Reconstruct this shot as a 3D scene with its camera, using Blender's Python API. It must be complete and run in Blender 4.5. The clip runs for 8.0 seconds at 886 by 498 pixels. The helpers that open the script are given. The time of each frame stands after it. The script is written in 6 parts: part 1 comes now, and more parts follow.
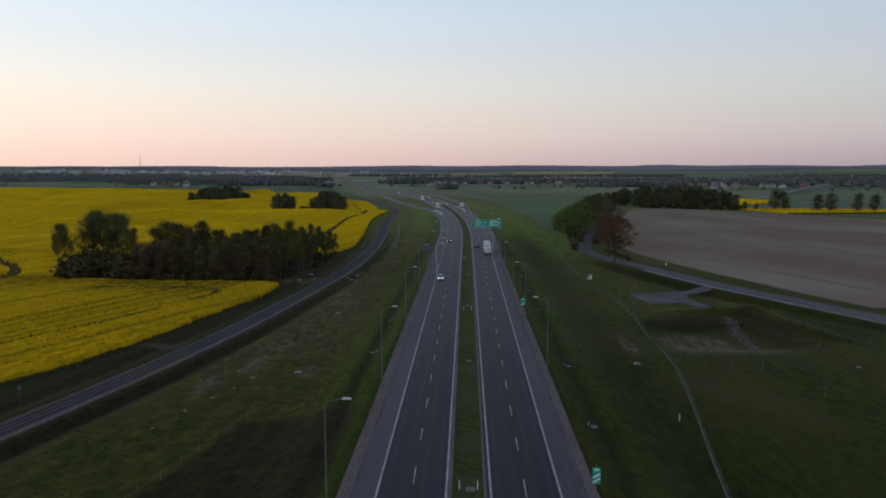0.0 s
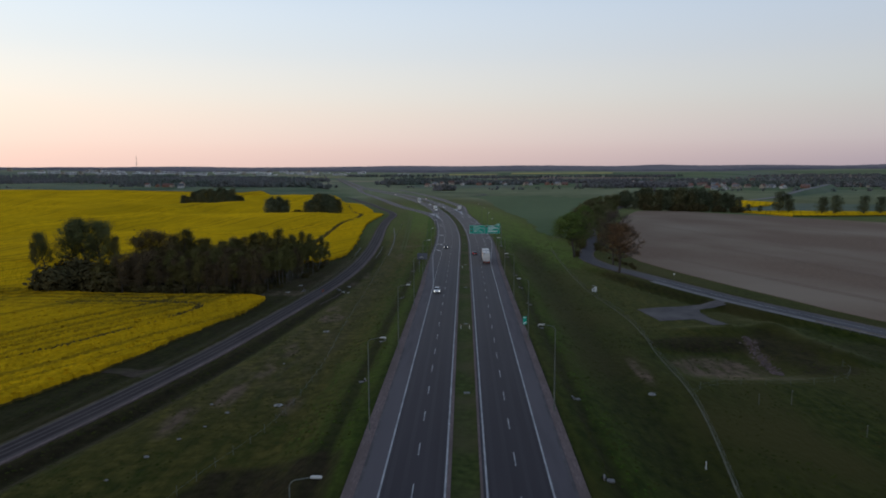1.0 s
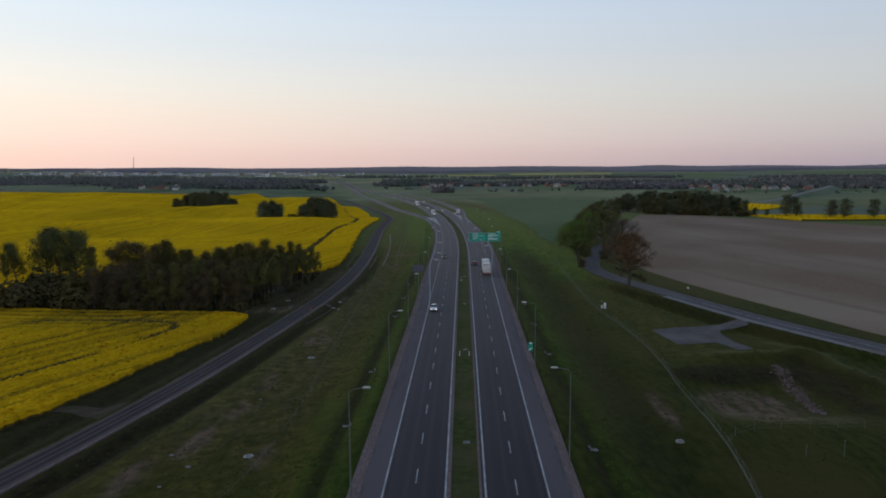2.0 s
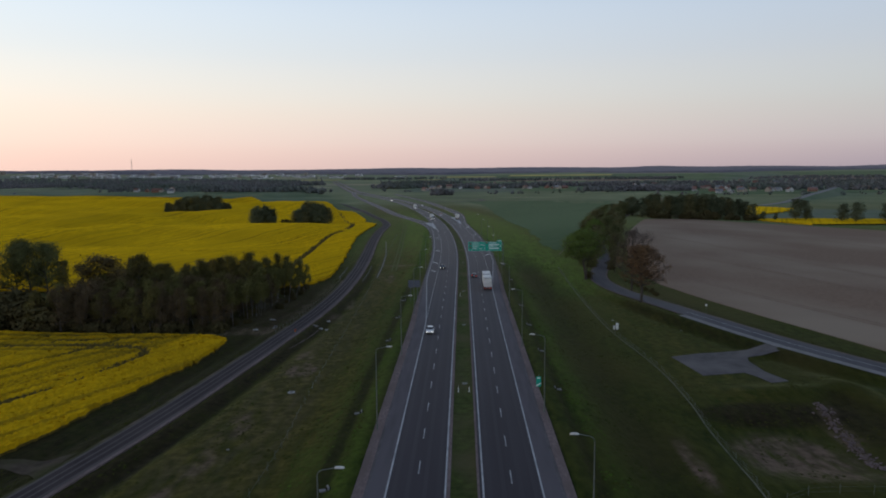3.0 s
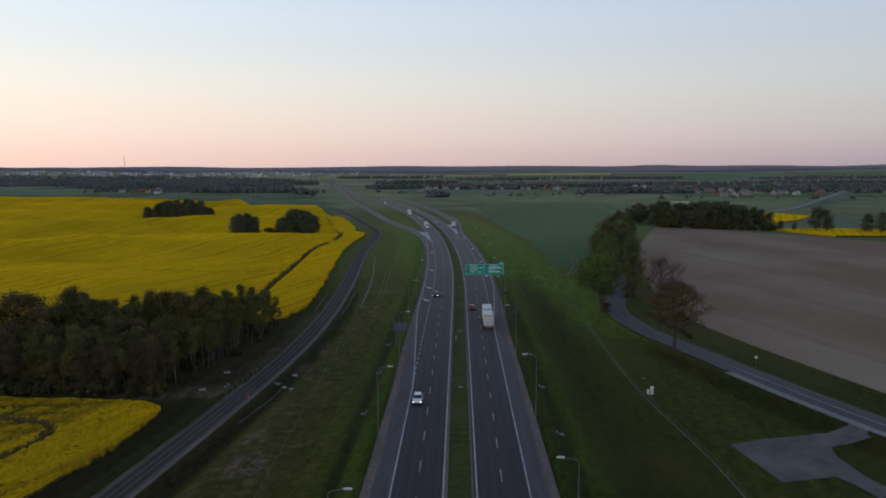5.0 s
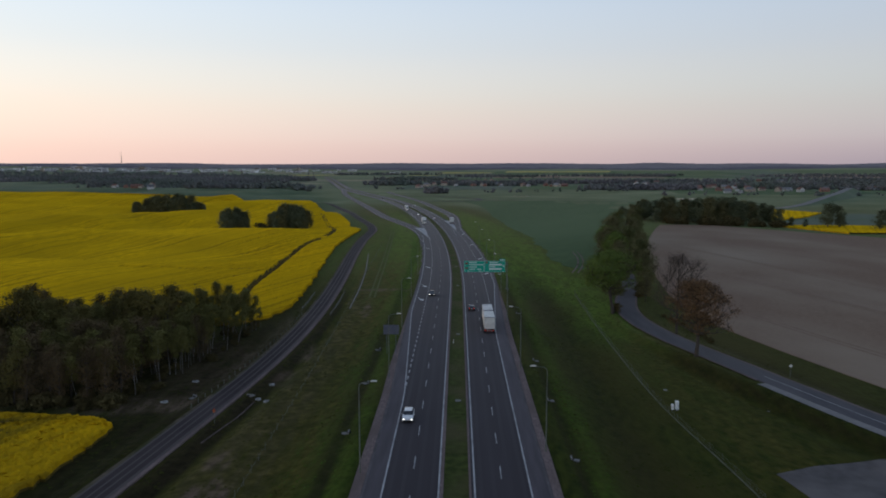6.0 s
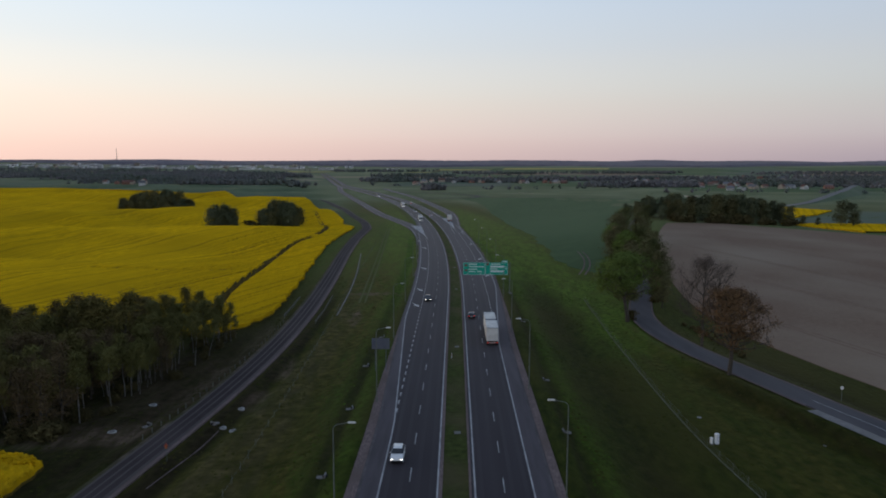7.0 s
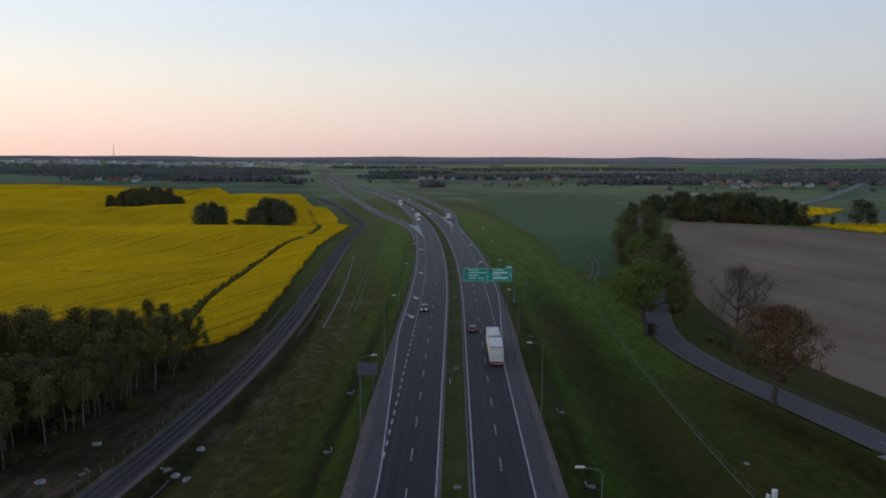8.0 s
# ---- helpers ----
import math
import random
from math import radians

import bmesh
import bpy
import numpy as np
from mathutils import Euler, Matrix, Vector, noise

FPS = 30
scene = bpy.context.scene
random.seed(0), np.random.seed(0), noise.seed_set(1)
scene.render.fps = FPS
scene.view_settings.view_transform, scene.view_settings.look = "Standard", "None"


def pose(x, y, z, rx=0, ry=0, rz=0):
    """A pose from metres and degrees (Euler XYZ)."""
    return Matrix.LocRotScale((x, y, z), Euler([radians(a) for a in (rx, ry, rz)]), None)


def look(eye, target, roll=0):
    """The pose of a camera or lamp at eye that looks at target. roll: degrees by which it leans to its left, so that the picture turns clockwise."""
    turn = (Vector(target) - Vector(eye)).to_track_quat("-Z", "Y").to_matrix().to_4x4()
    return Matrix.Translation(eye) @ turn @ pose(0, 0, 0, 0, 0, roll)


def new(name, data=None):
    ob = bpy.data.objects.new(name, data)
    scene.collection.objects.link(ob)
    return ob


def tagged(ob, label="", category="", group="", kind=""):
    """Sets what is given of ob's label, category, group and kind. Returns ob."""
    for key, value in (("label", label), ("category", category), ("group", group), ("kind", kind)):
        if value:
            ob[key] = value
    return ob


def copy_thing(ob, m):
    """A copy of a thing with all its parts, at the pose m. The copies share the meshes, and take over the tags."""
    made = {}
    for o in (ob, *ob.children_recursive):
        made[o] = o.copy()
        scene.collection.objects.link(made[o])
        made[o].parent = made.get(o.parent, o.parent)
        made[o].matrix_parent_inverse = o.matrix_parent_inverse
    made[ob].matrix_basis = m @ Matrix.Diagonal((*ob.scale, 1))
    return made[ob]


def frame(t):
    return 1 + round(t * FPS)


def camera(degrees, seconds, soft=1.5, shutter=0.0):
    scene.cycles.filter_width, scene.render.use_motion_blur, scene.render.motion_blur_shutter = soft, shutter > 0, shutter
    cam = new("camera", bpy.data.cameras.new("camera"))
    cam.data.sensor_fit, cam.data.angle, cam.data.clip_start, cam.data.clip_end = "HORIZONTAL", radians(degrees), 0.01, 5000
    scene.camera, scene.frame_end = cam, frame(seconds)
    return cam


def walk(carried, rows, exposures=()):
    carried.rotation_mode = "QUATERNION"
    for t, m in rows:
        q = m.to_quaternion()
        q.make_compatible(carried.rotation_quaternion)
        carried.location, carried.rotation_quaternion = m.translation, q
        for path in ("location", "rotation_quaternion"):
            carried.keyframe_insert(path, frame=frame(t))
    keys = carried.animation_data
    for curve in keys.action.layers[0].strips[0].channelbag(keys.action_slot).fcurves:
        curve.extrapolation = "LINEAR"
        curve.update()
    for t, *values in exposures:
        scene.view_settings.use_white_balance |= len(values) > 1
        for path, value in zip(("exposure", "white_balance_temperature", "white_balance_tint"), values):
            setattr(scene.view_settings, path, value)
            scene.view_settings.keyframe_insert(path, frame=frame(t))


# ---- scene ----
cam = camera(64.8, 8.0, soft=1.9)
PATH = [
    (0, (-0.27, -28.7, 33.228), (-0.337, -26.714, 32.997), -0.1),
    (0.5, (-0.233, -23.345, 34.255), (-0.297, -21.359, 34.025), -0.2),
    (1, (-0.203, -16.622, 35.022), (-0.264, -14.637, 34.791), -0.2),
    (1.5, (-0.324, -9.07, 35.81), (-0.382, -7.084, 35.579), -0.2),
    (3, (-0.111, 15.291, 38.646), (-0.167, 17.277, 38.419), -0.4),
    (3.5, (-0.192, 24.12, 39.557), (-0.244, 26.106, 39.33), -0.4),
    (4, (-0.218, 33.414, 42.328), (-0.268, 35.4, 42.095), -0.4),
    (4.5, (-0.211, 42.522, 44.533), (-0.259, 44.508, 44.3), -0.3),
    (6, (0.045, 68.654, 41.123), (0.003, 70.639, 40.882), 0.0),
    (6.5, (-0.047, 78.27, 40.382), (-0.086, 80.254, 40.137), 0.0),
    (7, (-0.247, 87.896, 39.809), (-0.282, 89.88, 39.56), 0.1),
    (7.5, (-0.297, 97.617, 39.605), (-0.33, 99.6, 39.35), 0.2),
    (8, (-0.305, 106.989, 39.511), (-0.337, 108.972, 39.253), 0.2),
]
walk(cam, [(t, look(eye, target, roll)) for t, eye, target, roll in PATH])

# ---- world, sun ----
world = bpy.data.worlds.new("dusk_sky")
scene.world = world
world.use_nodes = True
wn, wl = world.node_tree.nodes, world.node_tree.links
wn.clear()
w_out = wn.new("ShaderNodeOutputWorld")
w_tex = wn.new("ShaderNodeTexCoord")
w_sep = wn.new("ShaderNodeSeparateXYZ")
wl.new(w_tex.outputs["Generated"], w_sep.inputs[0])


def sky_ramp(stops):
    r = wn.new("ShaderNodeValToRGB")
    while len(r.color_ramp.elements) < len(stops):
        r.color_ramp.elements.new(0.5)
    for e, (p, c) in zip(r.color_ramp.elements, stops):
        e.position, e.color = p, (*c, 1)
    r.color_ramp.interpolation = "CARDINAL"
    wl.new(w_sep.outputs["Z"], r.inputs[0])
    return r


# afterglow on the sunset side (-x), cooler and dimmer sky opposite
warm = sky_ramp([(0.0, (0.93, 0.665, 0.59)), (0.035, (0.965, 0.745, 0.665)), (0.09, (0.94, 0.845, 0.765)), (0.15, (0.82, 0.848, 0.86)), (0.24, (0.665, 0.775, 0.90)), (0.5, (0.345, 0.445, 0.60)), (1.0, (0.195, 0.262, 0.415))])
cool = sky_ramp([(0.0, (0.355, 0.312, 0.375)), (0.035, (0.452, 0.422, 0.464)), (0.09, (0.498, 0.518, 0.542)), (0.15, (0.485, 0.535, 0.61)), (0.24, (0.415, 0.51, 0.655)), (0.5, (0.285, 0.385, 0.55)), (1.0, (0.18, 0.243, 0.39))])
w_map = wn.new("ShaderNodeMapRange")
w_map.inputs[1].default_value, w_map.inputs[2].default_value = -0.62, 0.60
wl.new(w_sep.outputs["X"], w_map.inputs[0])
w_mix = wn.new("ShaderNodeMix")
w_mix.data_type = "RGBA"
wl.new(w_map.outputs[0], w_mix.inputs[0])
wl.new(warm.outputs[0], w_mix.inputs[6])
wl.new(cool.outputs[0], w_mix.inputs[7])
w_bg = wn.new("ShaderNodeBackground")
w_bg.inputs[1].default_value = 1.0
wl.new(w_mix.outputs[2], w_bg.inputs[0])
w_sky = wn.new("ShaderNodeTexSky")
w_sky.sky_type, w_sky.sun_disc = "NISHITA", False
w_sky.sun_elevation, w_sky.sun_rotation = radians(2.0), radians(-72)
w_bg2 = wn.new("ShaderNodeBackground")
w_bg2.inputs[1].default_value = 0.03
wl.new(w_sky.outputs[0], w_bg2.inputs[0])
w_add = wn.new("ShaderNodeAddShader")
wl.new(w_bg.outputs[0], w_add.inputs[0])
wl.new(w_bg2.outputs[0], w_add.inputs[1])
wl.new(w_add.outputs[0], w_out.inputs[0])

sun = new("sun", bpy.data.lights.new("sun", "SUN"))
sun.data.energy, sun.data.angle, sun.data.color = 0.3, radians(14), (1.0, 0.78, 0.58)
sun.matrix_world = look((-95, 31, 9), (0, 0, 0))


# ---- materials ----
def mat(name, c1, c2, scale=1.0, rough=0.9, c3=None, big=0.02, bump=0.0, bscale=None, metal=0.0, spread=0.18, islands=0.0, objects=0.0, spec=0.03, squash=(1, 1, 1), turn=0.0, grazing_sheen=0.0, sheen_tint=(0.85, 1.0, 0.5)):
    """Two colours mixed by fine noise, a third by broad noise; relief; random tone by island or by object."""
    m = bpy.data.materials.new(name)
    m.use_nodes = True
    n, l = m.node_tree.nodes, m.node_tree.links
    b = n["Principled BSDF"]
    tc = n.new("ShaderNodeTexCoord")
    mp = n.new("ShaderNodeMapping")
    mp.vector_type = "TEXTURE"
    mp.inputs["Scale"].default_value = [1 / k for k in squash]
    mp.inputs["Rotation"].default_value = (0, 0, turn)
    l.new(tc.outputs["Object"], mp.inputs[0])
    fine = n.new("ShaderNodeTexNoise")
    fine.inputs["Scale"].default_value, fine.inputs["Detail"].default_value = scale, 6
    l.new(mp.outputs[0], fine.inputs["Vector"])
    r = n.new("ShaderNodeMapRange")
    r.inputs[1].default_value, r.inputs[2].default_value = 0.5 - spread, 0.5 + spread
    l.new(fine.outputs[0], r.inputs[0])
    mix = n.new("ShaderNodeMix")
    mix.data_type = "RGBA"
    mix.inputs[6].default_value, mix.inputs[7].default_value = (*c1, 1), (*c2, 1)
    l.new(r.outputs[0], mix.inputs[0])
    col = mix.outputs[2]
    if c3:
        wide = n.new("ShaderNodeTexNoise")
        wide.inputs["Scale"].default_value, wide.inputs["Detail"].default_value = big, 4
        l.new(mp.outputs[0], wide.inputs["Vector"])
        r2 = n.new("ShaderNodeMapRange")
        r2.inputs[1].default_value, r2.inputs[2].default_value = 0.42, 0.66
        l.new(wide.outputs[0], r2.inputs[0])
        mix2 = n.new("ShaderNodeMix")
        mix2.data_type = "RGBA"
        mix2.inputs[7].default_value = (*c3, 1)
        l.new(r2.outputs[0], mix2.inputs[0])
        l.new(col, mix2.inputs[6])
        col = mix2.outputs[2]
    for amount, node, out in ((islands, "ShaderNodeNewGeometry", "Random Per Island"), (objects, "ShaderNodeObjectInfo", "Random")):
        if amount:
            g = n.new(node)
            v = n.new("ShaderNodeMapRange")
            v.inputs[3].default_value, v.inputs[4].default_value = 1 - amount, 1 + amount
            l.new(g.outputs[out], v.inputs[0])
            h = n.new("ShaderNodeHueSaturation")
            l.new(v.outputs[0], h.inputs["Value"])
            l.new(col, h.inputs["Color"])
            col = h.outputs[0]
    l.new(col, b.inputs["Base Color"])
    b.inputs["Roughness"].default_value, b.inputs["Metallic"].default_value = rough, metal
    b.inputs["Specular IOR Level"].default_value = spec
    # sheen brightens grazing views; on ground and roads it stands in for haze
    b.inputs["Sheen Weight"].default_value, b.inputs["Sheen Roughness"].default_value = grazing_sheen, 0.28
    b.inputs["Sheen Tint"].default_value = (*sheen_tint, 1)
    if bump:
        bn = n.new("ShaderNodeTexNoise")
        bn.inputs["Scale"].default_value, bn.inputs["Detail"].default_value = bscale or scale, 5
        l.new(mp.outputs[0], bn.inputs["Vector"])
        bp = n.new("ShaderNodeBump")
        bp.inputs["Strength"].default_value, bp.inputs["Distance"].default_value = 0.6, bump
        l.new(bn.outputs[0], bp.inputs["Height"])
        l.new(bp.outputs[0], b.inputs["Normal"])
    return m


def glow(name, colour, strength):
    m = bpy.data.materials.new(name)
    m.use_nodes = True
    b = m.node_tree.nodes["Principled BSDF"]
    b.inputs["Base Color"].default_value = (*colour, 1)
    b.inputs["Emission Color"].default_value = (*colour, 1)
    b.inputs["Emission Strength"].default_value = strength
    return m


MEDIAN = mat("median_grass", (0.024, 0.034, 0.009), (0.054, 0.066, 0.018), 0.8, 0.95, (0.066, 0.058, 0.028), 0.09, 0.15, 3, grazing_sheen=0.05, sheen_tint=(0.85, 0.95, 0.55))
VERGE = mat("lush_verge", (0.036, 0.064, 0.014), (0.066, 0.104, 0.024), 0.6, 0.95, (0.084, 0.092, 0.034), 0.05, 0.2, 2, grazing_sheen=0.05, sheen_tint=(0.85, 1.0, 0.6))
CROP = mat("green_crop", (0.021, 0.050, 0.016), (0.042, 0.080, 0.028), 0.25, 0.95, (0.050, 0.086, 0.034), 0.012, 0.1, 2, spec=0.05, squash=(1, 0.3, 1), turn=-0.5, grazing_sheen=0.06, sheen_tint=(0.75, 0.95, 0.75))
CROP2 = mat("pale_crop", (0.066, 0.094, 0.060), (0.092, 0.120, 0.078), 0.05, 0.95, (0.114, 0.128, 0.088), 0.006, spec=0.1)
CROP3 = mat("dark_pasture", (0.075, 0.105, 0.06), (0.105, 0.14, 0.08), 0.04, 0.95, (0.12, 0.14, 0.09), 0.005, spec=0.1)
SOIL = mat("tilled_soil", (0.152, 0.101, 0.071), (0.216, 0.149, 0.106), 1.1, 0.95, (0.246, 0.188, 0.138), 0.016, 0.12, 1.2, spread=0.3, squash=(1, 0.6, 1), turn=0.27)
BARE = mat("bare_earth", (0.06, 0.05, 0.034), (0.12, 0.095, 0.07), 0.5, 0.95, (0.05, 0.05, 0.022), 0.15, 0.1, 2)
RAPE = mat("rape_bloom", (0.355, 0.210, 0.006), (0.725, 0.421, 0.008), 0.9, 0.9, (0.44, 0.262, 0.007), 0.03, 0.5, 1.3, spread=0.2, squash=(1, 0.22, 1), turn=-0.42, grazing_sheen=0.22, sheen_tint=(1.0, 0.73, 0.02), spec=0.0)


def thin_and_shaded_rape():
    """Where the crop was driven over or stands thin, the stalks show through; their colour also paints the shade behind
    swell crests.
    """
    n, l = RAPE.node_tree.nodes, RAPE.node_tree.links
    shader = n["Principled BSDF"]
    bloom = shader.inputs["Base Color"].links[0].from_socket
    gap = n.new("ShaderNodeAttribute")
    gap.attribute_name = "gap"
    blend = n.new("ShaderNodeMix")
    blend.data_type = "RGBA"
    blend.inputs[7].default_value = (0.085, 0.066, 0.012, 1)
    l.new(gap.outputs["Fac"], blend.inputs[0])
    # long thin seams between the drilled rows, broken here and there
    tc = n.new("ShaderNodeTexCoord")
    for width, run, low, high, most in ((3.0, 110.0, 0.50, 0.70, 0.3), (2.4, 260.0, 0.60, 0.64, 0.6)):
        rows = n.new("ShaderNodeMapping")
        rows.vector_type = "TEXTURE"
        rows.inputs["Location"].default_value = (17.0 * width, 0, 0)
        rows.inputs["Rotation"].default_value = (0, 0, -0.423)
        rows.inputs["Scale"].default_value = (width, run, 1.0)
        l.new(tc.outputs["Object"], rows.inputs[0])
        seam = n.new("ShaderNodeTexNoise")
        seam.noise_dimensions = "2D"
        seam.inputs["Scale"].default_value, seam.inputs["Detail"].default_value = 1.0, 2
        l.new(rows.outputs[0], seam.inputs["Vector"])
        amount = n.new("ShaderNodeMapRange")
        amount.inputs[1].default_value, amount.inputs[2].default_value, amount.inputs[4].default_value = low, high, most
        l.new(seam.outputs[0], amount.inputs[0])
        stalks = n.new("ShaderNodeMix")
        stalks.data_type = "RGBA"
        stalks.inputs[7].default_value = (0.18, 0.112, 0.010, 1)
        l.new(amount.outputs[0], stalks.inputs[0])
        l.new(bloom, stalks.inputs[6])
        bloom = stalks.outputs[2]
    l.new(bloom, blend.inputs[6])
    l.new(blend.outputs[2], shader.inputs["Base Color"])


thin_and_shaded_rape()
TRODDEN = mat("trodden_earth", (0.048, 0.037, 0.027), (0.092, 0.069, 0.052), 0.5, 0.95, (0.05, 0.048, 0.022), 0.15, 0.1, 2)
RAPE_STEM = mat("rape_stalks", (0.050, 0.040, 0.012), (0.130, 0.088, 0.022), 1.4, 0.95)
ASPHALT = mat("asphalt", (0.027, 0.0228, 0.027), (0.035, 0.030, 0.0355), 0.5, 0.8, (0.043, 0.0365, 0.043), 0.03, 0.004, 60, squash=(1, 0.06, 1), spec=0.15, grazing_sheen=0.10, sheen_tint=(0.88, 0.92, 1.0))
RUBBED = mat("rubbed_asphalt", (0.031, 0.0263, 0.031), (0.039, 0.0335, 0.039), 0.6, 0.78, (0.046, 0.0395, 0.045), 0.04, squash=(1, 0.05, 1), spec=0.15, grazing_sheen=0.10, sheen_tint=(0.88, 0.92, 1.0))
SHOULDER = mat("shoulder_asphalt", (0.056, 0.049, 0.055), (0.080, 0.070, 0.078), 0.9, 0.82, (0.092, 0.081, 0.088), 0.09, 0.004, 60, squash=(1, 0.1, 1), spec=0.12, grazing_sheen=0.05, sheen_tint=(1.0, 0.95, 0.98))
KERB = mat("stained_concrete", (0.085, 0.077, 0.078), (0.125, 0.113, 0.114), 1.2, 0.9, (0.075, 0.068, 0.068), 0.3)
OLD_ASPHALT = mat("worn_asphalt", (0.052, 0.042, 0.043), (0.074, 0.061, 0.060), 0.6, 0.88, (0.086, 0.071, 0.067), 0.06, 0.006, 30, squash=(1, 0.12, 1), spec=0.15)
LOCAL_ASPHALT = mat("pale_asphalt", (0.057, 0.053, 0.058), (0.080, 0.075, 0.081), 0.6, 0.86, (0.092, 0.085, 0.088), 0.06, 0.006, 30, squash=(1, 0.12, 1), spec=0.15)
WHEEL = mat("dark_wheel_track", (0.036, 0.029, 0.030), (0.049, 0.040, 0.040), 0.5, 0.85, (0.058, 0.047, 0.046), 0.06)
GRAVEL = mat("pinkish_gravel", (0.112, 0.083, 0.080), (0.190, 0.144, 0.136), 4.0, 0.95, (0.118, 0.090, 0.082), 0.4, 0.03, 12, squash=(1, 0.25, 1))
GUTTER = mat("concrete", (0.16, 0.152, 0.15), (0.23, 0.218, 0.21), 1.2, 0.9, (0.16, 0.155, 0.14), 0.3, 0.01, 20)
PAINT = mat("road_paint", (0.30, 0.30, 0.305), (0.42, 0.42, 0.42), 2.5, 0.75, (0.24, 0.24, 0.245), 0.4)
STEEL = mat("galvanised_steel", (0.12, 0.132, 0.118), (0.17, 0.182, 0.165), 2.0, 0.55, metal=0.2)
LAMP_WHITE = mat("lamp_housing", (0.50, 0.49, 0.46), (0.60, 0.58, 0.54), 4, 0.4)
SIGN_GREEN = mat("sign_green", (0.02, 0.34, 0.235), (0.03, 0.39, 0.275), 1.0, 0.45)
SIGN_WHITE = mat("sign_white", (0.62, 0.72, 0.70), (0.74, 0.82, 0.80), 2.0, 0.45)
SIGN_RED = mat("sign_red", (0.20, 0.06, 0.055), (0.25, 0.075, 0.065), 2.0, 0.45)
SIGN_BACK = mat("sign_back", (0.105, 0.115, 0.15), (0.14, 0.15, 0.185), 1.0, 0.5, metal=0.3)
WHITE = mat("white_plastic", (0.66, 0.66, 0.66), (0.76, 0.76, 0.75), 3, 0.5)
ORANGE = mat("orange_plastic", (0.40, 0.115, 0.04), (0.48, 0.145, 0.05), 3, 0.5)
WIRE = mat("fence_wire", (0.13, 0.145, 0.14), (0.18, 0.20, 0.19), 3, 0.6, metal=0.3)
WOOD_POST = mat("weathered_post", (0.10, 0.105, 0.09), (0.15, 0.15, 0.13), 4, 0.9)
BARK = mat("bark", (0.05, 0.042, 0.036), (0.09, 0.078, 0.066), 2.5, 0.95, bump=0.03, bscale=5)
BIRCH = mat("birch_bark", (0.155, 0.147, 0.138), (0.25, 0.24, 0.225), 0.8, 0.85, (0.07, 0.06, 0.055), 0.9, squash=(1, 1, 3))
LEAF_BIRCH = mat("birch_leaves", (0.102, 0.096, 0.032), (0.146, 0.136, 0.046), 0.4, 0.9, islands=0.07, objects=0.2)
PAD = mat("compacted_gravel", (0.080, 0.071, 0.070), (0.112, 0.101, 0.098), 0.6, 0.92, (0.134, 0.120, 0.114), 0.12, 0.02, 8)
RUT = mat("pale_wheel_rut", (0.085, 0.088, 0.055), (0.15, 0.145, 0.11), 0.8, 0.95)
LEAF_DARK = mat("alder_leaves", (0.080, 0.088, 0.034), (0.128, 0.132, 0.052), 0.4, 0.9, islands=0.14, objects=0.22)
LEAF_WOOD = mat("woodland_leaves", (0.092, 0.080, 0.027), (0.126, 0.109, 0.038), 0.4, 0.9, islands=0.04, objects=0.2)
LEAF_WOOD_BROWN = mat("woodland_brown_leaves", (0.092, 0.068, 0.030), (0.122, 0.092, 0.041), 0.4, 0.9, islands=0.04, objects=0.2)
LEAF_THICKET = mat("thicket_buds", (0.092, 0.065, 0.035), (0.126, 0.090, 0.048), 0.4, 0.9, islands=0.04, objects=0.15)
LEAF_FAR = mat("field_tree_leaves", (0.088, 0.100, 0.056), (0.130, 0.142, 0.080), 0.4, 0.9, islands=0.1, objects=0.2)
LEAF_RUST = mat("young_maple_leaves", (0.112, 0.068, 0.036), (0.152, 0.092, 0.047), 0.4, 0.9, islands=0.06, objects=0.1)
LEAF_GREEN = mat("fresh_leaves", (0.100, 0.142, 0.034), (0.146, 0.194, 0.048), 0.4, 0.9, islands=0.1, objects=0.15)
LEAF_BUD = mat("buds", (0.09, 0.07, 0.055), (0.13, 0.10, 0.08), 0.4, 0.9, islands=0.22)
LEAF_BROWN = mat("brownish_leaves", (0.104, 0.098, 0.046), (0.150, 0.138, 0.064), 0.4, 0.9, islands=0.14, objects=0.2)
# distant crowns greyed and lightened: haze painted into the leaf colour
FAR_WOOD = mat("hazed_far_wood", (0.106, 0.099, 0.102), (0.150, 0.140, 0.140), 0.012, 0.95, (0.086, 0.104, 0.080), 0.005, islands=0.16, spec=0.1, grazing_sheen=0.05, sheen_tint=(0.85, 0.9, 1.0))
WALL_WHITE = mat("white_render", (0.44, 0.43, 0.42), (0.54, 0.53, 0.51), 0.6, 0.9, objects=0.15)
WALL_TOWN = mat("pale_panel_wall", (0.62, 0.61, 0.62), (0.74, 0.73, 0.73), 0.6, 0.9, objects=0.2)
WALL_BUFF = mat("buff_render", (0.32, 0.27, 0.22), (0.42, 0.36, 0.29), 0.6, 0.9, objects=0.25)
WALL_BRICK = mat("brick_wall", (0.24, 0.12, 0.09), (0.32, 0.17, 0.12), 1.0, 0.9, objects=0.2)
ROOF_RED = mat("red_roof_tiles", (0.14, 0.082, 0.070), (0.19, 0.108, 0.090), 0.8, 0.85, objects=0.25)
ROOF_GREY = mat("grey_roof", (0.13, 0.13, 0.14), (0.2, 0.2, 0.21), 0.8, 0.8, objects=0.2)
GLASS = mat("dark_glass", (0.02, 0.022, 0.026), (0.03, 0.032, 0.036), 1, 0.08, spec=0.6)
BLACK = mat("black_rubber", (0.015, 0.015, 0.016), (0.03, 0.03, 0.03), 5, 0.8)
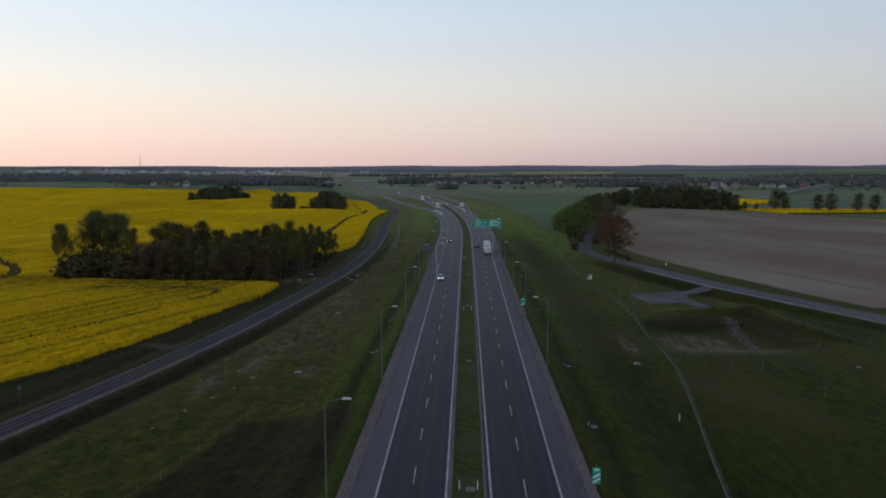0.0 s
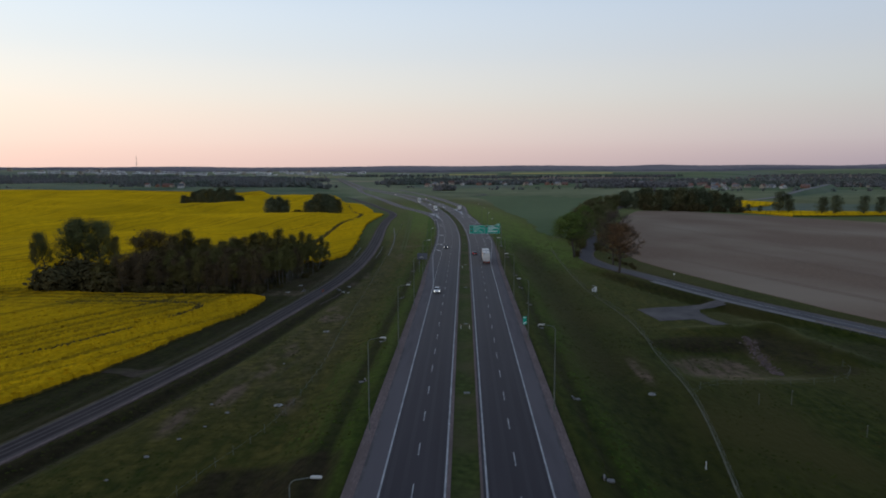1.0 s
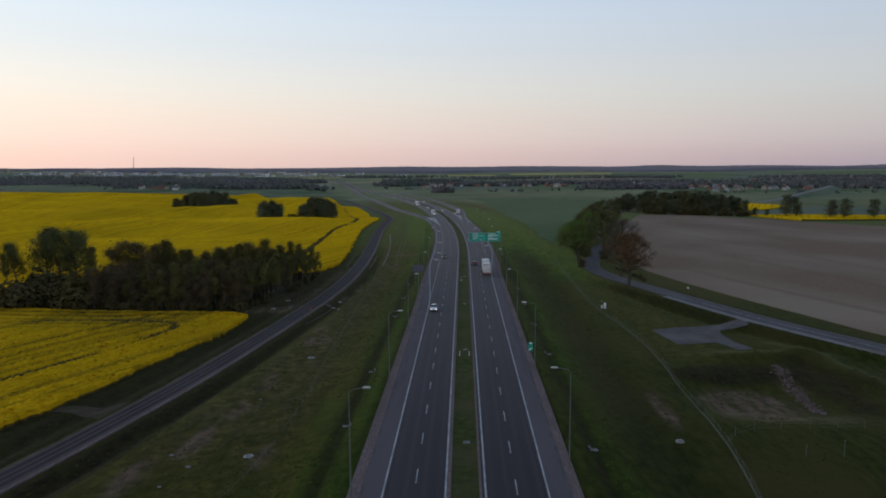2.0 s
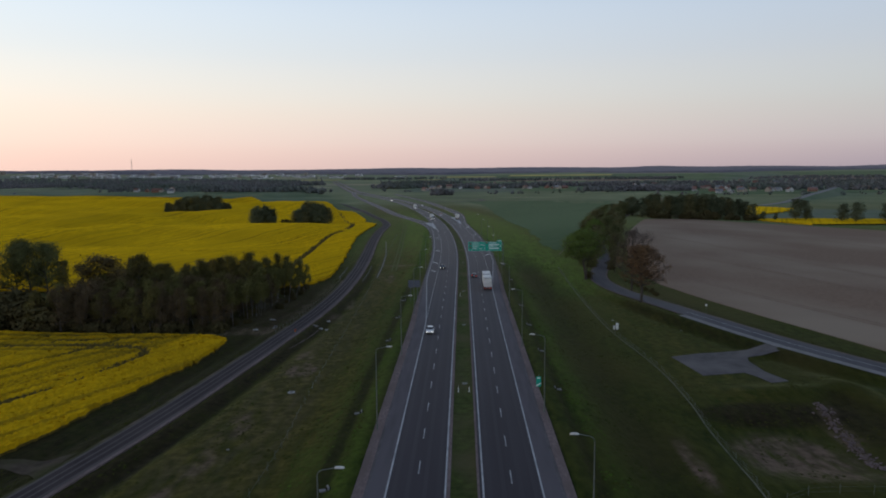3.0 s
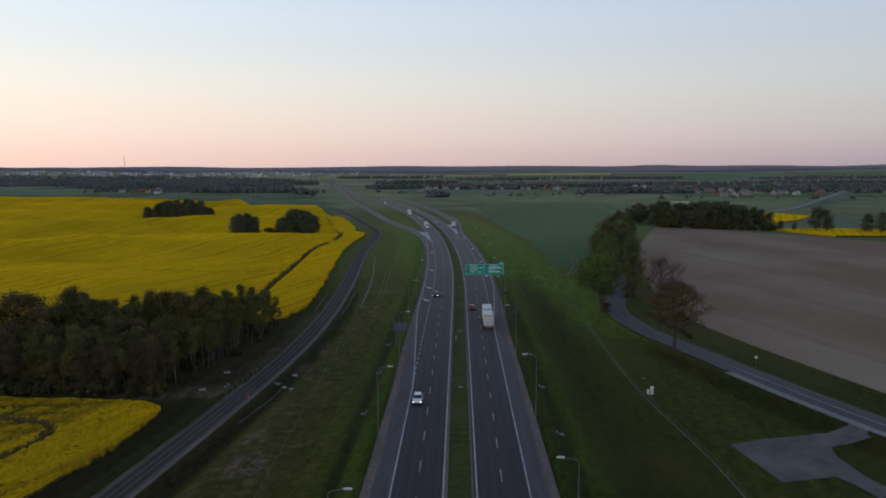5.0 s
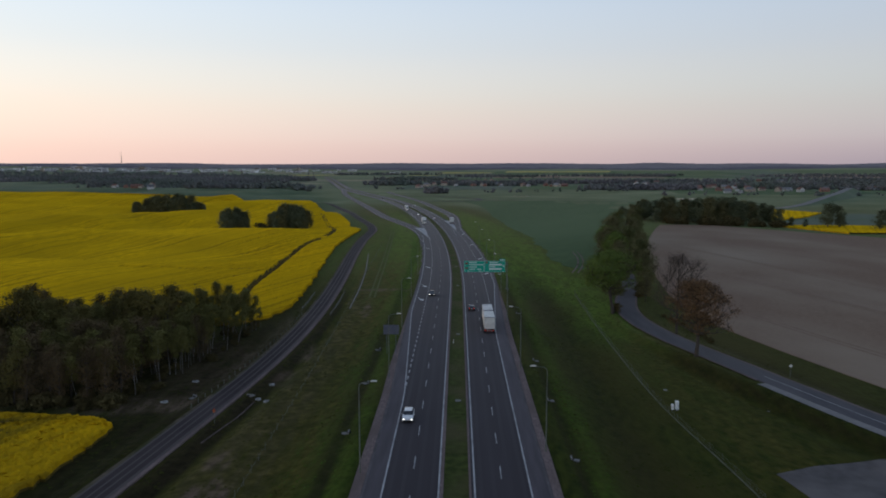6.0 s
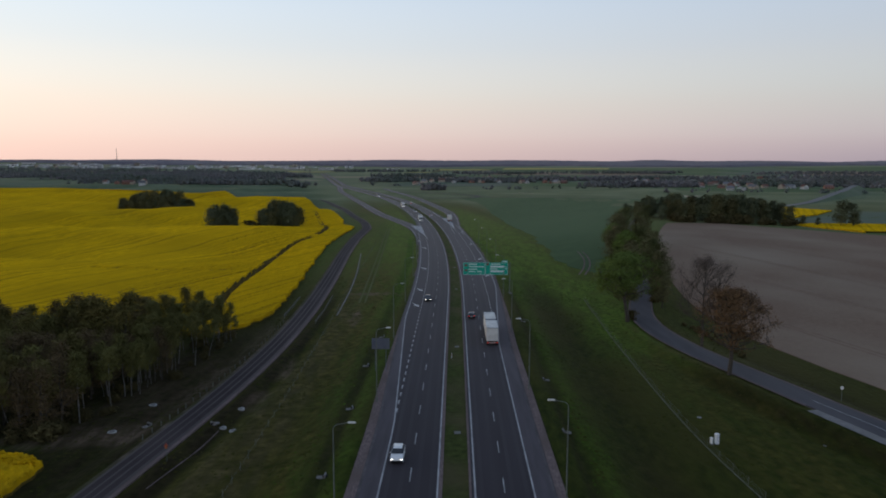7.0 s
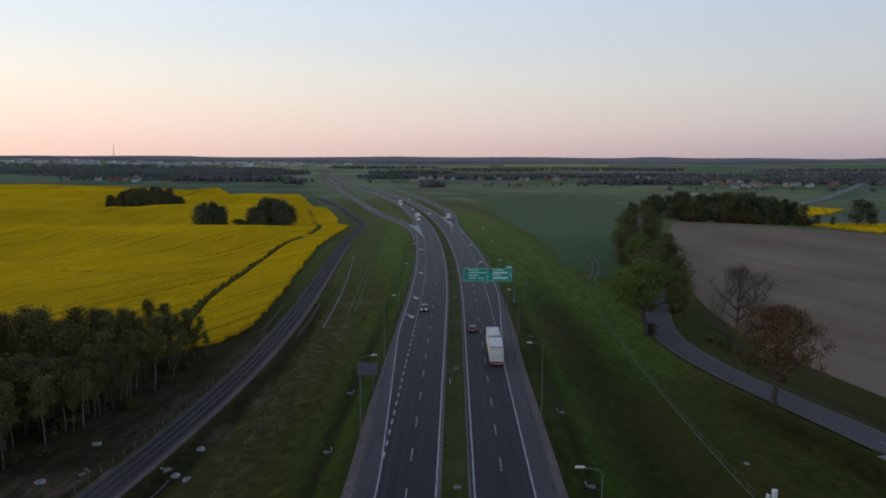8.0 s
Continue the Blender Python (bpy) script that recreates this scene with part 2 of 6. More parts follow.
TRUCK_WHITE = mat("truck_tarpaulin", (0.60, 0.58, 0.54), (0.72, 0.70, 0.66), 0.7, 0.6, (0.50, 0.48, 0.45), 0.5)
CAR_BLACK = mat("black_car_paint", (0.012, 0.012, 0.014), (0.018, 0.018, 0.02), 3, 0.2, spec=0.6)
CAR_WHITE = mat("white_car_paint", (0.60, 0.60, 0.60), (0.68, 0.68, 0.68), 3, 0.25, spec=0.6)
CAR_RED = mat("dark_red_car_paint", (0.03, 0.014, 0.015), (0.045, 0.02, 0.02), 3, 0.25, spec=0.6)
HEADLIGHT = glow("lit_headlight", (1.0, 0.95, 0.85), 2.2)
TAILLIGHT = glow("lit_tail_light", (0.85, 0.04, 0.03), 0.5)
TRAMLINE = mat("packed_soil", (0.150, 0.099, 0.071), (0.21, 0.141, 0.102), 0.4, 0.95)
ARROW = mat("fresh_road_paint", (0.55, 0.55, 0.55), (0.68, 0.68, 0.67), 2.5, 0.7)
# mauve-grey ridge tone carries the haze of the horizon
RIDGE = mat("hazed_ridge_wood", (0.098, 0.084, 0.102), (0.132, 0.114, 0.134), 0.02, 0.95, (0.112, 0.102, 0.112), 0.003, spec=0.1, grazing_sheen=0.06, sheen_tint=(0.85, 0.9, 1.0))
WATER = mat("still_water", (0.30, 0.31, 0.31), (0.38, 0.39, 0.39), 0.1, 0.06, spec=0.8)


# ---- mesh helpers ----
def link_mesh(name, verts, faces, material, parent=None, label="", smooth=False):
    me = bpy.data.meshes.new(name)
    me.from_pydata(verts, [], faces)
    me.materials.append(material)
    if smooth:
        me.polygons.foreach_set("use_smooth", [True] * len(me.polygons))
    me.update()
    ob = new(name, me)
    if parent is not None:
        ob.parent = parent
    return tagged(ob, label)


def part(name, bm, material, parent=None, label=""):
    me = bpy.data.meshes.new(name)
    bmesh.ops.recalc_face_normals(bm, faces=bm.faces)
    bm.to_mesh(me)
    bm.free()
    me.materials.append(material)
    ob = new(name, me)
    if parent is not None:
        ob.parent = parent
    return tagged(ob, label)


def box(bm, cx_, cy_, cz_, sx_, sy_, sz_, bevel=0.0, taper=1.0):
    """A box by its centre and sizes, added to bm; taper narrows its top."""
    g = bmesh.ops.create_cube(bm, size=1.0)
    for v in g["verts"]:
        k = taper if v.co.z > 0 else 1.0
        v.co = Vector((cx_ + v.co.x * sx_ * k, cy_ + v.co.y * sy_ * k, cz_ + v.co.z * sz_))
    if bevel:
        edges = list({e for v in g["verts"] for e in v.link_edges})
        bmesh.ops.bevel(bm, geom=edges, offset=bevel, segments=2, affect="EDGES")
    return bm


def rod(bm, p0, p1, r0, r1=None, n=8):
    """A tapered round bar from p0 to p1, added to bm."""
    p0, p1 = Vector(p0), Vector(p1)
    r1 = r0 if r1 is None else r1
    g = bmesh.ops.create_cone(bm, cap_ends=True, segments=n, radius1=r0, radius2=r1, depth=(p1 - p0).length)
    turn = (p1 - p0).to_track_quat("Z", "Y").to_matrix().to_4x4()
    bmesh.ops.transform(bm, matrix=Matrix.Translation((p0 + p1) / 2) @ turn, verts=g["verts"])
    return bm


def bezel(*args, **kw):
    return box(bmesh.new(), *args, **kw)


# ---- lie of the land ----
def sm(a, b, t):
    t = np.clip((np.asarray(t, float) - a) / (b - a), 0, 1)
    return t * t * (3 - 2 * t)


def ln(a, b, t):
    return np.clip((np.asarray(t, float) - a) / (b - a), 0, 1)


def mid(y):
    """x of the expressway's centre line."""
    y = np.asarray(y, float)
    a, b, c = np.clip(y - 290, 0, 710), np.clip(y - 1000, 0, 250), np.clip(y - 1250, 0, None)
    return -2.3e-4 * a * a - 0.30 * b - 0.215 * c


SERVICE_Y = [-400, -100, 0, 40, 62, 79, 91, 107, 127, 160, 188, 203, 220, 242, 272, 312, 350, 385, 432, 457, 490, 507]
SERVICE_X = [-196, -108, -80, -69.5, -64.0, -60.0, -57.5, -54.6, -51.3, -47.6, -44.9, -43.5, -42.2, -41.0, -40.7, -42.4, -45.4, -48.4, -51.3, -52.4, -52.7, -53.4]


def service(y):
    """x of the service road's centre line."""
    return np.interp(y, SERVICE_Y, SERVICE_X)


LANE_Y = [40, 99, 124, 139.5, 152, 160, 170, 180, 188, 200, 208, 215, 224, 233, 245, 258, 272, 290, 315, 345]
LANE_X = [146, 109, 94.6, 85.6, 78.5, 74.7, 70.3, 66.5, 63.7, 60.2, 58.2, 56.4, 54.2, 52.0, 49.8, 48.8, 49.6, 54.0, 61.5, 66.0]


def lane_x(y):
    """x of the country road's centre line."""
    return np.interp(y, LANE_Y, LANE_X)


def lane_z(y):
    """Height of the country road, which rises on a low bank."""
    return np.interp(y, [100, 120, 150, 190, 210, 235, 260, 290], [-0.9, -0.6, 0.1, 0.3, 0.0, -0.7, -1.1, -1.25])


def swell(x, y):
    """Phase of the long swells that cross the rape field; crests at multiples of 2 pi."""
    return (y - 462 + 0.9 * np.clip(-x - 195, 0, 90)) / 24.5


def height(x, y):
    x, y = np.asarray(x, float), np.asarray(y, float)
    d = x - mid(y)
    ad = np.abs(d)
    z = -2.6 * sm(15, 27, -d) * (1 - sm(200, 330, y)) * (1 - sm(120, 260, -x))
    z = z - 1.4 * sm(15, 24, d) * (1 - sm(320, 480, y)) * (1 - sm(75, 130, x))
    near = 1 - sm(420, 470, y)
    z = z - 0.7 * np.exp(-((ad - 17.2) / 1.1) ** 2) * near
    z = z - 0.9 * np.exp(-((d - 27) / 4.5) ** 2) * (1 - sm(300, 380, y))
    s = x - service(y)
    z = z - 0.8 * np.exp(-((s - 7.5) / 1.8) ** 2) * (1 - sm(230, 300, y)) - 0.5 * np.exp(-((s + 7.0) / 2.0) ** 2) * (1 - sm(230, 300, y))
    # pit and spoil bank beside the gravel pad
    z = z - 1.5 * np.exp(-((x - 50) / 12) ** 4 - ((y - 115) / 11) ** 4)
    z = z + 1.3 * np.exp(-((x - 66 - 0.18 * (150 - y)) / 3.2) ** 2) * sm(109, 115, y) * (1 - sm(140, 152, y))
    z = z + 1.3 * np.exp(-((x - 60) / 13) ** 2 - ((y - 137) / 4) ** 2) * sm(40, 50, x)
    # rolling fields
    west = sm(70, 190, -d) * sm(180, 320, y) * (1 - sm(1500, 2400, y))
    z = z + west * (1.4 * np.sin(x / 61 + 0.6) * np.sin(y / 73 + 1.1) + 0.5 * np.sin(y / 13 + x / 30) + 0.6 * np.sin((y + 0.3 * x) / 6.6 + 1.5 * np.sin(x / 80)))
    z = z + sm(52, 100, -d) * sm(300, 420, y) * (1 - sm(1300, 1800, y)) * (3.4 + 1.0 * sm(150, 260, -x)) * np.cos(swell(x, y))
    z = z - 1.2 * sm(120, 600, -d) * sm(500, 1000, y) * (1 - sm(1050, 1500, y))
    east = sm(80, 200, d) * sm(120, 300, y) * (1 - sm(900, 1500, y))
    z = z + east * (1.1 * np.sin(x / 55) * np.sin(y / 64 + 0.4))
    dl = (x - lane_x(y)) * 0.92
    bank = np.where(dl < 0, 1 - sm(5.3, 8.6, -dl), 1 - sm(3.6, 8.0, dl)) * sm(85, 110, y) * (1 - sm(280, 300, y))
    z = z + bank * (lane_z(y) - z)
    z = z - 0.3 * np.exp(-((dl + 8.8) / 1.0) ** 2) * sm(140, 165, y) * (1 - sm(212, 225, y))
    ramp = np.exp(-((y - 164.0 - 0.3 * (x - 64)) / 3.4) ** 4) * sm(56.5, 59, x) * (1 - sm(68.5, 71, x))
    z = z + ramp * (-1.35 + 1.55 * sm(57, 69, x) - z)
    z = z + 34.0 * sm(2300, 4900, np.hypot(x, y)) + 5 * sm(2500, 4200, y) * np.sin(x / 700 + 0.8) * np.sin(x / 290)
    return z


def h1(x, y):
    return float(height(x, y))


def loft(name, left, right, nu, material, lift=0.0, kind="structure", label="", parent=None, z=None, skirt=0.0):
    """A sheet draped on the land between two polylines of equal length."""
    L, R = np.array(left, float), np.array(right, float)
    u = np.linspace(0, 1, nu + 1)[None, :, None]
    P = L[:, None, :] * (1 - u) + R[:, None, :] * u
    H = height(P[..., 0], P[..., 1]) if z is None else np.broadcast_to(np.asarray(z, float)[:, None], P.shape[:2])
    V = np.concatenate([P, (H + lift)[..., None]], 2)
    nv = len(L)
    if skirt:
        a, b = V[:, :1].copy(), V[:, -1:].copy()
        a[..., 2] -= skirt
        b[..., 2] -= skirt
        V = np.concatenate([a, V, b], 1)
    w = V.shape[1]
    i = np.arange(nv - 1)[:, None] * w + np.arange(w - 1)[None, :]
    F = np.stack([i, i + 1, i + w + 1, i + w], -1).reshape(-1, 4)
    ob = link_mesh(name, V.reshape(-1, 3).tolist(), F.tolist(), material, parent, label)
    if parent is None:
        tagged(ob, kind=kind)
    return ob


def along(path, step):
    """Points every step metres along a polyline, with the side direction at each."""
    p = np.array(path, float)
    s = np.concatenate([[0], np.cumsum(np.hypot(*np.diff(p, axis=0).T))])
    t = np.linspace(0, s[-1], max(2, int(s[-1] / step) + 1))
    q = np.stack([np.interp(t, s, p[:, 0]), np.interp(t, s, p[:, 1])], 1)
    g = np.gradient(q, axis=0)
    g /= np.hypot(g[:, 0], g[:, 1])[:, None]
    return q, np.stack([g[:, 1], -g[:, 0]], 1)


def strip(name, path, w0, w1, material, lift, step=4.0, nu=2, **kw):
    """A ribbon beside a path, from side offset w0 to w1."""
    q, side = along(path, step)
    w0, w1 = np.broadcast_to(w0, len(q))[:, None], np.broadcast_to(w1, len(q))[:, None]
    return loft(name, q + side * w0, q + side * w1, nu, material, lift, **kw)


def smooth_path(pts, n=200):
    p = np.array(pts, float)
    for _ in range(3):
        a, b = p[:-1] * 0.75 + p[1:] * 0.25, p[:-1] * 0.25 + p[1:] * 0.75
        p = np.concatenate([p[:1], np.stack([a, b], 1).reshape(-1, 2), p[-1:]])
    return p


# ---- ground ----
def graded(stops):
    out = [stops[0][0]]
    for (a, step), (b, _) in zip(stops, stops[1:]):
        k = max(1, int(round((b - a) / step)))
        out += list(np.linspace(a, b, k + 1)[1:])
    return np.array(out)


gx = graded([(-5000, 400), (-1800, 120), (-700, 25), (-300, 8), (-110, 2.5), (-75, 1.0), (-32, 0.9), (32, 1.5), (100, 6), (320, 25), (800, 120), (1800, 400), (5000, 1)])
gy = graded([(-600, 100), (-100, 12), (0, 3), (30, 1.4), (330, 4), (700, 12), (1300, 40), (2400, 120), (4950, 1)])
GX, GY = np.meshgrid(gx, gy)
GD = GX - mid(GY)
SLIP_W = ([425, 450, 480, 505, 520, 545, 576, 620, 669, 740, 832, 900, 965, 1030, 1100, 1160, 1215], [-11.6, -11.6, -12.6, -14.2, -16.0, -20.5, -26.5, -33.5, -37, -40, -41, -39.5, -36, -30, -22, -14, -7.0])
SLIP_E = ([440, 480, 515, 545, 575, 605, 635, 670, 738, 810, 889, 970, 1045, 1120], [9.2, 9.8, 11.2, 13.6, 16.8, 20.0, 22.2, 22.6, 24, 27.5, 32, 36, 39, 46])
under = (np.abs(GD) < 13.6 - 3.0 * sm(490, 550, GY)) * (0.30 + 0.5 * sm(380, 600, GY) + 2.5 * sm(1300, 1800, GY))
for sy_, so_ in (SLIP_W, SLIP_E):
    under = np.maximum(under, 0.45 * (np.abs(GD - np.interp(GY, sy_, so_)) < 3.6) * (GY > sy_[0]) * (GY < sy_[-1] - 20))
under = np.maximum(under, 0.22 * (np.abs(GX - service(GY)) < 3.6) * (GY < 515))
under = np.maximum(under, 0.2 * (np.abs(GX - lane_x(GY) + 0.8) < 3.6) * (GY > 90) * (GY < 290))
GZ = height(GX, GY) - under
ground_w = len(gx)
gi = np.arange(len(gy) - 1)[:, None] * ground_w + np.arange(ground_w - 1)[None, :]


def blob(x, y, rx_, ry_, lo=0.6, hi=1.15):
    """1 inside an ellipse, fading at its rim."""
    return 1 - sm(lo, hi, np.hypot((GX - x) / rx_, (GY - y) / ry_))


GS = GX - service(GY)
lush = np.exp(-((GD + 15.6) / 1.7) ** 2) * (1 - sm(225, 260, GY)) * 0.42 + np.exp(-((GD - 19.4) / 2.6) ** 2) * (1 - sm(290, 340, GY)) * (0.14 + 0.2 * sm(90, 160, GY)) + 0.03 * sm(16, 20, GD) * (1 - sm(46, 52, GX)) * sm(95, 150, GY) * (1 - sm(250, 300, GY))
lush = lush + 0.8 * sm(28, 37, GX) * (1 - sm(47, 53, GX)) * sm(218, 255, GY) * (1 - sm(310, 345, GY)) + 0.7 * sm(14, 17, GD) * (1 - sm(34, 46, GD)) * sm(270, 350, GY) * (1 - sm(600, 800, GY)) + 0.5 * sm(14, 17, -GD) * (1 - sm(27, 33, -GD)) * sm(230, 300, GY) * (1 - sm(640, 800, GY))
lush = lush + 0.2 * sm(33, 38, GD) * (1 - sm(44, 52, GX)) * sm(170, 240, GY) * (1 - sm(360, 430, GY)) + 0.55 * sm(270, 380, GY) * (1 - sm(500, 700, GY))
# far grass turns paler and bluer with distance: haze put into its colour
hazed_pasture = sm(360, 640, GY) * (0.55 + 0.45 * sm(600, 900, GY)) * (1 - 0.85 * sm(10, 14, np.abs(GD)) * (1 - sm(46, 70, np.abs(GD))) * (1 - sm(640, 900, GY)))
lush = lush + 0.34 * np.exp(-((GX + 21.5) / 3.0) ** 2) * sm(60, 80, GY) * (1 - sm(260, 300, GY))
dry = 1.1 * sm(0, 1.0, GS - np.interp(GY, [40, 95, 120, 150, 200, 240], [9.8, 9.9, 8.0, 7.3, 7.3, 6.3])) * (1 - sm(-24, -18, GX)) * (1 - sm(300, 420, GY)) + 0.7 * np.exp(-((GX - 47) / 9) ** 2) * sm(95, 150, GY) * (1 - sm(240, 275, GY))
# last term paints the spoil bank's crest paler, as if lit
dry = dry + 0.6 * np.exp(-(GS / 5.2) ** 4) * (GY < 520) + 0.8 * np.exp(-((GX - 68.2 - 0.18 * (150 - GY)) / 2.4) ** 2) * sm(112, 118, GY) * (1 - sm(140, 150, GY))
# ditch along the service road, sharply mown on its far side; the plot inside the fence corner
ditch_edge = np.interp(GY, [40, 95, 120, 150, 200, 240], [9.8, 9.9, 8.0, 7.3, 7.3, 6.3])
ditch = sm(3.0, 3.7, GS) * (1 - sm(-0.5, 0.5, GS - ditch_edge)) * (1 - sm(250, 330, GY))
west_side = sm(3.0, 3.7, -GS) * (1 - sm(14, 20, -GS)) * (1 - sm(235, 300, GY))
plot = sm(-0.4, 0.5, GX - np.interp(GY, [30, 43, 55, 66, 70], [-40, -36.2, -34.0, -32.0, -30.5])) * (1 - sm(-16.5, -14.5, GX)) * (1 - sm(66, 68.5, GY - 0.1 * (GX + 20)))
# rank growth, and shade painted on the pit scarp and spoil bank's side
rank_and_shade = 1.2 * plot + 1.1 * ditch + 0.85 * west_side + 0.45 * np.exp(-((GD - 26.5) / 4.5) ** 2) * (1 - sm(300, 360, GY)) + 1.1 * blob(50, 127.5, 13, 5) + 0.5 * blob(80, 120, 14, 8) + 0.9 * blob(64, 122, 4.5, 15) + 0.9 * blob(66, 107.5, 6, 3.2)
rank_and_shade = rank_and_shade + 0.6 * blob(-85, 215, 40, 30, 0.8, 1.1)
lane = lane_x(GY)
# west of the country road its bank's shade is painted as a dark band
rank_and_shade = rank_and_shade + 0.75 * np.exp(-((GX - lane + 7.6) / 1.7) ** 2) * sm(140, 165, GY) * (1 - sm(212, 225, GY)) + 0.7 * np.exp(-((GX - lane - 7.5) / 3.0) ** 2) * sm(130, 150, GY) * (1 - sm(220, 240, GY))
# narrow darker bands along both roadside ditches
rank_and_shade = rank_and_shade + 0.8 * np.exp(-((GD + 18) / 0.9) ** 2) * (1 - sm(230, 300, GY)) + 0.8 * np.exp(-((GD - 17.0) / 0.8) ** 2) * (1 - sm(260, 330, GY))
earth = 1.15 * blob(47.2, 112.0, 9.0, 10.5, 0.6, 1.05) + 0.4 * blob(55, 104, 6, 3.2) + 0.75 * blob(31.6, 108, 1.0, 10) + 1.0 * blob(-33.8, 155.5, 3.4, 5.5) + 0.5 * blob(-35.2, 167, 2, 4) + 0.6 * blob(-36, 208.7, 2.0, 6) + 0.6 * blob(-34.6, 227.5, 1.5, 8) + 0.5 * blob(-53, 192, 5, 5) + 0.4 * blob(-63, 187.5, 9, 2.6) + 1.3 * (1 - sm(0.7, 1.6, np.abs(GX - 58.4 - 0.13 * (GY - 120)))) * sm(108, 112, GY) * (1 - sm(127, 132, GY)) + 0.6 * blob(-26.4, 268, 1.6, 10) + 0.7 * blob(-24, 297, 9, 2.4)
earth = earth + 0.75 * blob(-39.2, 95, 2.0, 7) + 0.75 * blob(-43.2, 83, 2.2, 7) + 0.6 * blob(-37.5, 109.4, 1.8, 6) + 0.5 * blob(-27.8, 90, 1.6, 5) + 0.5 * blob(-36.5, 124, 2, 7)
earth = earth + 0.2 * sm(0.5, 3, GS - ditch_edge) * (1 - sm(-29, -24, GX)) * sm(75, 110, GY) * (1 - sm(270, 330, GY)) + 0.18 * blob(-84, 218, 42, 32, 0.8, 1.05) + 0.35 * blob(-62, 191, 12, 4) + 0.3 * np.exp(-((GS + 5) / 2.5) ** 2) * sm(180, 200, GY) * (1 - sm(250, 290, GY))


def ground_material():
    m = mat("rough_grass", (0.012, 0.018, 0.003), (0.034, 0.043, 0.007), 0.8, 0.95, (0.041, 0.037, 0.010), 0.05, 0.25, 1.6, squash=(1, 0.4, 1), grazing_sheen=0.07, sheen_tint=(0.90, 0.93, 0.50))
    n, l = m.node_tree.nodes, m.node_tree.links
    shader = n["Principled BSDF"]
    col = shader.inputs["Base Color"].links[0].from_socket
    att = n.new("ShaderNodeAttribute")
    att.attribute_name = "cover"
    sep = n.new("ShaderNodeSeparateColor")
    l.new(att.outputs["Color"], sep.inputs[0])
    tc = n.new("ShaderNodeTexCoord")
    streaks = n.new("ShaderNodeMapping")
    streaks.inputs["Scale"].default_value = (1.3, 0.34, 1.0)
    l.new(tc.outputs["Object"], streaks.inputs[0])
    for k, (out, dark, light, scale) in enumerate(((sep.outputs[0], (0.030, 0.066, 0.006), (0.082, 0.134, 0.015), 0.9), (sep.outputs[1], (0.027, 0.029, 0.005), (0.074, 0.062, 0.014), 0.6), (sep.outputs[2], (0.013, 0.0105, 0.005), (0.027, 0.0205, 0.010), 0.7), (att.outputs["Alpha"], (0.066, 0.045, 0.031), (0.142, 0.096, 0.071), 0.6))):
        nz = n.new("ShaderNodeTexNoise")
        nz.inputs["Scale"].default_value, nz.inputs["Detail"].default_value = scale, 6
        l.new(tc.outputs["Object"], nz.inputs["Vector"])
        tone = n.new("ShaderNodeMix")
        tone.data_type = "RGBA"
        tone.inputs[6].default_value, tone.inputs[7].default_value = (*dark, 1), (*light, 1)
        sharp = n.new("ShaderNodeMapRange")
        sharp.inputs[1].default_value, sharp.inputs[2].default_value = 0.34, 0.66
        l.new(nz.outputs[0], sharp.inputs[0])
        l.new(sharp.outputs[0], tone.inputs[0])
        nz2 = n.new("ShaderNodeTexNoise")
        nz2.inputs["Scale"].default_value, nz2.inputs["Detail"].default_value = 0.28 + 0.07 * k, 5
        l.new(streaks.outputs[0], nz2.inputs["Vector"])
        amount = n.new("ShaderNodeMath")
        amount.operation = "MULTIPLY_ADD"
        l.new(nz2.outputs[0], amount.inputs[0])
        amount.inputs[1].default_value = (2.2, 3.4, 1.5, 3.4)[k]
        amount.inputs[2].default_value = (-0.32, -0.95, 0.15, -0.95)[k]
        weight = n.new("ShaderNodeMath")
        weight.operation, weight.use_clamp = "MULTIPLY", True
        l.new(amount.outputs[0], weight.inputs[0])
        l.new(out, weight.inputs[1])
        blend = n.new("ShaderNodeMix")
        blend.data_type = "RGBA"
        l.new(weight.outputs[0], blend.inputs[0])
        l.new(col, blend.inputs[6])
        l.new(tone.outputs[2], blend.inputs[7])
        col = blend.outputs[2]
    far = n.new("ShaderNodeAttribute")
    far.attribute_name = "hazed_pasture"
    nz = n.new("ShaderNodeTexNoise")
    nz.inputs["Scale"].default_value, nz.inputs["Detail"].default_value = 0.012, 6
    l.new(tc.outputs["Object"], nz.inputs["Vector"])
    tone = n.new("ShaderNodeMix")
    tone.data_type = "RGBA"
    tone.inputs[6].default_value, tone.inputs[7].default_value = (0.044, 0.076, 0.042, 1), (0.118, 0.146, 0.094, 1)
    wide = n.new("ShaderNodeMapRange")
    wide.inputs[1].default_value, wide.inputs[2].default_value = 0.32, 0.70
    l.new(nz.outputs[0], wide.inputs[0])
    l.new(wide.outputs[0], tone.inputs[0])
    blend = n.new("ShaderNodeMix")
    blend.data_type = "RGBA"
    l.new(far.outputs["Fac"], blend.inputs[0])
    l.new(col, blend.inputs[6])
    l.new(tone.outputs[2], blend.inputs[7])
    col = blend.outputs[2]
    quilt = n.new("ShaderNodeAttribute")
    quilt.attribute_name = "patchwork"
    cells = n.new("ShaderNodeTexVoronoi")
    cells.voronoi_dimensions = "2D"
    cells.inputs["Scale"].default_value = 1.0
    grid = n.new("ShaderNodeMapping")
    grid.inputs["Scale"].default_value = (0.0030, 0.0046, 1.0)
    l.new(tc.outputs["Object"], grid.inputs[0])
    l.new(grid.outputs[0], cells.inputs["Vector"])
    pick = n.new("ShaderNodeSeparateColor")
    l.new(cells.outputs["Color"], pick.inputs[0])
    ramp = n.new("ShaderNodeValToRGB")
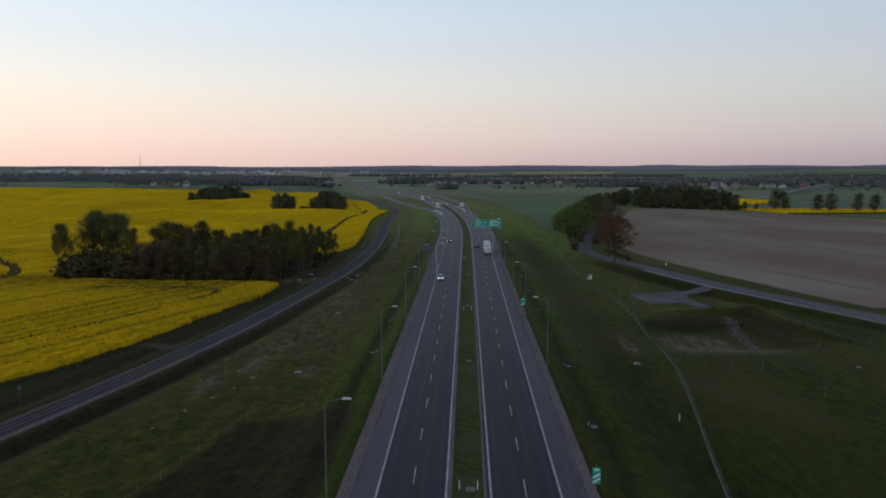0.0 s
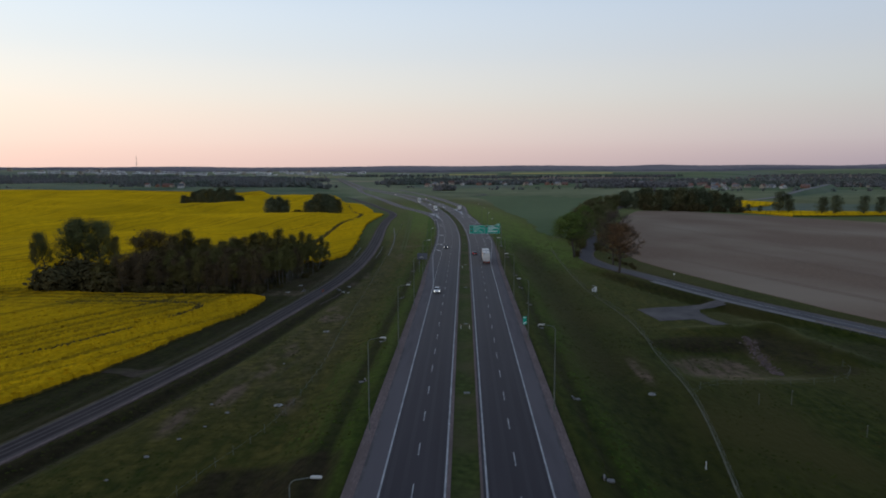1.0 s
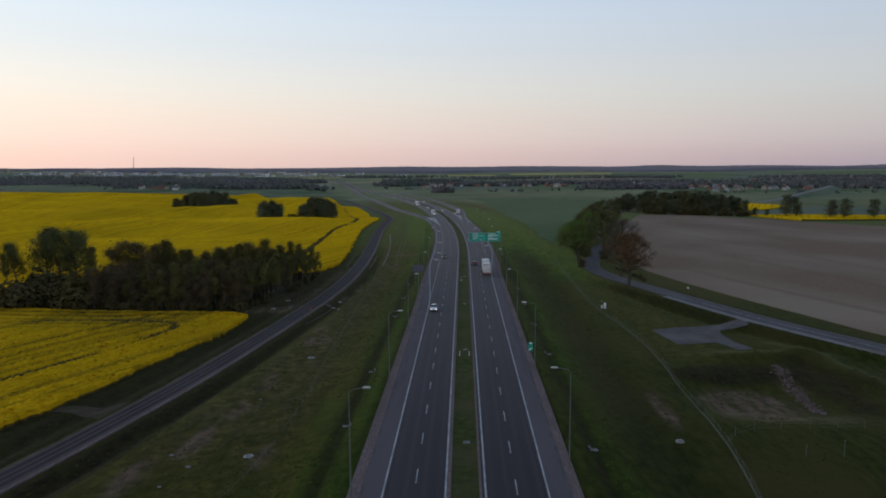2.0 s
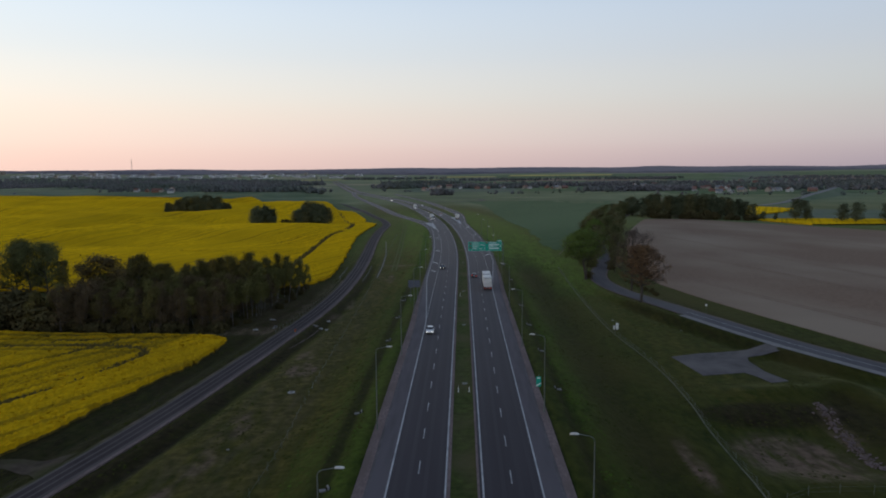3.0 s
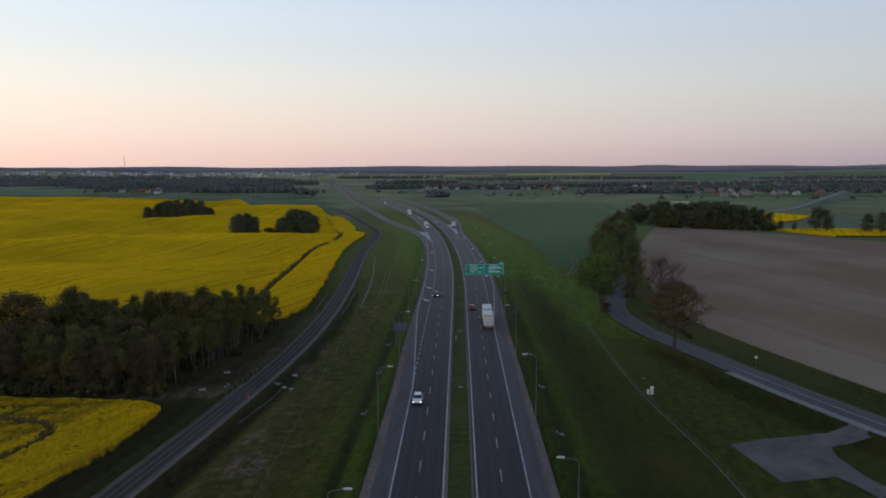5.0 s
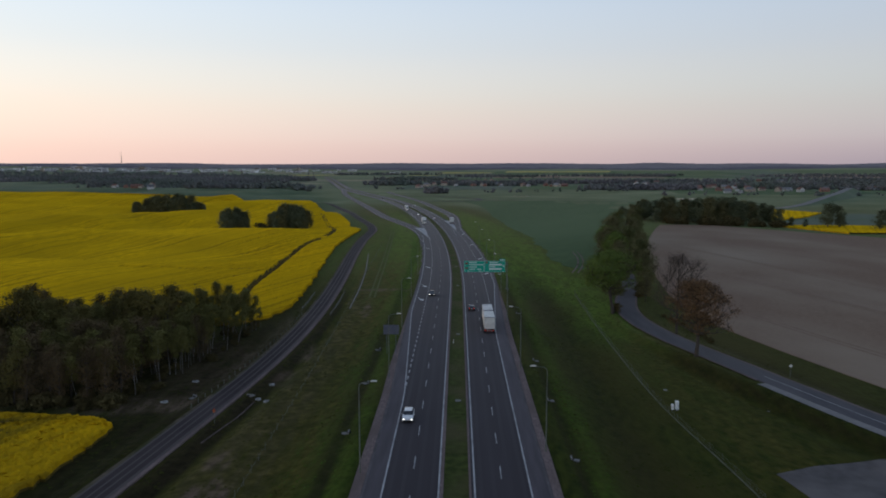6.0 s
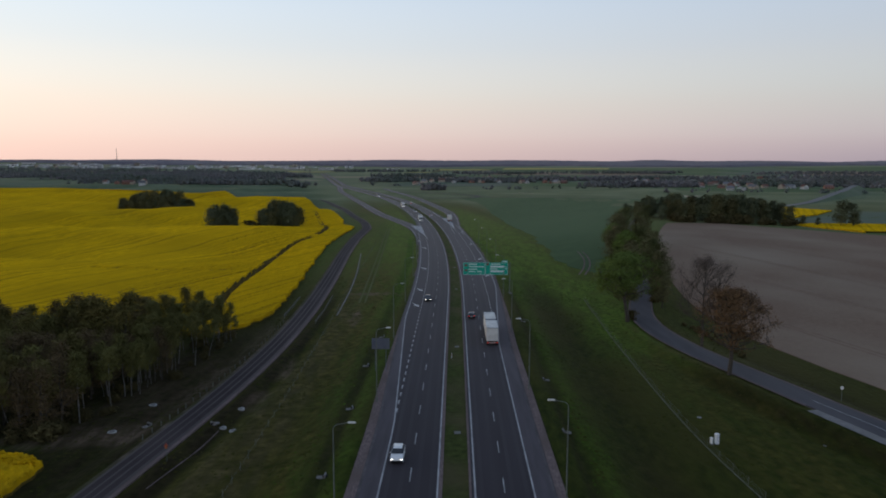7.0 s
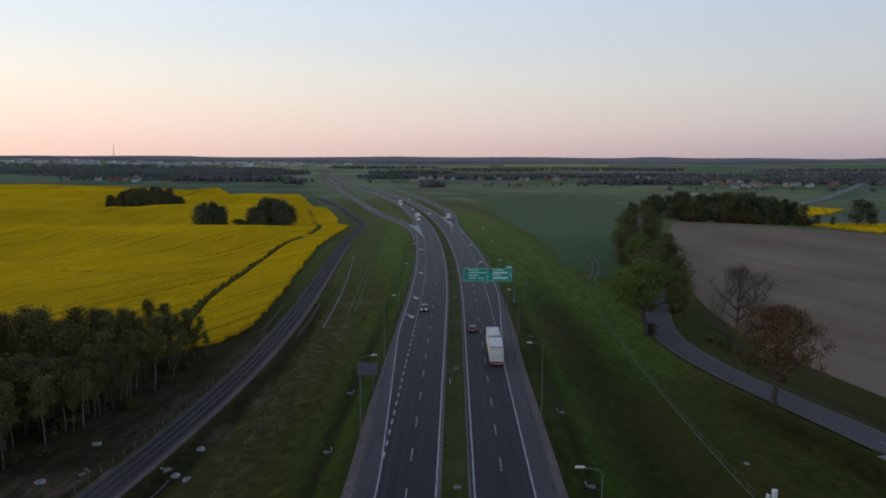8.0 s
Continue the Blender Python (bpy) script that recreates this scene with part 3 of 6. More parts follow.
    ramp.color_ramp.interpolation = "CONSTANT"
    # field tones, with some of the distance haze mixed in
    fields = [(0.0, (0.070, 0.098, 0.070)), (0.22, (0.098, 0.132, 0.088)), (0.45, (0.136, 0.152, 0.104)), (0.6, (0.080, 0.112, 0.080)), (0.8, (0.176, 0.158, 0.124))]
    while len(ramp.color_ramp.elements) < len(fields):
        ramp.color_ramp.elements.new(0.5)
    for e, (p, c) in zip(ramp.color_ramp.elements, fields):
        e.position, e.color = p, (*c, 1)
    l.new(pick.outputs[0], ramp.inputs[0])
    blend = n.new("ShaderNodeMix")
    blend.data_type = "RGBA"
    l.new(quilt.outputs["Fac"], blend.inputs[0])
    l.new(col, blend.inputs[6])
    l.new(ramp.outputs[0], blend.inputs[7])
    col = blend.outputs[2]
    l.new(col, shader.inputs["Base Color"])
    return m


ground = link_mesh("ground", np.stack([GX, GY, GZ], -1).reshape(-1, 3).tolist(), np.stack([gi, gi + 1, gi + ground_w + 1, gi + ground_w], -1).reshape(-1, 4).tolist(), ground_material(), smooth=True)
tagged(ground, "rough dark green grassland rolling out to the horizon", "ground", kind="structure")
cover = ground.data.attributes.new("cover", "FLOAT_COLOR", "POINT")
cover.data.foreach_set("color", np.clip(np.stack([lush, dry, rank_and_shade, earth], -1), 0, 1).reshape(-1).tolist())
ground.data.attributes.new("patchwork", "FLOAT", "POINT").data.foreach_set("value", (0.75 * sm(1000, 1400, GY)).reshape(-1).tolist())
ground.data.attributes.new("hazed_pasture", "FLOAT", "POINT").data.foreach_set("value", np.clip(hazed_pasture, 0, 1).reshape(-1).tolist())

# ---- expressway ----
RY = np.concatenate([np.arange(-120, 300, 6.0), np.arange(300, 1300, 8.0), np.arange(1300, 2700, 30.0)])


def band(name, o0, o1, material, lift, ys=RY, label="", nu=1, parent=None, skirt=0.0):
    """A strip of the expressway between two offsets from its centre line; offsets may vary along it."""
    o0 = o0(ys) if callable(o0) else np.full(len(ys), float(o0))
    o1 = o1(ys) if callable(o1) else np.full(len(ys), float(o1))
    z = np.zeros(len(ys))
    return loft(name, np.stack([mid(ys) + o0, ys], 1), np.stack([mid(ys) + o1, ys], 1), nu, material, lift, label=label, parent=parent, z=z, skirt=skirt)


def l_line(y): return -9.46 - 3.44 * ln(190, 262, y)
def r_line(y): return 9.46 + 3.44 * ln(238, 310, y)
def l_edge(y): return -12.1 - 1.8 * ln(190, 262, y) + 2.7 * ln(480, 545, y)
def r_edge(y): return 12.1 + 1.8 * ln(238, 310, y) - 2.7 * ln(530, 600, y)
def l_out(y): return -13.5 - 1.5 * ln(190, 262, y)
def r_out(y): return 13.35 + 1.6 * ln(238, 310, y)


road_l = band("road_west", l_edge, -1.75, ASPHALT, 0.0, label="dark asphalt carriageway with worn wheel tracks", nu=8, skirt=0.25)
road_r = band("road_east", 1.75, r_edge, ASPHALT, 0.0, label="dark asphalt carriageway with worn wheel tracks", nu=8, skirt=0.25)
YN = RY[(RY <= 470)]
for nm, a, b, base in (("hard_shoulder", l_edge, l_line, road_l), ("hard_shoulder", r_line, r_edge, road_r)):
    band(nm, a, b, SHOULDER, 0.006, YN, parent=base, label="paler asphalt hard shoulder")
for side, road in ((-1, road_l), (1, road_r)):
    for lane in (3.95, 7.75):
        for o in (-0.85, 0.85):
            c = side * lane + o
            band("wheel_track", c - 0.28, c + 0.28, RUBBED, 0.003, RY[RY < 700], parent=road)
band("gravel_verge_west", l_out, lambda y: l_edge(y) - 0.02, GRAVEL, -0.03, RY[RY <= 520], label="pinkish gravel verge along the asphalt edge", nu=2, skirt=0.5)
band("gravel_verge_east", lambda y: r_edge(y) + 0.02, r_out, GRAVEL, -0.03, RY[RY <= 520], label="pinkish gravel verge along the asphalt edge", nu=2, skirt=0.5)
band("gutter_west", lambda y: l_edge(y) + 0.05, lambda y: l_edge(y) + 0.35, KERB, 0.012, RY[RY <= 480], label="narrow concrete gutter strip")
band("gutter_east", lambda y: r_edge(y) - 0.35, lambda y: r_edge(y) - 0.05, KERB, 0.012, RY[RY <= 480], label="narrow concrete gutter strip")


def median_sheet():
    ys = RY
    prof = [(-1.80, -0.05), (-1.35, -0.12), (-0.6, -0.2), (0, -0.23), (0.6, -0.2), (1.35, -0.12), (1.80, -0.05)]
    V, F, w = [], [], len(prof)
    for y in ys:
        for o, z in prof:
            V.append((float(mid(y)) + o, y, z + 0.05 * noise.noise((o * 2, y * 0.4, 3))))
    for j in range(len(ys) - 1):
        for i in range(w - 1):
            k = j * w + i
            F.append((k, k + 1, k + w + 1, k + w))
    return tagged(link_mesh("median", V, F, MEDIAN, smooth=True), "sunken grass strip between the two carriageways", "median", kind="structure")


median_sheet()
for s, road in ((-1, road_l), (1, road_r)):
    a, b = sorted((s * 1.70, s * 2.02))
    tagged(band("median_gravel", a - 0.12, b - 0.14 if s > 0 else b, GRAVEL, 0.004, RY[RY < 700], parent=road), "thin gravel edge beside the median")
# edge lines and lane dashes
for o, road in ((-2.3, road_l), (2.3, road_r)):
    band("edge_line", o - 0.115, o + 0.115, PAINT, 0.010, RY[RY < 1300], parent=road, label="solid white edge line")
band("edge_line", lambda y: l_line(y) - 0.11, lambda y: l_line(y) + 0.11, PAINT, 0.010, RY[RY <= 478], parent=road_l, label="solid white edge line")
band("edge_line", lambda y: r_line(y) - 0.11, lambda y: r_line(y) + 0.11, PAINT, 0.010, RY[RY <= 530], parent=road_r, label="solid white edge line")
band("edge_line", -9.7, -9.4, PAINT, 0.010, RY[(RY >= 478) & (RY < 1300)], parent=road_l, label="solid white edge line")
band("edge_line", 9.4, 9.7, PAINT, 0.010, RY[(RY >= 530) & (RY < 1300)], parent=road_r, label="solid white edge line")


def dash_mesh(w, l):
    me = bpy.data.meshes.new("lane_dash")
    me.from_pydata([(-w / 2, -l / 2, 0), (w / 2, -l / 2, 0), (w / 2, l / 2, 0), (-w / 2, l / 2, 0), (-w / 2, -l / 2, -0.008), (w / 2, -l / 2, -0.008), (w / 2, l / 2, -0.008), (-w / 2, l / 2, -0.008)], [],
                   [(0, 1, 2, 3), (0, 4, 5, 1), (1, 5, 6, 2), (2, 6, 7, 3), (3, 7, 4, 0)])
    me.materials.append(PAINT)
    return me


def dashes(road, offset, y0, y1, period, mesh):
    y = y0
    while y < y1:
        ob = new("lane_dash", mesh)
        slope = float(mid(y + 1) - mid(y - 1)) / 2
        ob.parent, ob.location, ob.rotation_euler = road, (float(mid(y)) + offset, y, 0.012), (0, 0, -math.atan(slope))
        y += period


LONG, SHORT = dash_mesh(0.135, 4.0), dash_mesh(0.26, 2.0)
dashes(road_r, 5.9, 111.5 - 11.74 * 11, 900, 11.74, LONG)
dashes(road_l, -5.85, 114.3 - 11.74 * 11, 900, 11.74, LONG)
dashes(road_l, -9.55, 196, 474, 4, SHORT)
dashes(road_r, 9.55, 244, 528, 4, SHORT)


def arrow(road, x, y, turn):
    V = [(-0.16, -3.2), (0.16, -3.2), (0.16, 0.6), (0.95, 0.2), (0.0, 3.4), (-0.95, 0.2), (-0.16, 0.6)]
    ob = link_mesh("merge_arrow", [(0.85 * a, 0.82 * b, 0.0) for a, b in V], [(0, 1, 2, 6), (2, 3, 4), (2, 4, 6), (6, 4, 5)], ARROW, road)
    ob.location, ob.rotation_euler = (x, y, 0.014), (0, 0, turn)


for y in (279.5, 303, 346.5, 409):
    arrow(road_l, float(mid(y)) - 11.3, y, radians(-158))
for y in (330, 372, 425, 480):
    arrow(road_r, float(mid(y)) + 11.3, y, radians(-18))

# ---- slip roads ----
ry, rd = (np.array(v, float) for v in SLIP_W)
slip_l = smooth_path(np.stack([mid(ry) + rd, ry], 1))
ry2, rd2 = (np.array(v, float) for v in SLIP_E)
slip_r = smooth_path(np.stack([mid(ry2) + rd2, ry2], 1))
for nm, path, z in (("slip_road_west", slip_l, 0.008), ("slip_road_east", slip_r, 0.008)):
    s = strip(nm, path, -3.2, 3.2, ASPHALT, z, 6, label="curving asphalt slip road", skirt=0.5)
    strip("edge_line", path[10:], -2.75, -2.5, PAINT, z + 0.012, 6, 1, parent=s)
    strip("edge_line", path[10:], 2.5, 2.75, PAINT, z + 0.012, 6, 1, parent=s)
    strip("gravel_edge", path[24:], -4.3, -3.22, GRAVEL, z - 0.02, 6, 1, parent=s)
    strip("gravel_edge", path[24:], 3.22, 4.3, GRAVEL, z - 0.02, 6, 1, parent=s)


def gore(name, y0, y1, o0, o1a, o1b, road):
    ys = np.linspace(y0, y1, 8)
    t = (ys - y0) / (y1 - y0)
    a, b = mid(ys) + o0, mid(ys) + o1a + (o1b - o1a) * t
    lo, hi = np.minimum(a, b), np.maximum(a, b)
    tagged(loft(name, np.stack([lo, ys], 1), np.stack([hi, ys], 1), 1, PAINT, 0.014, parent=road, z=np.zeros(8)), "faded white hatched gore area")


gore("gore_marking", 462, 520, -9.7, -9.8, -15.6, road_l)
gore("gore_marking", 504, 580, 9.7, 9.8, 15.2, road_r)


def isle(name, path, i0, i1, side, label):
    """Grass between the carriageway and a slip road."""
    q, sd = along(path, 8)
    keep = (q[:, 1] > i0) & (q[:, 1] < i1)
    q, sd = q[keep], sd[keep]
    outer = q + sd * (-side * 4.2)
    inner = np.stack([mid(outer[:, 1]) + side * 11.0, outer[:, 1]], 1)
    a, b = (outer, inner) if side < 0 else (inner, outer)
    return tagged(loft(name, a, b, 4, VERGE, -0.05, label=label), category="grass")


isle("verge_island_west", slip_l, 552, 1110, -1, "grass island between carriageway and slip road")
isle("verge_island_east", slip_r, 600, 1120, 1, "grass island between carriageway and slip road")

# ---- service road, local road, pad ----
sp = smooth_path([(x, y) for x, y in zip(SERVICE_X, SERVICE_Y) if y >= -100] + [(-60, 545), (-76, 600), (-98, 690), (-130, 775), (-190, 860)])
service_road = strip("service_road", sp, -2.25, 2.25, OLD_ASPHALT, 0.05, 4, 4, label="worn grey asphalt service road", skirt=0.3)
for o, half in ((-1.3, 0.48), (-0.05, 0.42), (1.2, 0.48)):
    strip("wheel_track", sp, o - half, o + half, WHEEL, 0.056, 4, 1, parent=service_road)
strip("service_verge_west", sp, -2.95, -2.27, BARE, 0.03, 4, 1, label="pale gravel shoulder of the service road", skirt=0.3)
strip("service_verge_east", sp, 2.27, 2.95, GRAVEL, 0.03, 4, 1, label="pale gravel shoulder of the service road", skirt=0.3)

lp = smooth_path([*zip(LANE_X, LANE_Y), (71, 385), (84, 430), (101, 490), (122, 560), (150, 640), (205, 720), (300, 765)])
local_road = strip("local_road", lp, -2.75, 2.75, LOCAL_ASPHALT, 0.06, 4, 4, label="narrow grey asphalt country road", skirt=0.35)
q_all, _ = along(lp, 2)
lower = [p for p in q_all if p[1] < 199.5]
strip("shoulder_strip", lower, -4.7, -2.77, GUTTER, 0.05, 4, 1, parent=local_road, label="pale concrete shoulder strip")
strip("centre_line", [p for p in q_all if p[1] < 203], -0.08, 0.08, PAINT, 0.074, 4, 1, parent=local_road)
strip("verge_edge", [p for p in q_all if p[1] >= 199.5], -3.3, -2.77, GRAVEL, 0.05, 4, 1, parent=local_road)
strip("verge_edge", [p for p in q_all if p[1] >= 120], 2.77, 3.3, GRAVEL, 0.05, 4, 1, parent=local_road)

pad = loft("gravel_pad", [(50.6, 164.2), (44.2, 161.6), (45.0, 157.0), (45.8, 152.0), (46.4, 147.9)], [(62.0, 166.6), (60.0, 161.4), (59.0, 157.6), (57.2, 153.6), (54.8, 149.9)], 10, PAD, 0.06, label="pale compacted gravel parking pad", skirt=0.15)
loft("pad_spur", [(54.6, 150.6), (56.4, 147.2), (57.1, 142.9)], [(59.1, 157.9), (59.3, 150.4), (61.0, 144.3)], 4, PAD, 0.065, parent=pad)
loft("pad_entrance", [(58.6, 160.2), (63.2, 161.0), (66.6, 161.8), (70.5, 162.4)], [(57.0, 165.6), (61.6, 165.6), (65.0, 166.6), (68.0, 169.2)], 4, PAD, 0.062, parent=pad)

# ---- fields ----
EDGE_Y = [-100, 20, 60, 81, 95, 119, 152, 162, 175, 179, 181, 182, 183, 184.2, 185, 187, 200, 241, 249, 256, 266, 288, 326, 411, 470, 500, 508, 523, 568, 612, 725, 805, 841, 952, 1010, 1100]
EDGE_X = [-132, -99, -85, -78.3, -71.8, -66.0, -59.7, -57.5, -56.9, -57.3, -60, -65, -72, -90, -106, -122, -135, -155, -60, -53.5, -50.0, -49.6, -52.8, -61.0, -61.4, -60.2, -63, -70.5, -78.5, -91, -130, -160, -235, -330, -520, -660]


def rape_field():
    ys = np.unique(np.concatenate([np.arange(-60, 40, 4.0), np.arange(40, 90, 0.9), np.arange(90, 178, 0.5), np.arange(178, 188, 0.15), np.arange(188, 195, 1.0), np.arange(195, 250, 2.5), np.arange(250, 420, 0.8), np.arange(420, 700, 2.6), np.arange(700, 1101, 5.0)]))
    off = np.concatenate([np.arange(0, 40, 0.45), np.arange(40, 55, 0.9), np.arange(55, 170, 2.2), np.arange(170, 900, 11.0)])
    X = np.interp(ys, EDGE_Y, EDGE_X)[:, None] - off[None, :]
    Y = np.broadcast_to(ys[:, None], X.shape)
    rng = np.random.default_rng(5)
    ragged = np.interp(ys, ys[::2], rng.normal(0, 0.28, len(ys[::2])))[:, None] + 0.35 * np.sin(ys / 3.7)[:, None] * np.sin(ys / 9.1)[:, None]
    fade = (1 - sm(0, 8, off))[None, :]
    X = X + ragged * fade
    Y = Y + rng.normal(0, 0.22, X.shape) * (off < 60)[None, :]
    top = 1.15 + (0.30 - 0.14 * sm(30, 60, off)[None, :] + 0.22 * (1 - sm(188, 200, Y))) * (rng.random(X.shape) - 0.5) + 0.10 * np.sin(X * 0.31 + np.sin(Y * 0.2)) * np.sin(Y * 0.27)
    # worn wheelings driven through the crop
    def cut(path, half, depth, gap=0.0):
        p = np.array(path, float)
        best = np.full(X.shape, 1e9)
        for a, b in zip(p[:-1], p[1:]):
            ab = b - a
            t = np.clip(((X - a[0]) * ab[0] + (Y - a[1]) * ab[1]) / (ab @ ab), 0, 1)
            best = np.minimum(best, np.hypot(X - a[0] - t * ab[0], Y - a[1] - t * ab[1]))
        return depth * np.exp(-((best - gap) / half) ** 4)
    track = smooth_path([(-64, 262), (-66.5, 278), (-70, 299), (-70.6, 331), (-74.5, 366), (-78.5, 404), (-77, 428), (-73.5, 440), (-73.2, 462), (-74.6, 488), (-79, 512), (-85.5, 532), (-90, 550), (-97.3, 580), (-106, 609)])
    headland = cut(track, 0.62, 0.95, 0.85) + cut(track, 0.6, 0.2)
    headland = headland * (1 - 0.5 * sm(480, 520, Y)) * (1 - 0.75 * np.exp(-((Y - 449) / 7) ** 2))
    inner = smooth_path([(-150, 60), (-112, 88), (-94.2, 106), (-88.6, 116), (-82.7, 128.6), (-76, 144.3), (-72.8, 156), (-70.8, 166), (-74.5, 171.5), (-82, 173), (-95, 172.8), (-115, 171)])
    loop = smooth_path([(-190, 236), (-172, 221), (-160, 211), (-152, 200), (-147.7, 188), (-156, 178), (-190, 172)])
    top = top - headland - cut(inner, 0.95, 0.6) * (0.88 + 0.12 * np.sin(X * 0.9 + Y * 0.7)) - cut(loop, 0.7, 0.9, 0.95)
    top = top - cut([(-79, 498), (-140, 503), (-172, 490), (-200, 484)], 1.6, 0.42) - cut([(-73, 336), (-100, 332), (-132, 336)], 1.3, 0.42) - cut([(-66, 281), (-98, 270), (-132, 262)], 1.3, 0.4)
    # drilling lines run slantwise up to the headland
    q = X - 0.45 * Y + 6 * np.sin(Y / 120)
    inside = (sm(15, 19, off) * (1 - sm(44, 58, off)))[None, :]
    gap = np.zeros(X.shape)
    for w_, step_, deep in ((1.0, 21.0, 0.55), (1.6, 7.0, 0.14)):
        k = np.mod(q, step_) - step_ / 2
        line = inside * np.exp(-(k / (0.55 * w_)) ** 2) * (0.8 + 0.2 * np.sin(X / 17 + Y / 29))
        top = top - deep * line
        gap = gap + 1.15 * deep * line
    thin = 0.5 + 0.5 * np.sin(X / 23 + 1.7 * np.sin(Y / 31)) * np.sin(Y / 19 + X / 71)
    top = top - 0.14 * sm(0.75, 0.95, thin)
    # slopes behind the crests are darkened through gap, as painted shade
    shaded_side = np.sin(swell(X, Y))
    gap = gap + 0.1 * sm(0.6, 0.95, thin) + (0.2 + 0.3 * sm(150, 230, -X)) * sm(0.25, 0.9, shaded_side) * sm(60, 120, -X) * sm(330, 420, Y) * (1 - sm(800, 900, Y))
    weak = sm(158, 172, Y) * (1 - sm(190, 196, Y)) * sm(64, 78, -X)
    rows = 0.5 + 0.5 * np.sin((Y - 0.04 * X + 0.7 * np.sin(X / 9)) * 1.35)
    fray = 0.5 + 0.5 * np.sin(X * 0.21 + 2 * np.sin(Y * 0.5)) * np.sin(X * 0.07 + Y)
    top = top - weak * (0.22 * sm(0.5, 0.95, rows) + 0.12 * fray)
    gap = gap + (1 - sm(188, 200, Y)) * (0.2 * rng.random(X.shape) ** 2 + 0.12 * fray * rng.random(X.shape))
    gap = gap + weak * (0.62 * sm(0.45, 0.95, rows) * (0.6 + 0.4 * fray) + 0.16)
    Z = height(X, Y) + np.maximum(top, 0.12)
    Xs = np.concatenate([X[:, :1] + 0.25, X[:, :1] + 0.18, X], 1)
    Ys = np.concatenate([Y[:, :1], Y[:, :1], Y], 1)
    low = height(X[:, :1] + 0.25, Y[:, :1]) - 0.1
    Zs = np.concatenate([low, low + 0.5, Z], 1)
    V = np.stack([Xs, Ys, Zs], -1).reshape(-1, 3)
    w = Xs.shape[1]
    i = np.arange(len(ys) - 1)[:, None] * w + np.arange(w - 1)[None, :]
    F = np.stack([i, i + w, i + w + 1, i + 1], -1).reshape(-1, 4)
    me = bpy.data.meshes.new("rape_field")
    me.from_pydata(V.tolist(), [], F.tolist())
    me.materials.append(RAPE)
    me.materials.append(RAPE_STEM)
    cover = np.concatenate([np.zeros((len(ys), 1)), np.full((len(ys), 1), 0.9), np.maximum(top, (off < 1)[None, :] * 0.9)], 1)
    q = (cover[:-1, :-1] + cover[1:, :-1] + cover[:-1, 1:] + cover[1:, 1:]) / 4
    me.polygons.foreach_set("material_index", (q < 0.72).astype(int).reshape(-1).tolist())
    gap = np.concatenate([gap[:, :1], gap[:, :1], gap], 1)
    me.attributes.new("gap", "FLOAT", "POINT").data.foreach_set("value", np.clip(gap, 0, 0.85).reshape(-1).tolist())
    me.update()
    return tagged(new("rape_field", me), "dense yellow flowering rapeseed crop with dark wheel tracks", "rapeseed field", kind="stuff")


rape_field()

by = [141, 160, 177, 203, 225, 238, 255, 275, 300, 330, 360, 400, 440, 480, 520, 545]
bl = [99, 92.5, 88, 80.5, 74.5, 71.5, 68, 67.5, 70, 75, 80.5, 90, 101, 114, 128, 138]
br = [430, 415, 402, 385, 372, 362, 350, 338, 325, 310, 300, 285, 268, 240, 195, 172]
loft("ploughed_field", list(zip(bl, by)), list(zip(br, by)), 60, SOIL, 0.10, label="bare grey-brown harrowed field with faint tramlines", skirt=0.2)
for x0, y0, n in ((110, 165, 300), (138, 175, 300), (168, 180, 290), (200, 190, 270), (236, 195, 240), (275, 200, 200)):
    line = [(x0 - 0.255 * k + 3 * math.sin(k / 60 + x0), y0 + k) for k in range(0, n, 30)]
    line = [p for p in line if np.interp(p[1], by, bl) + 4 < p[0] < np.interp(p[1], by, br) - 6]
    for o in (0, 1.9):
        strip("tramline", smooth_path([(x + o, y) for x, y in line]), -0.3, 0.3, TRAMLINE, 0.13, 6, 1, label="packed wheel line across the bare soil", kind="stuff")
gy1 = np.concatenate([[345, 350, 355, 361, 368], np.arange(376, 600, 8.0), [620, 660, 720, 780, 850]])
wave = np.random.default_rng(12).normal(0, 1.3, len(gy1))
gl = np.interp(gy1, [345, 350, 355, 361, 380, 402, 460, 537, 620, 720, 780, 850], [52, 49, 46, 43, 42.5, 43, 41, 33.5, 29, 26, 20, 5]) + wave
gr = np.interp(gy1, [345, 385, 430, 490, 560, 640, 720, 780, 850], [62, 67, 80, 97, 118, 146, 200, 300, 330])
loft("crop_field", np.stack([gl, gy1], 1), np.stack([gr, gy1], 1), 14, CROP, 0.06, label="even dark green cereal crop", skirt=0.08)
ya, yb = np.array([496, 510, 525, 545.0]), np.array([575, 610, 650, 690.0])
loft("rape_strip", np.stack([[238, 230, 222, 212], ya], 1), np.stack([[430, 420, 340, 262], ya], 1), 20, RAPE, 0.9, label="distant yellow strip of flowering rapeseed", kind="stuff", skirt=0.9)
loft("rape_corner", np.stack([[222, 238, 256, 270], yb], 1), np.stack([[224, 268, 300, 276], yb], 1), 10, RAPE, 0.9, label="distant yellow corner of flowering rapeseed", kind="stuff", skirt=0.9)
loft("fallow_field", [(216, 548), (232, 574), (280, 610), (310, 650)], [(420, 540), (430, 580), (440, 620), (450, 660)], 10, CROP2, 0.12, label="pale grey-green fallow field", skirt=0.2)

# wheel ruts
MOWN = mat("pressed_grass", (0.078, 0.086, 0.036), (0.110, 0.116, 0.054), 0.5, 0.95)
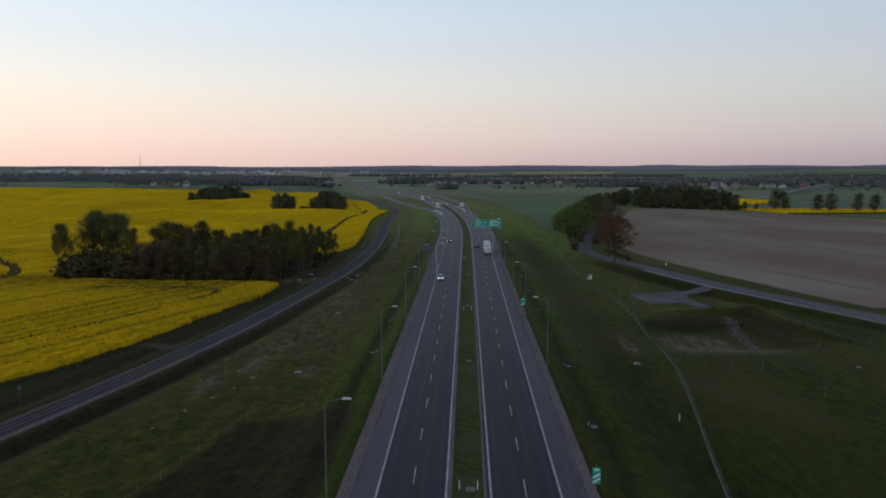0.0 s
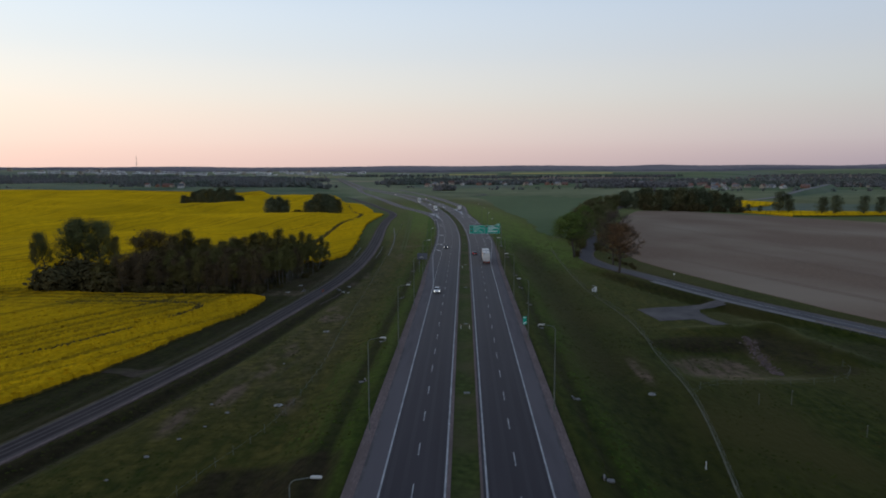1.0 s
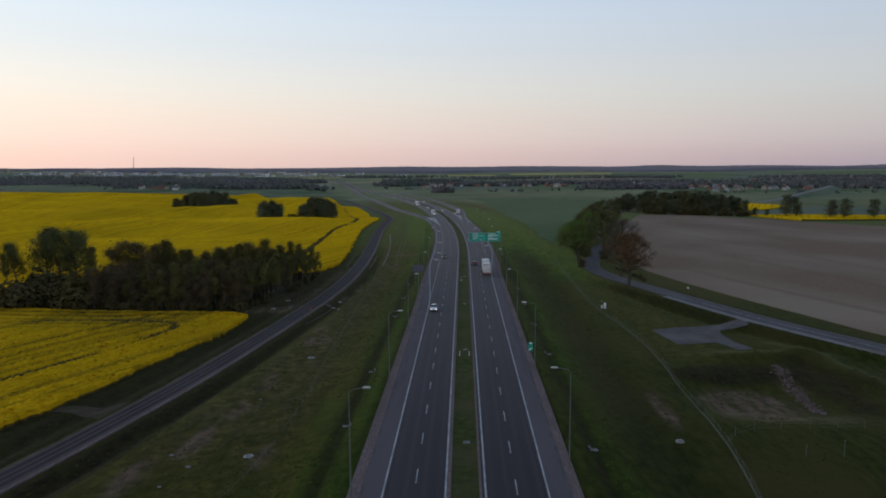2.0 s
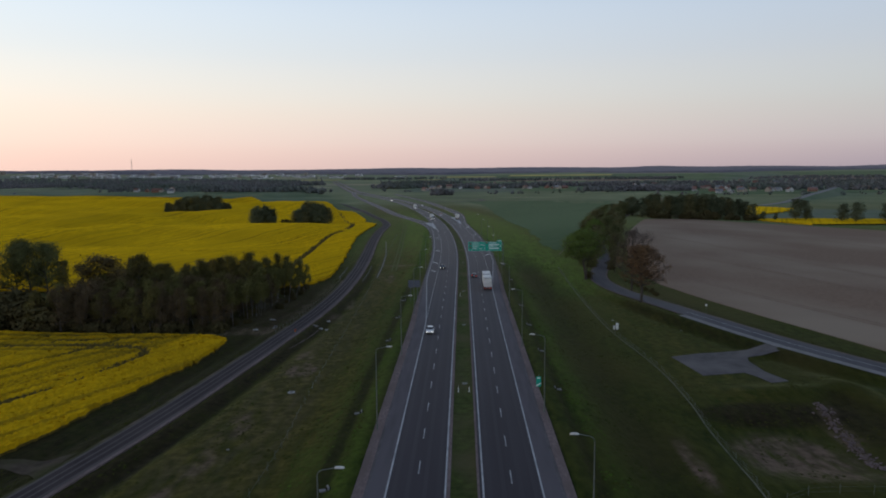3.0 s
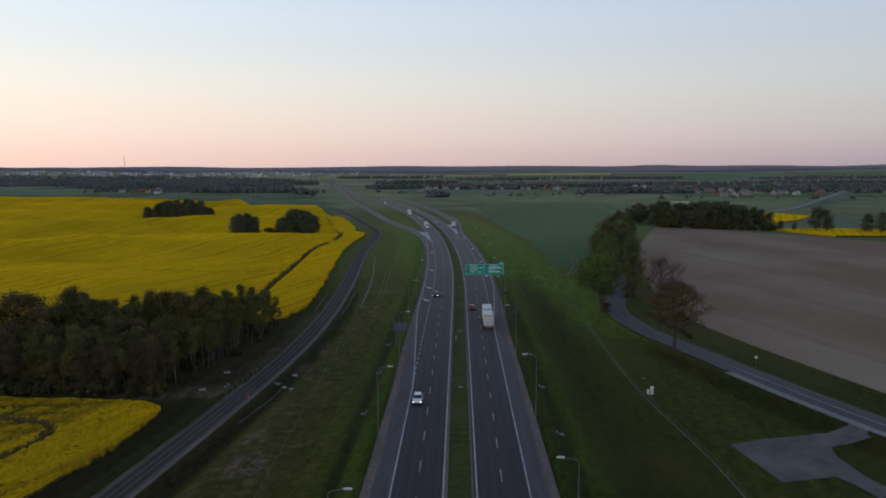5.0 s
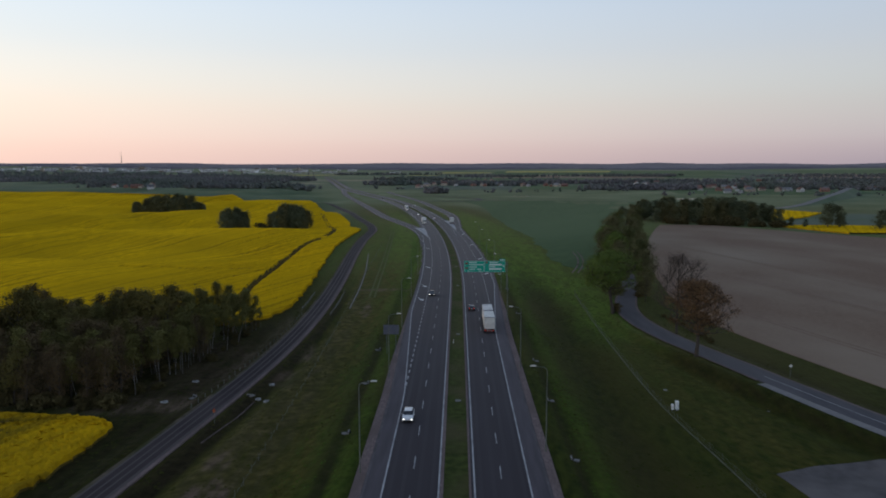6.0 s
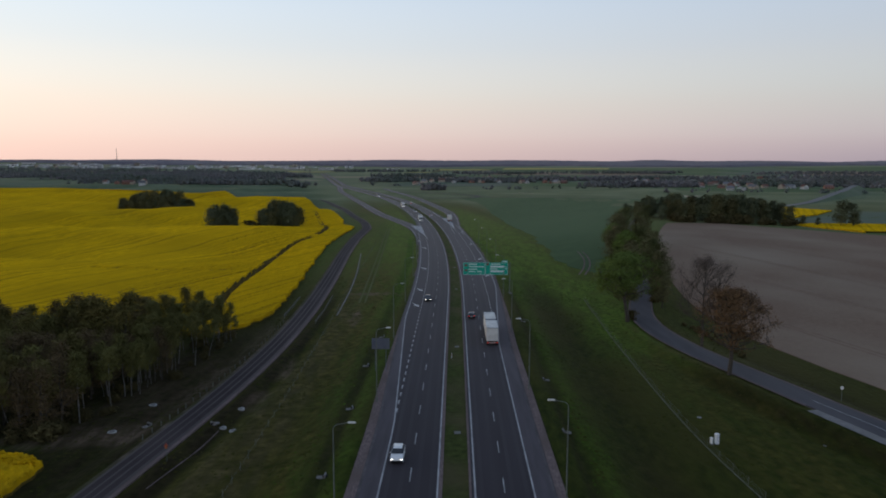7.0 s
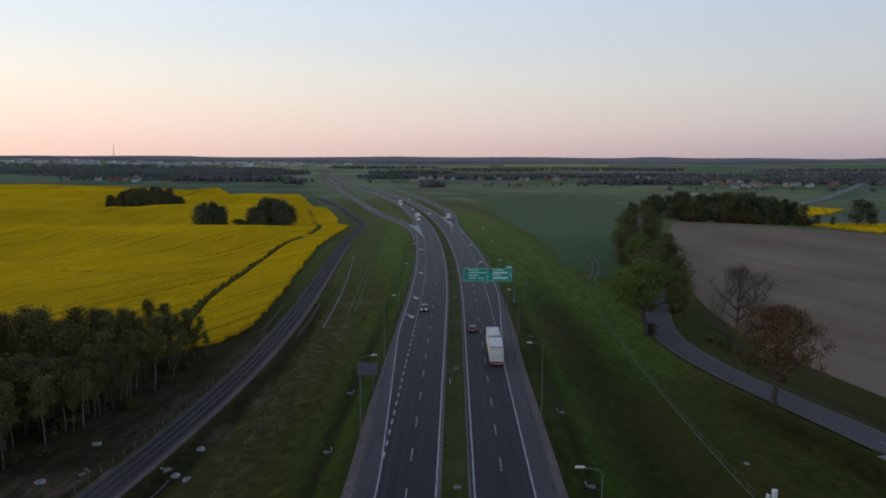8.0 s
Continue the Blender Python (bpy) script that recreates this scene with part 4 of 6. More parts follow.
for o in (-0.8, 0.8):
    strip("driven_grass", smooth_path([(-40 + o, 500), (-35.4 + o, 430), (-30.5 + o, 352), (-28.2 + o, 310), (-27.0 + o, 285)]), -0.28, 0.28, MOWN, 0.07, 3, 1, label="faint wheel line pressed into the grass", kind="stuff")
strip("mown_track", smooth_path([(45.0, 341), (48.5, 352), (52.2, 368), (54.5, 385), (55, 402)]), -0.3, 0.3, GRAVEL, 0.16, 3, 1, label="wheel rut worn through the crop", kind="stuff")
strip("mown_track", smooth_path([(47.2, 341), (50.7, 352), (54.4, 368), (56.7, 385), (57.2, 402)]), -0.3, 0.3, GRAVEL, 0.16, 3, 1, label="wheel rut worn through the crop", kind="stuff")


# ---- tussocks in the rough grass ----
TUFT = mat("tussock_blades", (0.022, 0.030, 0.006), (0.042, 0.049, 0.010), 0.15, 0.95, (0.046, 0.042, 0.013), 0.06, islands=0.12)
LUSH_TUFT = mat("fresh_tussock_blades", (0.034, 0.070, 0.008), (0.058, 0.098, 0.013), 0.15, 0.95, (0.042, 0.066, 0.013), 0.08, islands=0.12)


def tussocks(name, count, seed, material, keep, size, label):
    g = np.random.default_rng(seed)
    x, y = g.uniform(-75, 95, count), 30 + 300 * g.random(count) ** 1.25
    ok = keep(x, y) & ~((x > -38) & (x < -14) & (y < 69)) & (np.abs(x - mid(y)) > 15.4) & (np.abs(x - service(y)) > 3.6) & (x > np.interp(y, EDGE_Y, EDGE_X) + 0.6)
    near_road = np.min(np.hypot(x[:, None] - q_all[None, ::3, 0], y[:, None] - q_all[None, ::3, 1]), 1)
    on_pad = (x > 43) & (x < 72) & (y > 144) & (y < 177)
    ok &= (near_road > 5) & ~on_pad & ~((x > 62) & (near_road < 60) & (y > np.interp(x, [62, 70, 100], [235, 205, 125])))
    x, y = x[ok], y[ok]
    z = height(x, y)
    n = len(x)
    a = g.uniform(0, 6.28, n)
    s = size * g.uniform(0.5, 1.4, n)
    V = []
    for k in range(3):
        t = a + k * 2.1
        V.append(np.stack([x + s * np.cos(t), y + s * np.sin(t), z - 0.03], -1))
    V.append(np.stack([x + 0.3 * s * np.cos(a + 1), y + 0.3 * s * np.sin(a + 1), z + s * g.uniform(0.15, 0.38, n)], -1))
    V = np.stack(V, 1).reshape(-1, 3)
    i = np.arange(n)[:, None] * 4
    F = np.concatenate([i + np.array([[0, 1, 3]]), i + np.array([[1, 2, 3]]), i + np.array([[2, 0, 3]])], 1).reshape(-1, 3)
    return tagged(link_mesh(name, V.tolist(), F.tolist(), material), label, "grass", kind="stuff")


tussocks("tussock_grass", 30000, 3, TUFT, lambda x, y: np.sin(x * 0.33 + np.sin(y * 0.11) * 2) + np.sin(y * 0.19 + x * 0.07) > -0.3, 0.34, "rough tussocks of olive and dry grass")
tussocks("lush_grass", 30000, 8, LUSH_TUFT, lambda x, y: (np.abs(x - 19.3) < 2.2) | (np.abs(x + 16.2) < 1.4) | (np.abs(x + 21.5) < 3), 0.26, "fresh green grass on the banks")


# ---- trees ----
def grow(seed, h, spread, base, levels, limbs, lean=0.08, trunk_r=None, fork=False):
    """Trunk and limbs: a list of (p0, p1, r0, r1), and the twig ends."""
    rng = random.Random(seed)
    segs, ends = [], []
    r = trunk_r or h * 0.018

    def limb(p, way, length, rad, level):
        n = 3
        for k in range(n):
            way = (way + Vector((rng.uniform(-1, 1), rng.uniform(-1, 1), rng.uniform(-0.4, 0.9))) * 0.16).normalized()
            q = p + way * length / n
            segs.append((p.copy(), q.copy(), rad * (1 - 0.28 * k), rad * (1 - 0.28 * (k + 1))))
            p = q
            if level < levels and k > 0:
                for _ in range(2):
                    side = Vector((rng.uniform(-1, 1), rng.uniform(-1, 1), rng.uniform(0.0, 0.8))).normalized()
                    limb(p, (way * 0.7 + side).normalized(), length * rng.uniform(0.5, 0.7), rad * 0.45, level + 1)
            if level >= levels - 1:
                ends.append(p.copy())
        ends.append(p)

    p, way, steps = Vector((0, 0, -0.3)), Vector((rng.uniform(-lean, lean), rng.uniform(-lean, lean), 1)).normalized(), 9
    for k in range(steps):
        q = p + way * h * 0.93 / steps
        segs.append((p.copy(), q.copy(), r * (1 - 0.1 * k), r * (1 - 0.1 * (k + 1))))
        p = q
        f = (k + 1) / steps
        if f >= base:
            g = (f - base) / (1 - base)
            for _ in range(limbs):
                a = rng.uniform(0, 2 * math.pi)
                up = 0.25 + 0.9 * g
                out = spread * (math.sin(math.pi * min(1, 0.22 + 0.78 * g)) * 0.75 + 0.3) * rng.uniform(0.7, 1.1)
                limb(p, Vector((math.cos(a), math.sin(a), up)).normalized(), out, r * 0.42 * (1 - 0.5 * g), 1)
        way = (way + Vector((rng.uniform(-1, 1), rng.uniform(-1, 1), 0)) * lean).normalized()
    ends.append(p)
    return segs, ends


def wood_mesh(name, segs, material, sides=5, thin=0.03, prune=0.0):
    V, F = [], []
    for p0, p1, r0, r1 in segs:
        if r0 < prune:
            continue
        if r0 < thin:
            n = 3
        else:
            n = sides
        z = (p1 - p0).normalized()
        x = z.orthogonal().normalized()
        y = z.cross(x)
        b = len(V)
        for p, r in ((p0, max(r0, 0.02)), (p1, max(r1, 0.015))):
            for k in range(n):
                a = 2 * math.pi * k / n
                V.append(p + (x * math.cos(a) + y * math.sin(a)) * r)
        for k in range(n):
            F.append((b + k, b + (k + 1) % n, b + n + (k + 1) % n, b + n + k))
    me = bpy.data.meshes.new(name)
    me.from_pydata([tuple(v) for v in V], [], F)
    me.materials.append(material)
    return me


def leaf_mesh(name, seed, ends, count, size, cloud, material, droop=0.0, clump=1.0):
    """Small folded leaf sprays scattered in clumps round the twig ends."""
    rng = np.random.default_rng(seed)
    E = np.array([tuple(e) for e in ends])
    E = E[rng.random(len(E)) < clump] if clump < 1 else E
    pick = E[rng.integers(0, len(E), count)]
    c = pick + rng.normal(0, cloud, (count, 3)) * np.array([1, 1, 0.75]) - np.array([0, 0, droop]) * rng.random((count, 1))
    centre = E.mean(0)
    n = 0.6 * rng.normal(0, 1, (count, 3)) + 1.1 * (c - centre) / (np.linalg.norm(c - centre, axis=1)[:, None] + 0.1) + np.array([0, 0, 0.7])
    n /= np.linalg.norm(n, axis=1)[:, None]
    u = np.cross(n, rng.normal(0, 1, (count, 3)))
    u /= np.linalg.norm(u, axis=1)[:, None]
    v = np.cross(n, u)
    s = size * rng.uniform(0.5, 1.25, (count, 1))
    V = np.stack([c - u * s, c + v * s * 0.55 + n * s * 0.25, c + u * s, c - v * s * 0.55 + n * s * 0.25], 1).reshape(-1, 3)
    i = np.arange(count)[:, None] * 4
    F = np.concatenate([i + np.array([[0, 1, 2]]), i + np.array([[0, 2, 3]])], 1).reshape(-1, 3)
    me = bpy.data.meshes.new(name)
    me.from_pydata(V.tolist(), [], F.tolist())
    me.materials.append(material)
    return me


def make_tree(kind, seed, h, spread, base, levels, limbs, count, size, cloud, bark, leaves, label, dome=None, prune=0.0, clump=1.0, **kw):
    segs, ends = grow(seed, h, spread, base, levels, limbs, **kw)
    if dome:
        # the crown stays inside an uneven dome: middle height, radius, height above and below the middle
        zc, rx_, up, down = dome
        lump = random.Random(seed)
        ph = [lump.uniform(0, 6.28) for _ in range(4)]

        tucked = {}

        def tuck(p):
            key = (round(p.x, 4), round(p.y, 4), round(p.z, 4))
            if key not in tucked:
                tucked[key] = tuck_new(p)
            return tucked[key]

        def tuck_new(p):
            if p.z < zc - down and math.hypot(p.x, p.y) < 1.2:
                return p
            a = math.atan2(p.y, p.x)
            r = rx_ * (1 + 0.17 * math.sin(2 * a + ph[0]) + 0.13 * math.sin(3 * a + ph[1]) + 0.12 * math.sin(p.z * 1.1 + 5 * a + ph[2]))
            dz = (p.z - zc) / (up if p.z > zc else down)
            k = math.sqrt((p.x / r) ** 2 + (p.y / r) ** 2 + dz * dz)
            if k < 1:
                return p
            k /= lump.uniform(0.78, 1.04)
            return Vector((p.x / k, p.y / k, zc + (p.z - zc) / k))
        segs = [(tuck(a), tuck(b), c, d) for a, b, c, d in segs]
        segs = [q for q in segs if (q[1] - q[0]).length > 1e-4]
        ends = [tuck(e) * 1.0 for e in ends]
    root = tagged(new(kind), label, "tree")
    for nm, me in (("trunk", wood_mesh("trunk", segs, bark, prune=prune)), ("crown", leaf_mesh("crown", seed, ends, count, size, cloud, leaves, clump=clump))):
        o = new(nm, me)
        o.parent = root
    return root


used = {}


def plant(proto, x, y, scale=1.0, turn=0.0, wide=1.0, sink=0.1, group=""):
    m = Matrix.Translation((x, y, h1(x, y) - sink)) @ Matrix.Rotation(turn, 4, "Z") @ Matrix.Diagonal((scale * wide, scale * wide, scale, 1))
    if proto not in used:
        used[proto] = True
        proto.matrix_basis = m
        ob = proto
    else:
        ob = copy_thing(proto, m)
        ob.matrix_basis = m
    if group:
        tagged(ob, group=group)
    return ob


birches = [make_tree("birch_tree", 11 + k, 13.8, 1.5, 0.48, 2, 3, 2300, 0.2, 0.5, BIRCH, LEAF_BIRCH, "slender birch with pale trunk and thin green crown", trunk_r=0.11, prune=0.016) for k in range(5)]
alders = [make_tree("alder_tree", 31 + k, 13.2, 2.3, 0.26, 2, 4, 4000, 0.21, 0.55, BARK, LEAF_WOOD, "dense dark green woodland tree", prune=0.03) for k in range(4)]
browns = [make_tree("woodland_tree", 51 + k, 13.5, 3.4, 0.2, 2, 4, 4400, 0.22, 0.62, BARK, LEAF_WOOD_BROWN, "woodland tree with brownish young leaves", prune=0.03) for k in range(3)]
far_alders = [make_tree("alder_tree", 131 + k, 13.2, 3.1, 0.16, 1, 5, 1900, 0.40, 0.8, BARK, LEAF_FAR, "dense dark green woodland tree") for k in range(3)]
far_browns = [make_tree("woodland_tree", 151 + k, 13.5, 3.4, 0.2, 1, 5, 1900, 0.40, 0.8, BARK, LEAF_BROWN, "woodland tree with brownish young leaves") for k in range(2)]
avenue_greens = [make_tree("wayside_tree", 171 + k, 13.2, 3.3, 0.16, 2, 4, 4200, 0.25, 0.6, BARK, LEAF_DARK, "dense green tree of the roadside avenue", prune=0.03) for k in range(2)]
avenue_browns = [make_tree("wayside_tree", 181 + k, 13.5, 3.5, 0.2, 2, 4, 4200, 0.25, 0.6, BARK, LEAF_BROWN, "roadside avenue tree with brownish young leaves", prune=0.03) for k in range(3)]
oaks = [make_tree("oak_tree", 61 + k, 14.5, 5.6, 0.14, 2, 5, 11000, 0.25, 0.8, BARK, LEAF_DARK, "broad round dark green field-edge tree", trunk_r=0.4) for k in range(2)]
greens = [make_tree("lime_tree", 71 + k, 17.0, 6.4, 0.34, 2, 6, 15000, 0.20, 0.6, BARK, LEAF_GREEN, "tall roadside tree with fresh green leaves", trunk_r=0.42, dome=(10.6, 6.2, 6.4, 4.0), clump=0.5) for k in range(2)]
maple = make_tree("maple_tree", 94, 15.2, 6.2, 0.3, 2, 8, 13000, 0.165, 0.5, BARK, LEAF_RUST, "broad roadside maple with rusty young leaves", trunk_r=0.42, dome=(8.0, 5.9, 6.4, 3.4), clump=0.36)
bare = make_tree("bare_tree", 98, 18.5, 5.4, 0.24, 3, 5, 17000, 0.085, 0.5, BARK, LEAF_BUD, "tall leafless roadside tree with fine twigs", trunk_r=0.34, lean=0.03)
SHRUB = mat("shrub_leaves", (0.064, 0.053, 0.023), (0.092, 0.076, 0.033), 0.4, 0.9, islands=0.06, objects=0.2)
shrubs = [make_tree("shrub", 111 + k, 3.4, 2.1, 0.05, 1, 5, 480, 0.42, 0.5, BARK, SHRUB, "low dense wayside shrub", trunk_r=0.08, prune=0.03) for k in range(2)]

deep = [make_tree("woodland_tree", 191 + k, 13.4, 3.2, 0.2, 1, 4, 2000, 0.34, 0.8, BARK, LEAF_WOOD_BROWN if k else LEAF_WOOD, "dark brownish tree deep in the wood") for k in range(3)]
thicket = [make_tree("woodland_tree", 211 + k, 13.0, 1.9, 0.14, 2, 4, 2600, 0.16, 0.6, BARK, LEAF_THICKET, "dark brown woodland tree hardly in leaf", prune=0.02) for k in range(3)]
rng = random.Random(4)
# wood between the rape fields: tall trees that stand out of it, then the rest; x, y, height, kind, width
tall = [(-107.5, 208, 15.6, "brown", 1.0), (-102.5, 212, 17.6, "brown", 1.35), (-98.5, 211, 16.6, "brown", 1.2), (-95.6, 213, 18.4, "alder", 1.0), (-92.6, 216, 15.2, "birch", 1.1), (-92, 222, 14.4, "alder", 0.9), (-88.6, 221, 14.2, "alder", 0.85),
        (-82.7, 216, 13.8, "alder", 0.9), (-81.2, 223, 12.8, "birch", 1.1), (-78.7, 226, 13.4, "alder", 0.9), (-74.4, 224, 16.0, "alder", 0.9), (-71.5, 223, 15.4, "alder", 0.9), (-68.8, 222, 16.9, "alder", 1.0), (-65.2, 220, 17.8, "alder", 0.85),
        (-63.6, 238, 13.8, "alder", 0.8), (-59.8, 243, 14.4, "alder", 0.75), (-57.4, 244, 12.8, "birch", 1.1), (-55.0, 246, 12.3, "birch", 1.0), (-52.6, 246, 9.4, "birch", 0.9)]
kinds = {"alder": alders, "brown": browns, "birch": birches}
wood = [(x, y) for x, y, *_ in tall]
for x, y, hgt, kind, w in tall:
    plant(rng.choice(kinds[kind]), x, y, hgt / 13.9, rng.uniform(0, 6.28), w, group="wood between the rape fields")
for _ in range(4200):
    x, y = rng.uniform(-112, -50), rng.uniform(189, 247)
    right = np.interp(y, [186, 195, 215, 235, 246], [-66, -61, -56, -53, -58])
    apart = 13 if x > -60 and y > 205 else 7.5 if x > -72 else 11 if y < 205 or x > -85 else 20
    if not x < right or any((x - a) ** 2 + (y - b) ** 2 < apart for a, b in wood):
        continue
    wood.append((x, y))
    if x > -66 and y > 224:
        p, s = rng.choice(birches), rng.uniform(0.62, 0.92)
    elif x > -63:
        p, s = rng.choice(birches + birches + thicket), rng.uniform(0.6, 0.86)
    elif y < 208 or x > -68:
        p, s = rng.choice(thicket + thicket + thicket + alders + birches), rng.uniform(0.66, 0.98)
    elif x > -80:
        p, s = rng.choice(birches + alders + thicket + browns), rng.uniform(0.5, 0.85)
    else:
        p, s = rng.choice(deep), rng.uniform(0.6, 0.86)
    plant(p, x, y, s, rng.uniform(0, 6.28), rng.uniform(0.95, 1.25), group="wood between the rape fields")
for _ in range(16):
    y = rng.uniform(190, 222)
    x = float(np.interp(y, [186, 195, 215, 235, 246], [-64, -59, -55, -52, -56])) - abs(rng.gauss(0, 4))
    plant(rng.choice(shrubs), x, y, rng.uniform(0.3, 0.55), rng.uniform(0, 6.28), 1.2, group="undergrowth of the wood")
for _ in range(14):
    x, y = rng.uniform(-60, -52), rng.uniform(238, 250)
    plant(rng.choice(birches), x, y, rng.uniform(0.4, 0.68), rng.uniform(0, 6.28), 0.95, group="wood between the rape fields")
for _ in range(16):
    y = rng.uniform(206, 226)
    x = float(np.interp(y, [186, 195, 215, 235, 246], [-65, -60, -56.5, -53, -57])) - abs(rng.gauss(0, 2.2))
    plant(rng.choice(birches), x, y, rng.uniform(0.5, 0.75), rng.uniform(0, 6.28), 0.8, group="wood between the rape fields")
for x, y, p, hgt, w in ((-146, 237, oaks[0], 15.4, 0.8), (-140.5, 236, oaks[1], 17.2, 0.85), (-134.5, 235, oaks[0], 16.4, 0.85), (-128.2, 232, alders[1], 14.3, 0.8), (-152.5, 230, oaks[1], 13.0, 0.6), (-154.5, 228, alders[2], 11.5, 0.8)):
    plant(p, x, y, hgt / 14.6, x, w, group="trees at the end of the wood")
for _ in range(44):
    x = rng.uniform(-110, -62)
    plant(rng.choice(shrubs), x, rng.uniform(187.5, 192), rng.uniform(0.4, 0.85), rng.uniform(0, 6.28), 1.1, group="undergrowth of the wood")
for _ in range(30):
    x, y = rng.uniform(-130, -106), rng.uniform(189, 210)
    plant(rng.choice(shrubs), x, y, rng.uniform(1.0, 2.2), rng.uniform(0, 6.28), 1.2, group="undergrowth of the wood")
for _ in range(14):
    plant(rng.choice(shrubs), rng.uniform(-60, -52), rng.uniform(226, 252), rng.uniform(0.25, 0.5), rng.uniform(0, 6.28), 1.2, group="undergrowth of the wood")

# roadside trees
plant(maple, 51.9, 217.4, 1.14, 0.6, 1.0)
plant(bare, 54.6, 240.0, 1.02, 1.0, 1.0)
plant(greens[0], 44.2, 265.0, 1.04, 0.4, 1.32)
plant(shrubs[0], 45.6, 267.5, 0.7, 0.2)
avenue = [(281, -1, oaks[0], 0.95, 0.7), (283, 1, avenue_browns[0], 0.8, 0.85), (297, -1, avenue_browns[2], 1.1, 1.1), (304, 1, avenue_browns[1], 1.0, 0.95), (313, -1, avenue_browns[0], 1.15, 1.1), (326, 1, avenue_greens[1], 1.1, 1.0), (330, -1, greens[1], 1.0, 0.85), (347, -1, avenue_browns[2], 1.15, 1.15), (350, 1, avenue_browns[1], 1.1, 1.05), (366, -1, avenue_browns[1], 1.15, 1.15), (376, 1, avenue_greens[0], 1.15, 1.15), (384, -1, greens[0], 0.85, 0.85), (402, 1, avenue_browns[0], 1.15, 1.15), (405, -1, avenue_browns[2], 1.15, 1.15), (428, -1, avenue_browns[0], 1.1, 1.15), (432, 1, avenue_greens[1], 1.15, 1.15), (452, -1, avenue_greens[0], 1.1, 1.15), (460, 1, avenue_browns[1], 1.15, 1.15), (478, -1, avenue_greens[1], 1.1, 1.15), (486, 1, avenue_greens[0], 1.15, 1.15)]
for k, (y, side, p, s, w) in enumerate(avenue):
    plant(p, float(np.interp(y, lp[:, 1], lp[:, 0])) + (6.0 if side > 0 else -4.4), y, s, k * 1.7, w, group="avenue along the country road")
for k in range(22):
    y = 292 + k * 8
    plant(shrubs[k % 2], float(np.interp(y, lp[:, 1], lp[:, 0])) + rng.choice((-4.5, 4.5)) + rng.uniform(-0.6, 0.6), y, rng.uniform(0.5, 1.0), rng.uniform(0, 6), 1.1, group="avenue undergrowth")
for k in range(9):
    plant(shrubs[0], 58.5 + 0.35 * k + rng.uniform(-0.8, 0.8), 262 - 3.6 * k, rng.uniform(0.2, 0.4), rng.uniform(0, 6), 1.2, group="bushes on the road bank")

# groves in the rape
for cx_, cy_, rx_, ry_, n, protos, smin, smax in ((-143, 513, 9, 6, 12, far_alders, 0.95, 1.25), (-111, 523, 17, 8, 30, far_alders + far_browns, 0.92, 1.24), (-127, 517, 4, 3, 4, shrubs, 1.0, 1.4), (-244, 655, 31, 9, 70, far_browns + far_browns + far_alders, 1.0, 1.4)):
    for _ in range(n):
        a, r = rng.uniform(0, 6.28), math.sqrt(rng.random())
        plant(rng.choice(protos), cx_ + rx_ * r * math.cos(a), cy_ + ry_ * r * math.sin(a), rng.uniform(smin, smax) * (1.25 - 0.72 * r * r), rng.uniform(0, 6), 1.15, group="grove in the rape field")
# tree line beyond the ploughed field
for _ in range(80):
    t = rng.random()
    x, y = 122 + 90 * t + rng.uniform(-4, 4), 576 - 28 * t + rng.uniform(0, 40)
    plant(rng.choice(far_alders + far_alders + far_browns), x, y, rng.uniform(0.55, 0.95) + 0.4 * math.sin(math.pi * min(1, t * 0.75)), rng.uniform(0, 6), 1.25, group="tree line beyond the ploughed field")
for _ in range(40):
    t = rng.random()
    plant(rng.choice(shrubs), 138 + 80 * t, 556 - 22 * t + rng.uniform(-4, 4), rng.uniform(0.7, 1.6), rng.uniform(0, 6), 1.2, group="hedge beyond the ploughed field")
for x, y, s in ((214, 552, 1.0), (219, 548, 0.85), (222, 538, 0.5), (230, 534, 0.42), (243, 531, 1.22), (250, 530, 1.12), (268, 516, 1.0), (277, 514, 1.1), (296, 510, 1.05), (307, 508, 1.0), (321, 505, 0.9)):
    plant(rng.choice(far_alders), x, y, s, rng.uniform(0, 6), 1.4, group="lone trees along the field edge")

# broken concrete left on the spoil bank
def rubble_strip():
    g = np.random.default_rng(17)
    bm = bmesh.new()
    for _ in range(280):
        t = g.random()
        x, y = 56.7 + 3.1 * t + g.normal(0, 0.55), 108 + 23 * t + g.normal(0, 0.4)
        a = g.uniform(0.10, 0.30)
        made = bmesh.ops.create_cube(bm, size=1.0)["verts"]
        turn = Euler((g.uniform(-0.5, 0.5), g.uniform(-0.5, 0.5), g.uniform(0, 3))).to_matrix()
        for v in made:
            c = turn @ Vector((v.co.x * a * 1.5, v.co.y * a, v.co.z * a * 0.6)) + Vector(g.normal(0, 0.04, 3))
            v.co = c + Vector((x, y, h1(x, y) + 0.08))
    tagged(part("rubble", bm, GRAVEL), "strip of pale broken concrete on the bank", "rubble", kind="stuff")


rubble_strip()

# access to the field, and a lined drain beside the service road
loft("field_access", smooth_path([(-67.6, 107.4), (-63.5, 107.0), (-60.4, 106.0), (-58.0, 103.8)]), smooth_path([(-67.6, 110.2), (-63.5, 110.4), (-60.0, 111.0), (-56.9, 113.0)]), 5, TRODDEN, 0.07, label="rutted earth access into the field")
strip("drain_channel", smooth_path([(-31.9, 271), (-32.3, 286), (-32.9, 301), (-34.6, 326), (-37.6, 355), (-41.2, 388)]), -0.2, 0.2, GUTTER, 0.08, 4, 2, label="narrow pale concrete drain channel")
